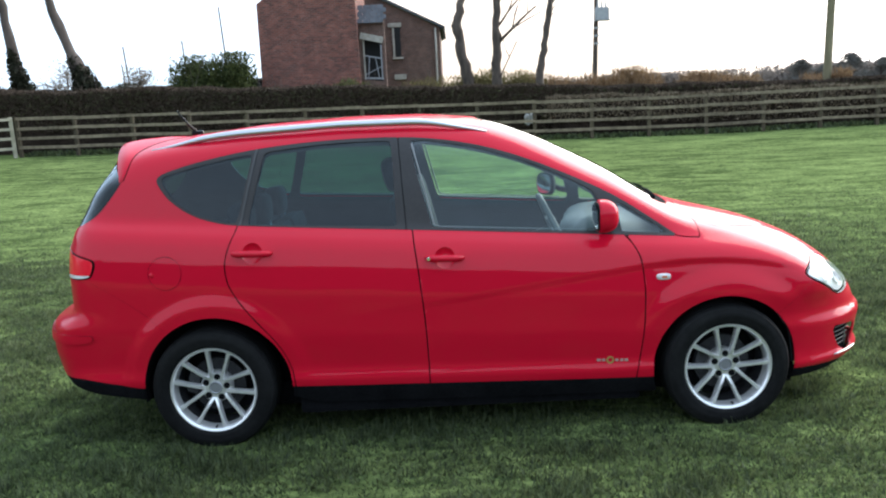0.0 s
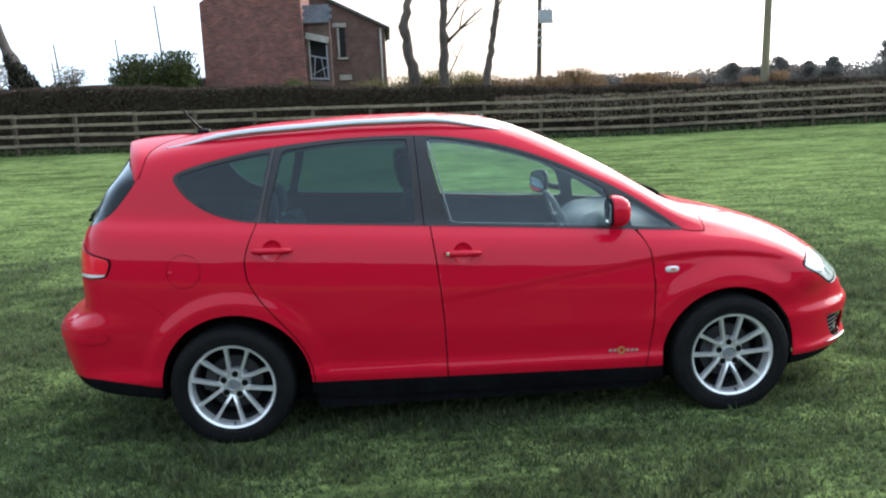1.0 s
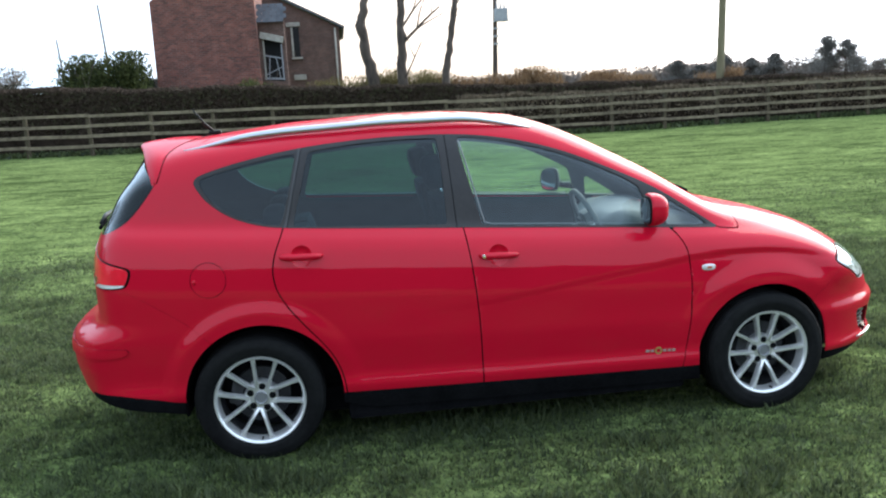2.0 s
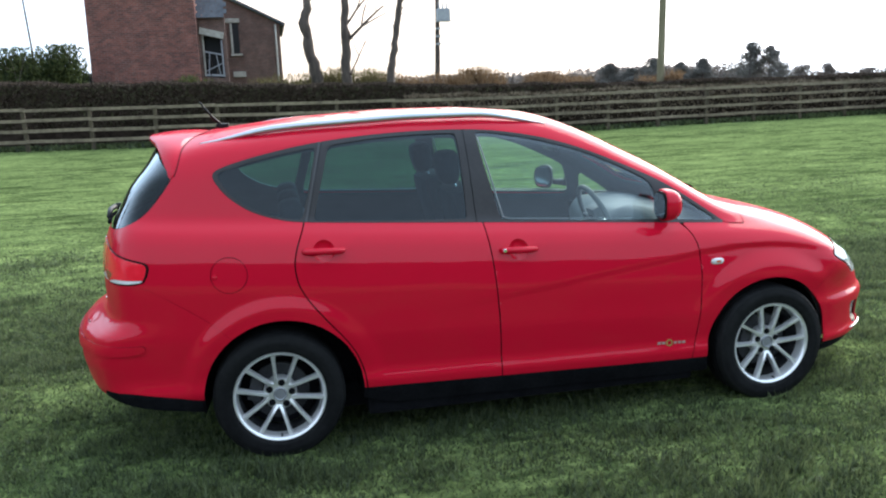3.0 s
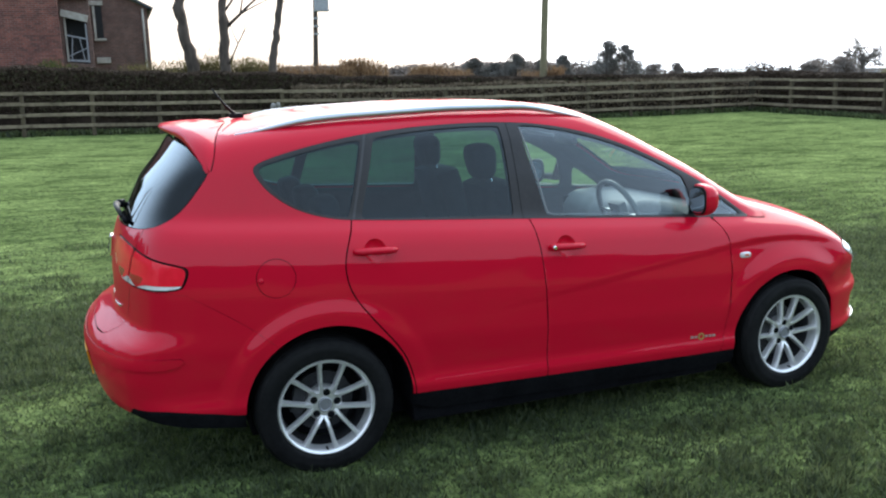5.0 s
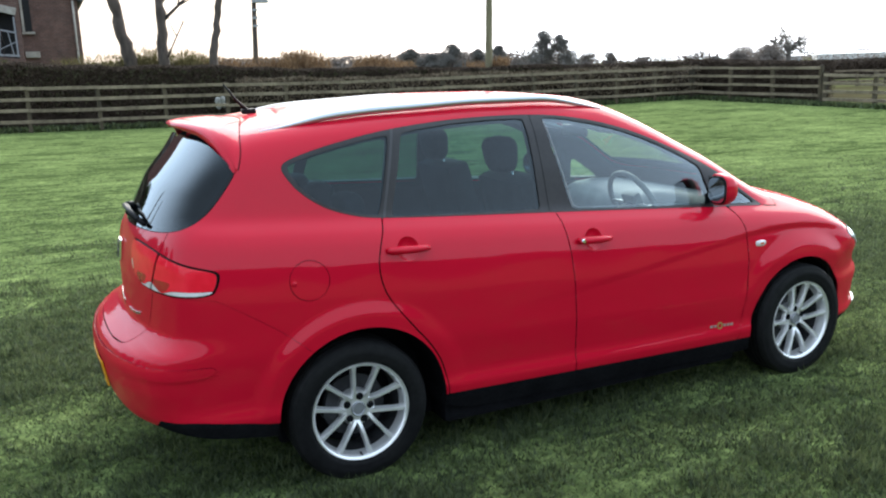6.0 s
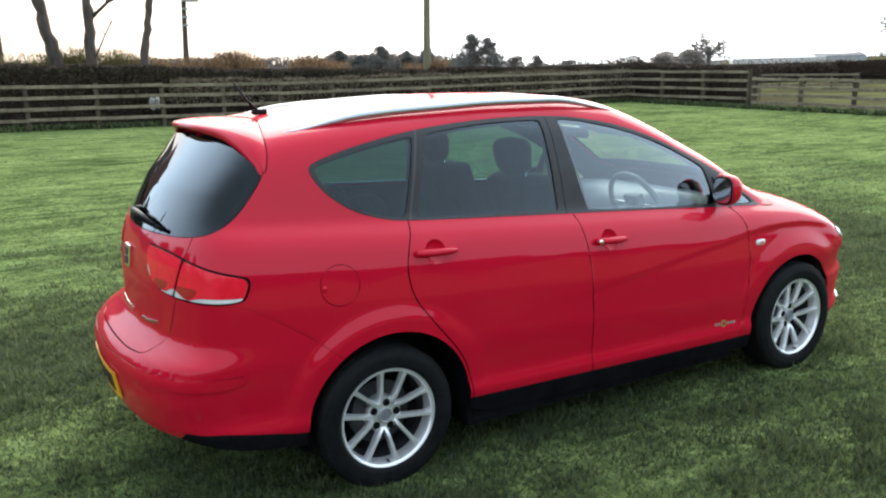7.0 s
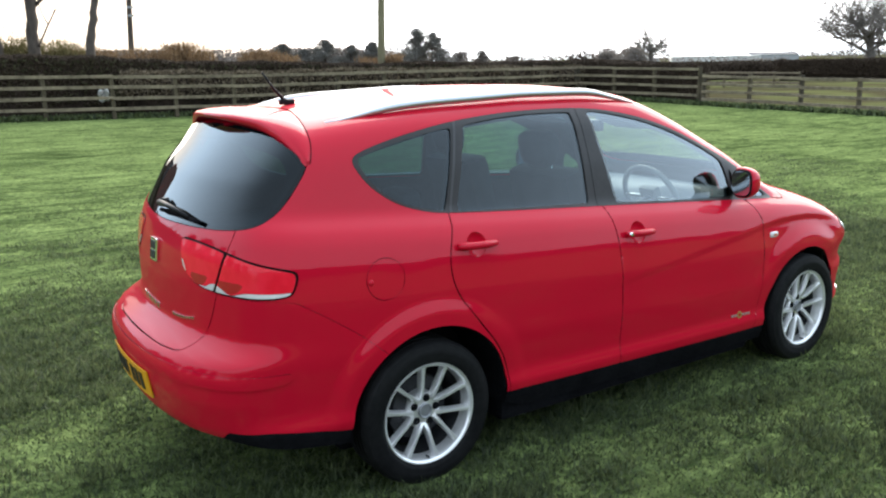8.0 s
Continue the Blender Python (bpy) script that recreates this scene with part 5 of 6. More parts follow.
dash_ob = dashboard()
for y in (-0.60, -0.08, 0.08, 0.60):
    part("air_vent", block((0.625 + 0.10 * (y / 0.66) ** 2, y, 0.925), (0.02, 0.10, 0.05), 0.008), black_trim, dash_ob, "black air vent", True)
wheel_m = Matrix.Translation((0.500, -0.37, 0.985)) @ Matrix.Rotation(radians(66), 4, "Y")
ringp = [wheel_m @ Vector((0.190 * math.cos(a), 0.190 * math.sin(a), 0)) for a in np.linspace(0, 2 * math.pi, 33)]
steer = Pile().add(*tube_data(ringp, [0.0155] * 33, 8)).link("steering_wheel", cabin_light, car, "grey steering wheel", True)
part("steering_hub", block((0, 0, 0), (0.14, 0.12, 0.05), 0.02, Matrix()), cabin_light, steer, "", True).matrix_local = wheel_m
for a in (90, 270, 0):
    d = Vector((math.cos(radians(a)), math.sin(radians(a)), 0))
    Pile().add(*tube_data([wheel_m @ (d * 0.05), wheel_m @ (d * 0.18)], [0.022, 0.016], 8, 0.5)).link("steering_spoke", satin, steer, "", True)
Pile().add(*tube_data([wheel_m @ Vector((0, 0, -0.01)), wheel_m @ Vector((0, 0, -0.28))], [0.03, 0.04], 10)).link("steering_column", cabin_plastic, steer, "", True)
part("inner_mirror", block((0.36, 0.0, 1.375), (0.03, 0.23, 0.065), 0.015), black_trim, car, "black inner mirror", True)
for y in (-0.36, 0.36):
    part("sun_visor", block((0.32, y, 1.405), (0.17, 0.36, 0.018), 0.008, Matrix.Rotation(radians(18), 4, "Y")), cabin_light, car, "grey sun visor", True)


# ---- ground ----
def graded(lo, hi, near, n):
    a = np.linspace(-1, 1, n)
    s = np.sinh(a * 5.2) / math.sinh(5.2)
    return np.where(s < 0, near + s * (near - lo), near + s * (hi - near))


gx, gy = graded(-2500, 2500, 3.0, 151), graded(-400, 3500, 4.0, 171)
X, Y = np.meshgrid(gx, gy, indexing="ij")
Z = ground_z(X, Y) * np.exp(-(np.maximum(Y - 30, 0) / 60) ** 2)
Z += 0.012 * np.sin(X * 0.9 + 0.6 * np.sin(Y * 0.7)) * np.sin(Y * 1.1) * (np.hypot(X, Y + 1.2) > 3.6) * np.exp(-np.hypot(X, Y) / 40)
verts = np.stack([X, Y, Z], -1).reshape(-1, 3)
i, j = np.meshgrid(np.arange(150), np.arange(170), indexing="ij")
p = (i * 171 + j).ravel()
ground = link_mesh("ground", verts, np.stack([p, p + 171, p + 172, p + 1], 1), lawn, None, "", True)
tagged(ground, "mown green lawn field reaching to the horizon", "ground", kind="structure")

rng = np.random.default_rng(5)


LATTICE = rng.random((257, 257))


def patchy(x, y, cell):
    """Soft random patches about one cell wide."""
    u, v = x / cell + 900.3, y / cell + 700.7
    i, j = np.floor(u).astype(int), np.floor(v).astype(int)
    a, b = u - i, v - j
    a, b = a * a * (3 - 2 * a), b * b * (3 - 2 * b)
    t = lambda p, q: LATTICE[(p * 7 + q * 13) % 257, (q + p // 257) % 257]
    return (t(i, j) * (1 - a) + t(i + 1, j) * a) * (1 - b) + (t(i, j + 1) * (1 - a) + t(i + 1, j + 1) * a) * b


def blades(n, x0, x1, y0, y1, h0, h1, w, weight=None):
    x, y = rng.uniform(x0, x1, n), rng.uniform(y0, y1, n)
    if weight is not None:
        ok = rng.random(n) < weight(x, y)
        x, y = x[ok], y[ok]
    clump = 0.35 * patchy(x, y, 0.07) + 0.65 * patchy(x * 0.8, y, 0.17)
    clump = np.clip((clump - 0.15) * 1.4, 0, 1)
    ok = rng.random(len(x)) < 0.80 + 0.4 * clump
    x, y, clump = x[ok], y[ok], clump[ok]
    n = len(x)
    z = ground_z(x, y) - 0.006
    patch = 0.75 + 0.5 * (np.sin(x * 2.3 + 1.7 * np.sin(y * 1.9)) * np.sin(y * 3.1 + x) * 0.5 + 0.5) * rng.uniform(0.6, 1.3, n)
    h = rng.uniform(h0, h1, n) * patch * (0.68 + 0.70 * clump) * np.where(np.sin(x * 7.1 + 2 * np.sin(y * 5.3)) * np.sin(y * 8.3 + 2 * np.sin(x * 4.1)) > 0.35, 1.5, 1.0)
    a, tilt = rng.uniform(0, 2 * np.pi, n), np.abs(rng.normal(0.85, 0.45, n))
    d = np.stack([np.cos(a) * np.sin(tilt), np.sin(a) * np.sin(tilt), np.cos(tilt)], 1) * h[:, None]
    b = rng.uniform(0, 2 * np.pi, n)
    s = np.stack([np.cos(b), np.sin(b), np.zeros(n)], 1) * (w * rng.uniform(0.6, 1.4, n))[:, None]
    c = np.stack([x, y, z], 1)
    v = np.empty((n, 3, 3))
    v[:, 0], v[:, 1], v[:, 2] = c - s, c + s, c + d
    return v.reshape(-1, 3)


def clear_of_car(x, y):
    out = np.ones_like(x)
    for wx in (-1.289, 1.289):
        for wy in (-0.757, 0.757):
            out *= 1 - ((np.abs(x - wx) < 0.13) & (np.abs(y - wy) < 0.10))
    return out


def tufts(n, x0, x1, y0, y1, each):
    """Longer tufts in low ragged rows, left by the mower."""
    cx, cy = rng.uniform(x0, x1, n), rng.uniform(y0, y1, n)
    drift = np.sin(cx * 0.55 + 2.0 * np.sin(cy * 0.8)) + np.sin(cy * 2.9 + 0.5 * np.sin(cx * 0.7))
    ok = (drift > 0.1) & ((np.abs(cx) > 2.3) | (np.abs(cy) > 1.0))
    cx, cy = cx[ok], cy[ok]
    ln = rng.uniform(0.08, 0.42, len(cx))
    x = (cx[:, None] + rng.normal(0, 1, (len(cx), each)) * ln[:, None]).ravel()
    y = (cy[:, None] + rng.normal(0, 0.035, (len(cx), each))).ravel()
    m = len(x)
    h, lean = rng.uniform(0.014, 0.036, m), rng.normal(0, 0.45, (m, 2))
    c = np.stack([x, y, ground_z(x, y) - 0.008], 1)
    a = rng.uniform(0, np.pi, m)
    s = np.stack([np.cos(a), np.sin(a), np.zeros(m)], 1) * (0.0055 * rng.uniform(0.6, 1.5, m))[:, None]
    v = np.empty((m, 3, 3))
    v[:, 0], v[:, 1], v[:, 2] = c - s, c + s, c + np.stack([lean[:, 0] * h, lean[:, 1] * h, h], 1)
    return v.reshape(-1, 3)


parts = [blades(2500000, -13.0, 7.4, -4.8, 5.6, 0.018, 0.044, 0.0056, lambda x, y: clear_of_car(x, y) * np.clip((x + 13.0) / 8.0, 0, 1) * np.clip((7.4 - x) / 3.2, 0, 1) * np.clip((5.6 - y) / 4.2, 0, 1) * np.clip((y + 4.8) / 2.2, 0, 1)),
         blades(200000, -10.0, 10.0, 1.5, 9.5, 0.016, 0.030, 0.0050, lambda x, y: np.clip((y - 1.5) / 3.0, 0, 1) * np.clip((9.5 - y) / 5.0, 0, 1)),
         tufts(2600, -14.0, 18.0, -9.0, 19.0, 34)]
v = np.concatenate(parts)
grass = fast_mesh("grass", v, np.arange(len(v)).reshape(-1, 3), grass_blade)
tagged(grass, "short green lawn grass, damp and uneven, coloured darker for shade", "grass", kind="stuff")

# ---- fences ----
def fence(line, label, wood, height=1.18, rails=(0.285, 0.57, 0.855, 1.14), spacing=1.71, group="field fences", seed=1):
    r = random.Random(seed)
    f = thing("fence", label, "fence", group=group)
    a, b = Vector(line[0]), Vector(line[1])
    n = max(1, round((b - a).length / spacing))
    d = (b - a).normalized()
    side = Vector((d.y, -d.x))
    if side.y > 0 and abs(d.x) > 0.5 or side.x > 0 and abs(d.x) <= 0.5:
        side = -side
    spots = [a.lerp(b, k / n) for k in range(n + 1)]
    ang = math.atan2(d.y, d.x)
    for s in spots:
        z = float(ground_z(s.x, s.y))
        m = Matrix.Rotation(ang, 4, "Z") @ Matrix.Rotation(radians(r.uniform(-1.5, 1.5)), 4, "Y")
        h = height + r.uniform(-0.02, 0.05)
        part("post", block((s.x, s.y, z + h / 2 - 0.1), (0.105, 0.10, h + 0.2), 0.010, m), post_wood if wood is fence_wood else wood, f)
    for s, e in zip(spots, spots[1:]):
        za, zb = float(ground_z(s.x, s.y)), float(ground_z(e.x, e.y))
        for zr in rails:
            ja, jb = r.uniform(-0.015, 0.015), r.uniform(-0.015, 0.015)
            o = side * 0.068
            pa, pb = Vector((s.x + o.x, s.y + o.y, za + zr + ja)), Vector((e.x + o.x, e.y + o.y, zb + zr + jb))
            w = pb - pa
            m = w.to_track_quat("X", "Z").to_matrix().to_4x4()
            part("rail", block((pa + pb) / 2, (w.length - 0.006, 0.036, 0.088 + r.uniform(-0.006, 0.006)), 0.004, m), wood, f)
    return f


fence(((-13.09, 20.54), (19.62, 21.19)), "weathered four-rail post and rail fence along the hedge", fence_wood, seed=3)
fence(((19.75, 21.22), (19.6, 15.25)), "weathered four-rail fence beside the hedge at the field corner", fence_wood, seed=4)
fence(((19.6, 15.08), (19.65, 0.84)), "weathered four-rail fence across the open field edge", fence_wood, 0.98, (0.20, 0.44, 0.68, 0.92), 1.78, seed=5)
fence(((-13.2, 20.4), (-17.2, 17.1)), "paler newer post and rail fence at the corner", pale_wood, seed=6)
fence(((28.6, 25.6), (32.7, 20.4)), "low weathered rail fence in the next field", fence_wood, 0.72, (0.22, 0.45, 0.68), 1.1, seed=8)

# ---- hedges ----
def hedge(line, width, top, label, leaves, m_leaf, seed, base=0.0, size=0.075):
    """line: plan from end to end; top: heights above the ground at even steps from end to end."""
    rows = np.linspace(0, 1, len(top))
    g = np.random.default_rng(seed)
    h = thing("hedge", label, "hedge", group="field hedges")
    a, b = np.array(line[0], float), np.array(line[1], float)
    ln = np.hypot(*(b - a))
    d = (b - a) / ln
    nrm = np.array([-d[1], d[0]])
    n, m = int(ln / 0.35) + 2, 12
    verts, faces = [], []
    for i in range(n):
        q = i / (n - 1)
        c = a + (b - a) * q
        z0, ht = float(ground_z(*c)) * 0.9, float(np.interp(q, rows, top))
        for k in range(m):
            an = math.pi * k / (m - 1)
            r = 1 + 0.10 * math.sin(i * 1.3 + k * 2.1) + g.uniform(-0.07, 0.07)
            u = math.copysign(abs(math.cos(an)) ** 0.5, math.cos(an)) * width / 2 * r * 0.88
            w = abs(math.sin(an)) ** 0.45 * ht * (0.93 + 0.03 * g.random())
            verts.append((c[0] + nrm[0] * u, c[1] + nrm[1] * u, z0 + w))
        if i:
            o = (i - 1) * m
            faces += [(o + k, o + k + 1, o + m + k + 1, o + m + k) for k in range(m - 1)]
    faces += [tuple(range(m))[::-1], tuple(range((n - 1) * m, n * m))]
    link_mesh("inner_growth", verts, faces, hedge_core_shade, h, "dense twig core, inner shade put into its colour", True)
    q, u, w = g.random(leaves), g.uniform(-1, 1, leaves), g.random(leaves)
    ht = np.interp(q, rows, top)
    ends = g.random(leaves) < 1.6 / ln
    q = np.where(ends, np.round(g.random(leaves)) + g.normal(0, 0.12 / ln, leaves), q)
    on_top = (g.random(leaves) < 0.4) | ends
    lump = 1 + 0.018 * np.sin(q * ln * 1.1) + 0.015 * np.sin(q * ln * 3.7 + 1)
    u = np.where(on_top, u, np.sign(u + 0.35) * -1 * (0.93 + 0.10 * g.random(leaves))) * width / 2
    # leaves start higher towards the first end, baring the shade-coloured core
    zz = np.where(on_top & ~ends, ht * lump * (0.95 + 0.07 * g.random(leaves)), ht * lump * (0.42 * (1 - q) + (1 - 0.42 * (1 - q)) * w ** 0.8))
    c = a + (b - a) * q[:, None] + nrm * u[:, None]
    z0 = ground_z(c[:, 0], c[:, 1]) * 0.9
    v, t = leaf_cloud(g, np.column_stack([c, z0 + zz]), size * 1.5, 0.5, 0.16)
    tagged(fast_mesh("foliage", v, t, m_leaf, h), "brown and green winter leaves")
    tv, tf = [], []
    for _ in range(int(ln * 14)):
        q = g.random()
        c = a + (b - a) * q + nrm * g.uniform(-0.5, 0.5) * width
        hh = float(np.interp(q, rows, top))
        z = float(ground_z(*c)) * 0.9 + hh * 0.95
        e = (c[0] + g.normal(0, 0.08), c[1] + g.normal(0, 0.08), z + abs(g.normal(0.04, 0.07)) + 0.03)
        o = len(tv)
        tv += [(c[0] - 0.008, c[1], z - 0.1), (c[0] + 0.008, c[1], z - 0.1), e]
        tf.append((o, o + 1, o + 2))
    tagged(link_mesh("top_growth", tv, tf, hedge_leaf, h), "thin bare twigs", kind="stuff")
    return h


hedge(((-16.5, 22.3), (21.4, 22.9)), 1.5, (2.0, 1.92, 1.78, 1.62, 1.46, 1.37, 1.32), "long clipped brown hedge behind the fence", 230000, hedge_leaf, 11, size=0.055)
hedge(((-16.4, 22.2), (21.3, 22.8)), 1.46, (1.94, 1.86, 1.72, 1.57, 1.41, 1.32, 1.27), "green growth in the clipped hedge", 22000, hedge_green, 17, size=0.05)
hedge(((3.0, 22.12), (21.2, 22.42)), 1.30, (1.30, 1.28, 1.20), "brown bare twigs in the thinner stretch of hedge, coloured tan as if lit", 26000, hedge_tan, 18, size=0.06)
hedge(((21.3, 22.6), (20.8, 16.5)), 1.3, (1.38, 1.30), "brown hedge end at the field corner", 36000, hedge_leaf, 12, size=0.052)
hedge(((40.9, 27.2), (48.5, 15.5)), 1.8, (1.10, 1.22, 1.22), "purple-brown clipped hedge across the next field", 50000, hedge_leaf, 13, size=0.08)
hedge(((24.0, 36.0), (60.0, 27.0)), 1.6, (1.1, 1.1), "low field hedge further off", 12000, hedge_leaf, 14, size=0.12)
hedge(((-17.0, 22.0), (-24.0, 15.0)), 2.2, (1.7, 1.9), "rough hedge beyond the corner fence", 14000, hedge_leaf, 15, size=0.10)

# grass verge at the foot of the fence
vx = []
for (ax, ay), (bx, by), k in (((-13, 20.9), (20, 21.4), 16000), ((19.9, 21), (19.4, 15.0), 4000), ((19.45, 15.0), (19.5, 2.5), 4500)):
    q = rng.random(k)
    c = np.column_stack([ax + (bx - ax) * q + rng.normal(0, 0.10, k), ay + (by - ay) * q + rng.normal(0, 0.14, k)])
    hgt = rng.random(k) * 0.08
    vx.append(np.column_stack([c, ground_z(c[:, 0], c[:, 1]) + hgt]))
v, t = leaf_cloud(rng, np.concatenate(vx), 0.11, 1.6)
tagged(fast_mesh("grass_verge", v, t, grass_blade), "longer rough grass under the fence rails", "grass", kind="stuff")

# scrap of white plastic caught in the hedge
scrap = bmesh.new()
for cx, cz, sx, sz in ((-0.10, 0.06, 0.10, 0.14), (0.07, 0.10, 0.09, 0.13), (-0.08, -0.13, 0.11, 0.10), (0.08, -0.10, 0.08, 0.09)):
    bmesh.ops.create_icosphere(scrap, subdivisions=2, radius=1.0, matrix=Matrix.Translation((cx, 0, cz)) @ Matrix.Diagonal((sx, 0.05, sz, 1)))
for v in scrap.verts:
    v.co += noise.noise_vector(v.co * 11) * 0.03
ob = part("plastic_scrap", scrap, dirty_plastic, None, "", True)
ob.location, ob.scale = (2.32, 21.40, 0.98), (0.85, 0.85, 0.85)
tagged(ob, "crumpled white plastic scrap caught in the hedge", "litter")

# ---- derelict brick house ----
def wall_prism(outline, y0, y1):
    """A wall whose face is an outline in x and z, from y0 back to y1."""
    n = len(outline)
    verts = [(x, y0, z) for x, z in outline] + [(x, y1, z) for x, z in outline]
    faces = [tuple(range(n)), tuple(range(2 * n - 1, n - 1, -1))]
    faces += [(k, k + n, (k + 1) % n + n, (k + 1) % n) for k in range(n)]
    return verts, faces


house = thing("house", "derelict red brick house with slate roof and broken windows", "house")
Pile().add(*wall_prism([(-8.25, 0.2), (-3.98, 0.2), (-3.98, 7.2), (-6.1, 7.6), (-8.20, 6.10)], 32.3, 36.5)).link("front_wall", brick_red, house, "weathered red brick wing")
# link bay with the window opening, between the wing and the gable
bay = Pile()
bay.add(*wall_prism([(-3.98, 0.2), (-2.86, 0.2), (-2.86, 2.62), (-3.98, 2.75)], 32.9, 33.15))
bay.add(*wall_prism([(-3.98, 2.75), (-3.88, 2.75), (-3.86, 4.70), (-3.98, 4.75)], 32.9, 33.15))
bay.add(*wall_prism([(-3.00, 2.62), (-2.86, 2.62), (-2.86, 5.2), (-3.00, 5.2)], 32.9, 33.15))
bay.add(*wall_prism([(-3.98, 4.75), (-3.86, 4.70), (-3.00, 4.42), (-3.00, 5.2), (-3.98, 5.2)], 32.9, 33.15))
# darker brick here: the recess's shade is put into the wall colour
bay.link("bay_wall", brick_dark, house, "brick bay with a broken opening")
# solid near-black block stands in for the unlit room in the opening
part("unlit_room_fill", block((-3.43, 33.42, 3.6), (1.08, 0.30, 2.6)), dark_room, house)
part("lintel", block((-3.43, 32.86, 4.50), (1.0, 0.14, 0.27), 0.02, Matrix.Rotation(radians(14), 4, "Y")), stone_pale, house, "pale tilted stone lintel")
win = part("window_frame", block((-3.80, 32.95, 3.62), (0.07, 0.08, 1.75), 0.008), stone_pale, house, "broken pale window frame")
for c, size, an in (((-3.05, 32.95, 3.45), (0.06, 0.08, 1.5), 0), ((-3.45, 32.95, 3.70), (0.80, 0.05, 0.06), 12), ((-3.42, 32.95, 2.78), (0.85, 0.07, 0.08), 4), ((-3.62, 32.97, 3.25), (0.035, 0.04, 1.0), 6), ((-3.25, 32.97, 3.2), (0.035, 0.04, 0.95), -8), ((-3.45, 32.97, 3.1), (0.80, 0.035, 0.035), -24)):
    part("bar", block(c, size, 0.004, Matrix.Rotation(radians(an), 4, "Y")), hub_grey, win)
# slate lean-to over the bay
for r in range(5):
    for k in range(4):
        part("slate", block((-3.90 + 0.30 * k + 0.12 * (r % 2), 32.72 + 0.10 * r, 5.22 + 0.15 * r), (0.285, 0.24, 0.02), 0.0, Matrix.Rotation(radians(56 + (k * 7 + r * 5) % 4), 4, "X")), slate, house)
# gable behind, falling to the right
gable = Pile()
gable.add(*wall_prism([(-2.86, 0.2), (-0.52, 0.2), (-0.52, 5.22), (-2.86, 6.42)], 38.0, 38.25))
gable.add(*wall_prism([(-8.0, 0.2), (-2.86, 0.2), (-2.86, 6.42), (-5.6, 7.85), (-8.0, 6.6)], 38.0, 38.25))
gable.add(*wall_prism([(-0.77, 0.2), (-0.52, 0.2), (-0.52, 5.22), (-0.77, 5.22)], 38.25, 46.0))
gable.link("gable_wall", brick_dark, house, "darker brick gable wall")
verge = Matrix.Rotation(math.atan2(1.20, 2.34), 4, "Y")
part("roof", block((-2.75, 42.0, 6.47), (5.6, 8.4, 0.10), 0.0, verge), slate, house, "slate roof slope")
part("verge_board", block((-1.62, 37.96, 5.87), (2.75, 0.06, 0.05), 0.0, verge), dark_room, house)
for c, size, lab in (((-2.72, 37.95, 5.43), (0.66, 0.14, 0.20), "pale stone lintel"), ((-2.62, 37.95, 3.84), (0.52, 0.16, 0.10), "pale stone sill"), ((-2.56, 37.95, 2.92), (0.58, 0.14, 0.26), "pale stone lintel")):
    part("lintel", block(c, size, 0.015), stone_pale, house, lab)
w2 = part("window", block((-2.66, 37.97, 4.60), (0.40, 0.10, 1.42), 0.005), dark_room, house, "narrow dark window")
part("window_bar", block((-2.80, 37.92, 4.60), (0.10, 0.05, 1.40), 0.005), stone_pale, w2)
Pile().add(*tube_data([(-0.72, 37.92, 5.2), (-0.74, 37.92, 2.6), (-0.62, 37.92, 2.35)], [0.05, 0.05, 0.05], 8)).link("drain_pipe", stone_pale, house, "pale rain pipe", True)
part("gutter", block((-0.45, 42.0, 5.16), (0.12, 8.4, 0.10), 0.02), dark_room, house)
part("outhouse", block((-8.75, 33.0, 2.45), (0.9, 1.6, 0.9), 0.02), dark_room, house, "dark low outhouse")
part("outhouse_roof", block((-8.75, 33.0, 2.95), (1.1, 1.8, 0.06), 0.01, Matrix.Rotation(radians(-6), 4, "Y")), stone_pale, house, "pale sheet roof")

# ---- trees ----
def grow(pile, rnd, p, d, r, length, depth, spread=0.5, up=0.25, segs=4, kids=3, twig=0.004):
    """A limb with its smaller limbs."""
    path, rad = [Vector(p)], [r]
    d = Vector(d).normalized()
    for k in range(segs):
        d = (d + Vector((rnd.gauss(0, 0.12), rnd.gauss(0, 0.12), rnd.gauss(0, 0.08) + 0.04 * up))).normalized()
        path.append(path[-1] + d * (length / segs))
        rad.append(max(twig, r * (1 - 0.55 * (k + 1) / segs)))
    pile.add(*tube_data(path, rad, 7 if r > 0.05 else 4 if r > 0.015 else 3))
    if depth <= 0:
        return
    for k in range(kids):
        j = rnd.randint(1, segs)
        s = Vector((rnd.gauss(0, 1), rnd.gauss(0, 1), rnd.gauss(0, 0.6) + up)).normalized()
        grow(pile, rnd, path[j], d * (1 - spread) + s * spread, rad[j] * rnd.uniform(0.55, 0.8), length * rnd.uniform(0.5, 0.8), depth - 1, spread, up, segs, kids, twig)


def knobbly_trunk(path, radii, rnd, sides=11):
    fine, rr = [], []
    for k in range(len(path) - 1):
        for q in (0, 0.25, 0.5, 0.75):
            fine.append(Vector(path[k]).lerp(Vector(path[k + 1]), q) + Vector((rnd.gauss(0, 0.025), rnd.gauss(0, 0.025), 0)))
            rr.append((radii[k] * (1 - q) + radii[k + 1] * q) * (1 + rnd.gauss(0, 0.09)))
    fine.append(Vector(path[-1])), rr.append(radii[-1])
    return tube_data(fine, rr, sides, 1.0, 0.12, rnd)


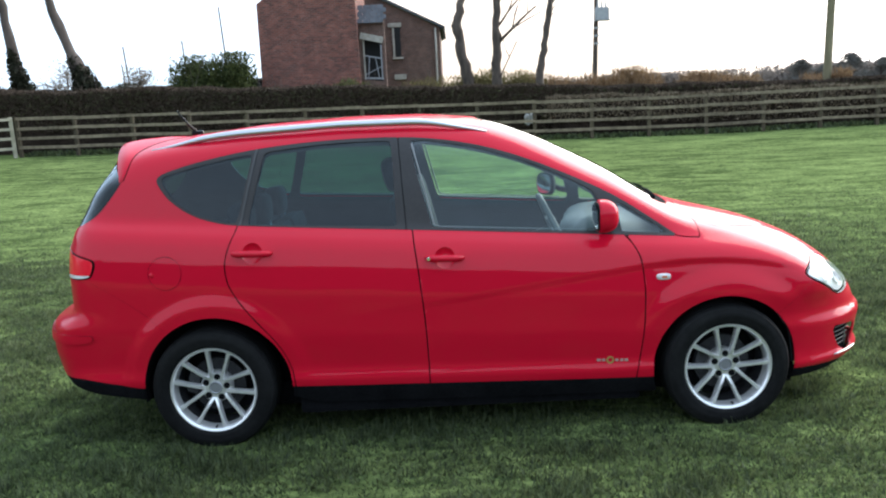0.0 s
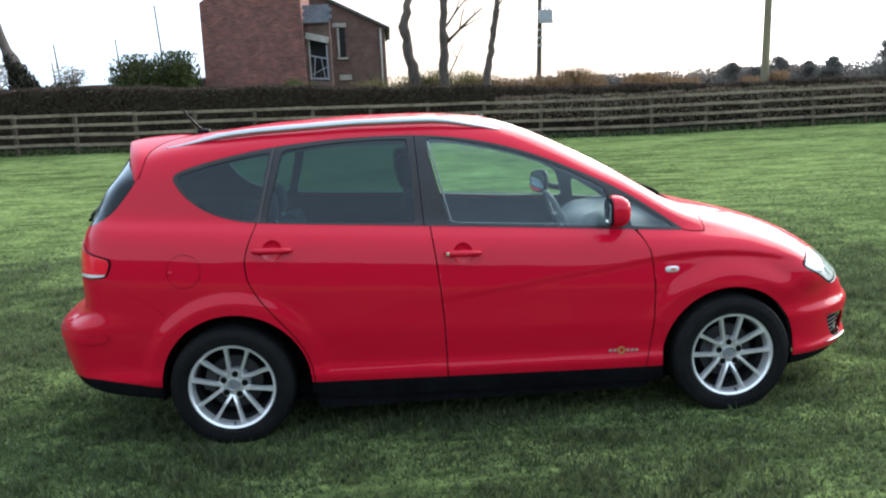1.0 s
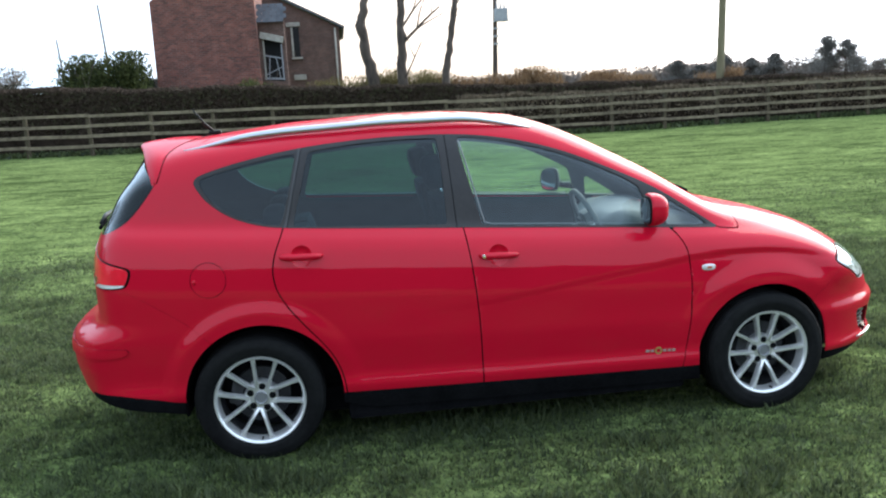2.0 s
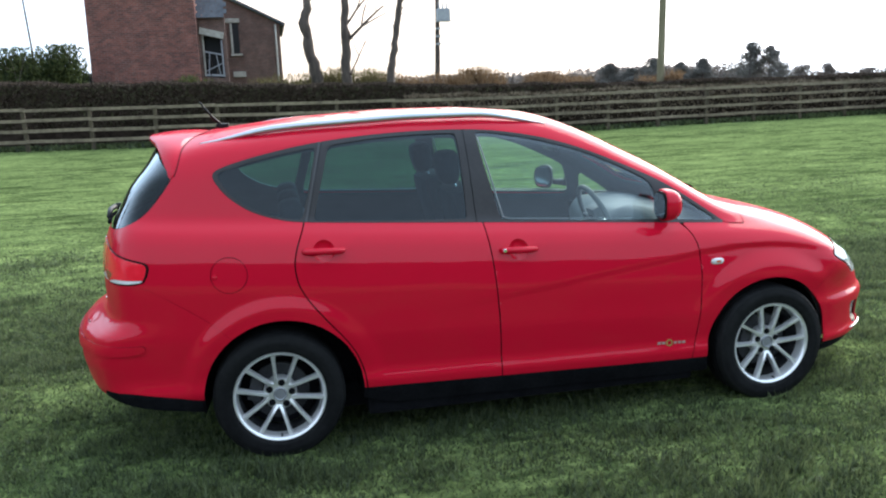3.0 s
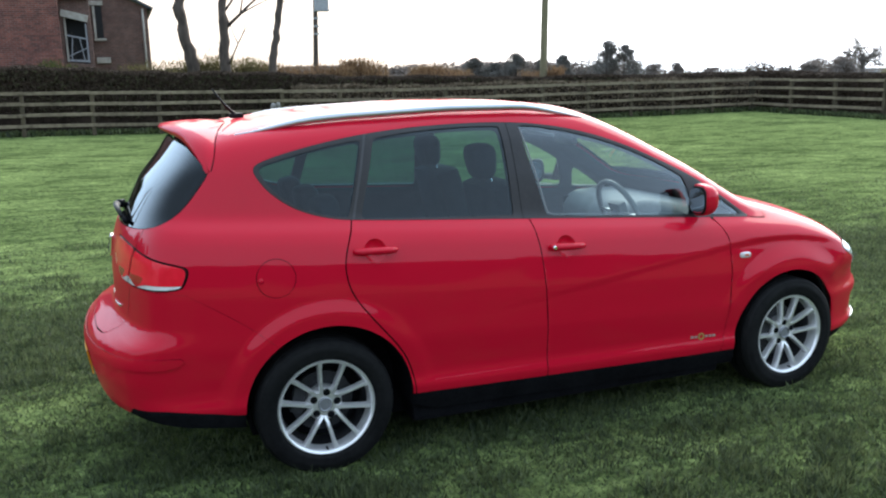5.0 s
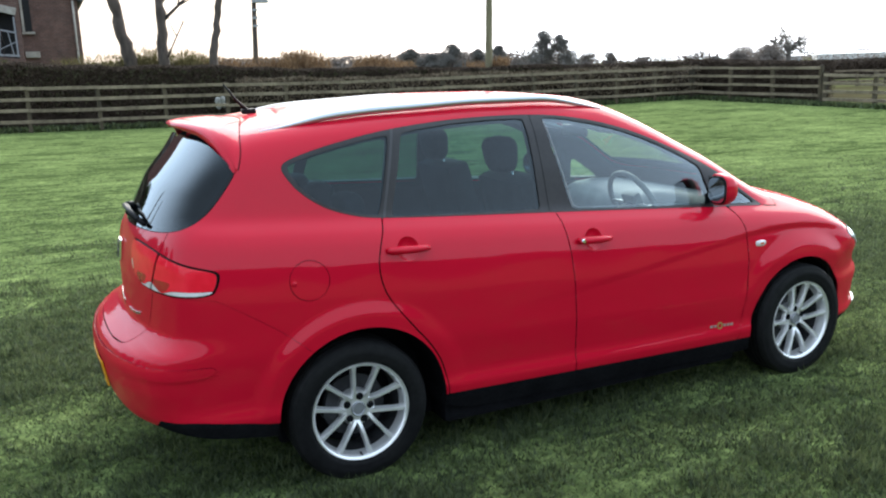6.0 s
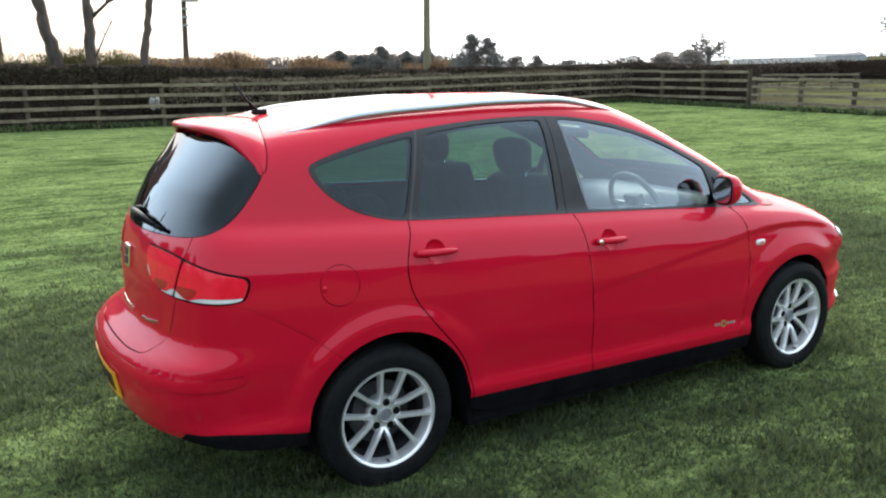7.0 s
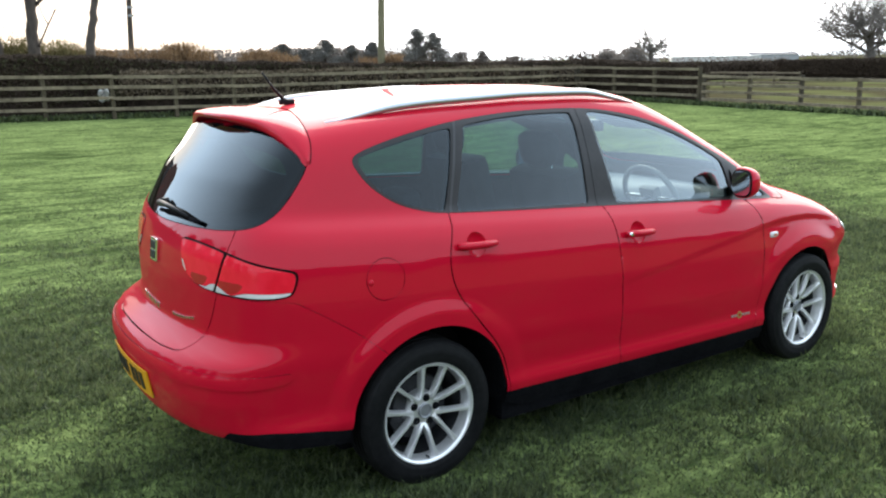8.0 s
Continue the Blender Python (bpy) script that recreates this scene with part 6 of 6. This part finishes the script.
def lopped_tree(label, path, radii, limbs, seed):
    rnd = random.Random(seed)
    t = thing("tree", label, "tree", group="lopped trees by the house")
    Pile().add(*knobbly_trunk(path, radii, rnd)).link("trunk", bark, t, "rough bare trunk", True)
    if limbs:
        crown_pile = Pile()
        for p, d, r, ln, depth in limbs:
            grow(crown_pile, rnd, p, d, r, ln, depth, 0.45, 0.5, 5, 3, 0.008)
        crown_pile.link("crown", bark, t, "bare winter branches", True)
    return t


lopped_tree("lopped knobbly tree trunk leaning beside the house", [(0.70, 29.0, 0.3), (0.62, 29.0, 2.45), (0.40, 29.0, 3.5), (0.26, 29.0, 4.5), (0.52, 29.0, 5.55), (0.56, 29.0, 6.5)], [0.29, 0.23, 0.19, 0.20, 0.14, 0.10], [], 21)
lopped_tree("forked bare tree with long side branches", [(1.76, 28.5, 0.3), (1.76, 28.5, 2.6), (1.74, 28.5, 3.95), (1.80, 28.5, 5.2), (1.86, 28.5, 6.6)], [0.25, 0.20, 0.17, 0.145, 0.11],
            [((1.80, 28.5, 3.7), (0.7, 0, 0.9), 0.068, 2.0, 1), ((1.80, 28.5, 4.3), (0.55, 0.1, 0.8), 0.05, 1.8, 1), ((1.78, 28.5, 4.9), (0.5, -0.1, 0.9), 0.045, 1.4, 1), ((1.86, 28.3, 2.45), (0.45, 0, 0.9), 0.045, 1.35, 1), ((1.72, 28.5, 2.5), (-0.4, 0, 0.9), 0.028, 0.6, 1)], 22)
lopped_tree("slender bare tree leaning to one side", [(3.10, 27.0, 0.3), (3.21, 27.0, 2.3), (3.41, 27.0, 3.3), (3.53, 27.0, 4.1), (3.72, 27.0, 5.2), (3.86, 27.0, 6.1)], [0.195, 0.15, 0.135, 0.125, 0.10, 0.06],
            [((3.72, 27, 4.9), (0.6, 0, 0.8), 0.035, 1.0, 1), ((3.55, 27, 4.25), (0.5, 0, 0.9), 0.027, 0.7, 1)], 23)


def ivy_tree(label, path, radii, clump, seed):
    rnd = random.Random(seed)
    g = np.random.default_rng(seed)
    t = thing("tree", label, "tree", group="leaning ivy-clad trees")
    Pile().add(*knobbly_trunk(path, radii, rnd)).link("trunk", bark, t, "leaning bare trunk", True)
    c = []
    low, high, wide, thin, leaves = clump
    zs = [p[2] for p in path]
    for q in np.linspace(0, 1, 14):
        z = low + (high - low) * q
        x = np.interp(z, zs, [p[0] for p in path]) + g.normal(0, 0.10) * (1 - q)
        r = wide + (thin - wide) * q ** 0.6
        k = int(leaves * (r / wide) ** 1.5)
        d = g.normal(size=(k, 3))
        d /= np.linalg.norm(d, axis=1)[:, None]
        c.append(np.array([x, path[0][1] - 0.1, z]) + d * r * g.uniform(0.3, 1.0, (k, 1)))
    v, f = leaf_cloud(g, np.concatenate(c), 0.105, 0.0)
    fast_mesh("ivy", v, f, ivy_leaf, t, "dark ivy leaves")


ivy_tree("leaning trunk wrapped in dark ivy", [(-12.4, 25.6, 0.4), (-12.95, 25.6, 2.7), (-13.45, 25.6, 4.0), (-14.0, 25.6, 5.9), (-14.35, 25.6, 7.2)], [0.32, 0.30, 0.19, 0.14, 0.11],
         (1.5, 3.7, 1.25, 0.22, 2200), 31)
ivy_tree("upright trunk wrapped in dark ivy", [(-15.2, 25.6, 0.4), (-15.3, 25.6, 2.6), (-15.5, 25.6, 4.2), (-15.75, 25.6, 6.2), (-15.9, 25.6, 7.2)], [0.26, 0.24, 0.18, 0.13, 0.1],
         (1.5, 4.1, 0.95, 0.18, 1500), 32)


def bush(at, size, label, leaves, m_leaf, seed, leaf=0.12, clumps=14, bark_m=bark, lean=0.6, wide=0.4):
    g = np.random.default_rng(seed)
    rnd = random.Random(seed)
    b = thing("bush", label, "bush", group="shrubs behind the hedge")
    stems = Pile()
    for k in range(6):
        grow(stems, rnd, (at[0] + rnd.uniform(-0.3, 0.3) * size[0], at[1] + rnd.uniform(-0.2, 0.2) * size[1], at[2]), (rnd.gauss(0, 0.4), rnd.gauss(0, 0.3), 1), 0.03, size[2] * 0.8, 2, 0.5, 0.4, 3, 3, 0.005)
    stems.link("stem_growth", bark_m, b, "thin bare stems")
    c = []
    for k in range(clumps):
        cc = np.array([at[0] + g.uniform(-0.5, 0.5) * size[0], at[1] + g.uniform(-0.5, 0.5) * size[1], at[2] + size[2] * g.uniform(0.3, 0.9)])
        d = np.clip(g.normal(size=(leaves // clumps, 3)), -1.7, 1.7) * np.array([size[0] * 0.12, size[1] * 0.14, size[2] * 0.13])
        c.append(cc + d)
    v, f = leaf_cloud(g, np.concatenate(c), leaf, lean, wide)
    fast_mesh("foliage", v, f, m_leaf, b)
    return b


bush((-10.0, 30.0, 0.5), (3.0, 2.0, 3.15), "broad dark green evergreen bush by the house", 34000, evergreen_leaf, 41, 0.13, 40, lean=1.2, wide=0.2)
for k, (x, y, w, h, m_leaf, lab) in enumerate(((0.0, 29.5, 3.0, 2.3, weed_blade, "tall olive weeds by the bare trees"), (2.4, 29.8, 3.0, 2.2, weed_blade, "tall olive weeds by the bare trees"), (4.6, 30.0, 2.6, 2.25, scrub_twig, "brown leafless scrub behind the hedge"),
                                              (7.1, 30.0, 2.4, 2.45, scrub_twig, "brown leafless scrub behind the hedge"), (9.1, 26.0, 1.8, 2.0, scrub_twig, "rounded brown shrub above the hedge"), (-4.0, 31.0, 1.4, 2.2, bush_leaf, "pale weeds against the brick wall"),
                                              (12.1, 23.3, 1.1, 1.75, scrub_twig, "brown shrub at the foot of the pole"), (-10.9, 27.5, 1.8, 2.0, scrub_twig, "brown leafless scrub behind the hedge"), (11.5, 33.0, 3.0, 1.9, scrub_twig, "brown leafless scrub behind the hedge"), (-14.0, 24.6, 2.6, 1.9, ivy_leaf, "dark ivy-grown scrub at the hedge corner"), (-11.5, 24.6, 1.8, 2.3, ivy_leaf, "dark ivy-grown scrub at the hedge corner"), (-6.5, 29.0, 2.4, 2.1, bush_leaf, "pale weeds against the brick wall"))):
    bush((x, y, 0.4), (w, 1.4, h * (0.82 if m_leaf is scrub_twig else 0.93)), lab, 15000, m_leaf, 50 + k, 0.075 if m_leaf is ivy_leaf else 0.17, 24, lean=0.6 if m_leaf is ivy_leaf else 2.2, wide=0.3 if m_leaf is ivy_leaf else 0.07)

# ---- poles ----
def pole(path, radii, label, m_pole, group):
    t = thing("utility_pole", label, "pole", group=group)
    Pile().add(*tube_data(path, radii, 14)).link("pole_shaft", m_pole, t, "round wooden shaft", True)
    return t


pole([(11.90, 22.8, 0.1), (11.96, 22.8, 2.0), (12.12, 22.9, 5.6), (12.2, 23.0, 7.6)], [0.135, 0.13, 0.115, 0.105], "tall plain wooden pole behind the hedge", pole_wood, "poles")
tp = pole([(6.60, 35.6, 0.2), (6.68, 35.6, 2.6), (6.78, 35.6, 5.0), (6.85, 35.6, 7.2)], [0.13, 0.12, 0.105, 0.10], "wooden pole carrying a grey transformer", bark, "poles")
can = bmesh.new()
add_block(can, (7.02, 35.4, 5.22), (0.62, 0.45, 0.55), 0.06)
add_block(can, (7.02, 35.4, 4.93), (0.70, 0.50, 0.05), 0.01)
box = part("transformer", can, grey_metal, tp, "grey transformer can")
for dx in (-0.18, 0.0, 0.18):
    Pile().add(*tube_data([(7.02 + dx, 35.4, 5.5), (7.02 + dx, 35.4, 5.66), (7.02 + dx, 35.4, 5.85)], [0.05, 0.035, 0.02], 8)).link("insulator", grey_metal, box)
for zz in (3.9, 4.25, 4.6):
    part("bracket", block((6.76, 35.45, zz), (0.24, 0.10, 0.09), 0.01), grey_metal, tp)
for x, y, z, r in ((-34.6, 86.8, 9.0, 0.11), (-31.6, 97.5, 10.2, 0.11), (-21.6, 77.5, 11.4, 0.10), (-40.0, 100.0, 8.0, 0.11)):
    pole([(x, y, 0), (x + 0.1, y, z * 0.6), (x - 0.15, y, z)], [r, r * 0.9, r * 0.75], "thin far wooden pole", bark, "far poles")

# ---- far trees ----
def far_tree(at, w, h, label, m_leaf, seed, leaves=5600, leaf=0.17, shape=1.0, trunk=0.2):
    g = np.random.default_rng(seed)
    rnd = random.Random(seed)
    t = thing("tree", label, "tree", group="far trees")
    stem = Pile()
    stem.add(*tube_data([at, (at[0] + rnd.gauss(0, 0.1), at[1], at[2] + h * 0.5), (at[0], at[1], at[2] + h * 0.85)], [trunk, trunk * 0.7, trunk * 0.3], 6))
    for k in range(5):
        grow(stem, rnd, (at[0], at[1], at[2] + h * rnd.uniform(0.2, 0.6)), (rnd.gauss(0, 1), rnd.gauss(0, 1), 0.8), trunk * 0.4, h * 0.4, 1, 0.5, 0.4, 3, 3, 0.02)
    stem.link("trunk", bark, t)
    c = []
    cone = m_leaf is conifer
    for k in range(22):
        q = (k + g.random()) / 22
        r = w * (0.58 * (1 - q) ** 0.6 if cone else 0.5 * math.sin(math.pi * min(1, 0.22 + 0.72 * q)) ** shape) * g.uniform(0.35, 0.85)
        an = g.uniform(0, 6.28)
        cc = np.array([at[0] + math.cos(an) * r, at[1] + math.sin(an) * r, at[2] + h * (0.10 + 0.80 * q)])
        d = g.normal(size=(leaves // 22, 3))
        d *= (g.random((leaves // 22, 1)) ** 0.4 / np.linalg.norm(d, axis=1)[:, None])
        c.append(cc + d * np.array([w * 0.23, w * 0.23, h * 0.15]) * g.uniform(0.7, 1.1) * (1.3 - 0.7 * q if cone else 1))
    v, f = leaf_cloud(g, np.concatenate(c), leaf, 0.3)
    fast_mesh("crown", v, f, m_leaf, t)
    return t


DARK, TWIG = ("dark evergreen tree far across the fields, paled by haze in its colour", conifer), ("hazy leafless tree far across the fields", far_leaf)
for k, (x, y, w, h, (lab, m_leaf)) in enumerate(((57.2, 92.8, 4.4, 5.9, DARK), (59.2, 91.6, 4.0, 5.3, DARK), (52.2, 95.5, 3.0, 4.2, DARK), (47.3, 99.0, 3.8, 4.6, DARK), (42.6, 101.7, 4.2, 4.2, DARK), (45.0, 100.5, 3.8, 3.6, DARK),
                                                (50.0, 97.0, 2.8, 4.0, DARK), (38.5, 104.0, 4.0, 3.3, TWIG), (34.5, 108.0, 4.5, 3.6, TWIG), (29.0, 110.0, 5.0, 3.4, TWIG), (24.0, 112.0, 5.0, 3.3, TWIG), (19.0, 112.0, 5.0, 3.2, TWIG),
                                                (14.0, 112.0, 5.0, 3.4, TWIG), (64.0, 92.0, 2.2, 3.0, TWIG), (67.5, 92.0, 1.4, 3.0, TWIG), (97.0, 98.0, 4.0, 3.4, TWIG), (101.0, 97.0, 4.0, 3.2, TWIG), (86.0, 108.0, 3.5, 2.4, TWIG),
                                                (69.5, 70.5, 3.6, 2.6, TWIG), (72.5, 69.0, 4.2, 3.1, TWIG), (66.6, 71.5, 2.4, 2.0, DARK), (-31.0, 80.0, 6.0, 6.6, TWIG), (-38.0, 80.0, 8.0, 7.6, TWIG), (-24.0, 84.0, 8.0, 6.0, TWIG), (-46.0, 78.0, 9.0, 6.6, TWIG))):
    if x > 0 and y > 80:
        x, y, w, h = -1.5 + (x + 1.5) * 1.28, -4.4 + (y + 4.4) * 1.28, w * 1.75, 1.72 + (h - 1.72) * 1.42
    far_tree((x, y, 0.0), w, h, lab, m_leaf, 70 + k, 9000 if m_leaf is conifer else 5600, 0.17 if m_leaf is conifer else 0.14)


def oak(at, h, w, label, seed, ivy=0, depth=4):
    rnd = random.Random(seed)
    t = thing("tree", label, "tree", group="bare field oaks")
    trunk = Pile().add(*knobbly_trunk([at, (at[0] + 0.05 * h, at[1], at[2] + h * 0.22), (at[0], at[1], at[2] + h * 0.42)], [h * 0.055, h * 0.042, h * 0.034], rnd))
    trunk.link("trunk", far_bark_hazed, t, "stout bare trunk", True)
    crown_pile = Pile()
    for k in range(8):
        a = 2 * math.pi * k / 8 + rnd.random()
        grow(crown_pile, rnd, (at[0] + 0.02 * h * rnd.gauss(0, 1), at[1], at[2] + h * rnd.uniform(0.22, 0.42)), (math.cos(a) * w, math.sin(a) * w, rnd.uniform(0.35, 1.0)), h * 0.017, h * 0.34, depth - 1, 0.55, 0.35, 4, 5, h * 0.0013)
    crown_pile.link("crown", far_bark_hazed, t, "fine bare twigs")
    if ivy:
        g = np.random.default_rng(seed)
        c = np.array(crown_pile.v)
        c = c[np.linalg.norm(c - np.array([at[0], at[1], at[2] + h * 0.45]), axis=1) < h * 0.36]
        c = c[g.integers(0, len(c), ivy)] + g.normal(0, 0.12, (ivy, 3))
        v, f = leaf_cloud(g, c, 0.17, 0.0)
        fast_mesh("ivy", v, f, conifer, t, "dark ivy")
    return t


oak((76.1, 70.0, 0.0), 6.3, 0.9, "gnarled ivy-clad oak in the far field", 91, 700, 4)
oak((56.6, 31.2, 0.0), 7.6, 1.5, "spreading bare oak in the next field", 92, 0, 5)

# ---- far farm and horizon ----
def far_shed(c, size, label, m_wall, m_roof, turn):
    s = thing("farm_building", label, "building", group="far farm buildings")
    m = Matrix.Rotation(turn, 4, "Z")
    part("wall", block(c, size, 0.0, m), m_wall, s)
    bm = bmesh.new()
    w, d, h = size
    pts = [(-w / 2, -d / 2 - 0.3, 0), (w / 2, -d / 2 - 0.3, 0), (w / 2, d / 2 + 0.3, 0), (-w / 2, d / 2 + 0.3, 0), (-w / 2, 0, h * 0.45), (w / 2, 0, h * 0.45)]
    vs = [bm.verts.new(Vector(c) + Vector((0, 0, h / 2)) + m @ Vector(q)) for q in pts]
    for f in ((0, 1, 5, 4), (2, 3, 4, 5), (0, 4, 3), (1, 2, 5), (0, 3, 2, 1)):
        bm.faces.new([vs[q] for q in f])
    part("roof", bm, m_roof, s)


far_shed((247, 199, 0.9), (30, 10, 1.8), "long pale glasshouse far across the fields", white_plastic, white_plastic, radians(-40))
far_shed((262, 186, 1.0), (16, 8, 2.0), "grey farm shed far across the fields", grey_metal, slate, radians(-40))
far_shed((225, 214, 0.8), (14, 8, 1.6), "pale farm shed far across the fields", grey_metal, white_plastic, radians(-40))

def far_wood(p0, p1, n, h, label, seed, leaf=0.0):
    g = np.random.default_rng(seed)
    q = g.random(n)
    c = np.column_stack([p0[0] + (p1[0] - p0[0]) * q, p0[1] + (p1[1] - p0[1]) * q])
    lump = 0.55 + 0.45 * np.abs(np.sin(q * 37 + np.sin(q * 91)))
    z = g.random(n) ** 0.8 * h * lump
    v, f = leaf_cloud(g, np.column_stack([c + g.normal(0, 1.5, (n, 2)), z]), leaf or h * 0.22, 0.4)
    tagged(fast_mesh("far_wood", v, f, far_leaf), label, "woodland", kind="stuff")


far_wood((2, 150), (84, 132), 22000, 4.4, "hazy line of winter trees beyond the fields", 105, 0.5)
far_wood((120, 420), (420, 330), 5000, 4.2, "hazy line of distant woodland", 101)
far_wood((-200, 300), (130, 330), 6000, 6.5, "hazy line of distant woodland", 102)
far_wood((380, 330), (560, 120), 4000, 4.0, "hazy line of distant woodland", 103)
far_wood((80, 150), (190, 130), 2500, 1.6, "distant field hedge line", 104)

# ---- tall trees past the field corner, mirrored in the tail glass ----
for k, (x, y, w, h) in enumerate(((-20.5, 24.0, 5.0, 6.4), (-23.5, 20.5, 5.0, 7.2), (-26.5, 17.0, 5.5, 6.2), (-28.5, 12.5, 5.0, 7.0), (-30.0, 8.0, 5.5, 6.0), (-31.0, 3.0, 5.0, 6.6))):
    far_tree((x, y, 0.0), w, h, "tall ivy-grown tree past the field corner", ivy_leaf, 170 + k, 4200, 0.34)

# ---- what stands behind the viewer, seen in the paint and the glass ----
back_house = thing("house", "plain two-storey brick house behind the lawn", "house")
Pile().add(*wall_prism([(-13.0, 0.0), (-3.0, 0.0), (-3.0, 5.0), (-8.0, 7.6), (-13.0, 5.0)], -44.0, -53.0)).link("wall", brick_dark, back_house)
part("roof", block((-5.4, -48.5, 6.45), (5.9, 9.6, 0.12), 0.0, Matrix.Rotation(math.atan2(2.6, 5.0), 4, "Y")), slate, back_house)
part("roof", block((-10.6, -48.5, 6.45), (5.9, 9.6, 0.12), 0.0, Matrix.Rotation(-math.atan2(2.6, 5.0), 4, "Y")), slate, back_house)
for wx in (-11.0, -5.0):
    for wz in (1.5, 3.9):
        part("window", block((wx, -43.98, wz), (1.2, 0.06, 1.2), 0.01), dark_room, back_house)
hedge(((-60.0, -20.0), (45.0, -19.0)), 2.0, (2.6, 2.3, 3.0, 2.5, 2.1, 2.8, 3.2, 2.4, 2.7, 2.2, 2.9, 2.5, 3.1, 2.3, 2.7, 2.1, 2.6, 3.0, 2.4, 2.8, 2.2, 2.6), "tall hedge closing the lawn behind", 30000, hedge_leaf, 16, size=0.22)
for k, (x, y, w, h) in enumerate(((3.5, -42.0, 8.0, 5.6), (13.0, -44.0, 9.0, 6.2), (24.0, -46.0, 9.0, 5.6), (-24.0, -45.0, 9.0, 6.0), (-36.0, -44.0, 9.0, 6.2), (38.0, -45.0, 9.0, 6.0), (-38.0, -24.5, 6.0, 5.0), (-28.0, -23.5, 5.0, 3.6), (-19.0, -24.5, 5.0, 4.6), (-11.0, -23.5, 4.0, 3.3), (-2.5, -24.5, 5.0, 4.3), (6.0, -23.5, 4.0, 3.1), (14.0, -24.5, 6.0, 4.8), (23.0, -23.5, 5.0, 3.8), (33.0, -24.5, 6.0, 5.0))):
    far_tree((x, y, 0.0), w, h, "winter tree on the lawn's far side", hedge_leaf, 140 + k, 2600, 0.4)
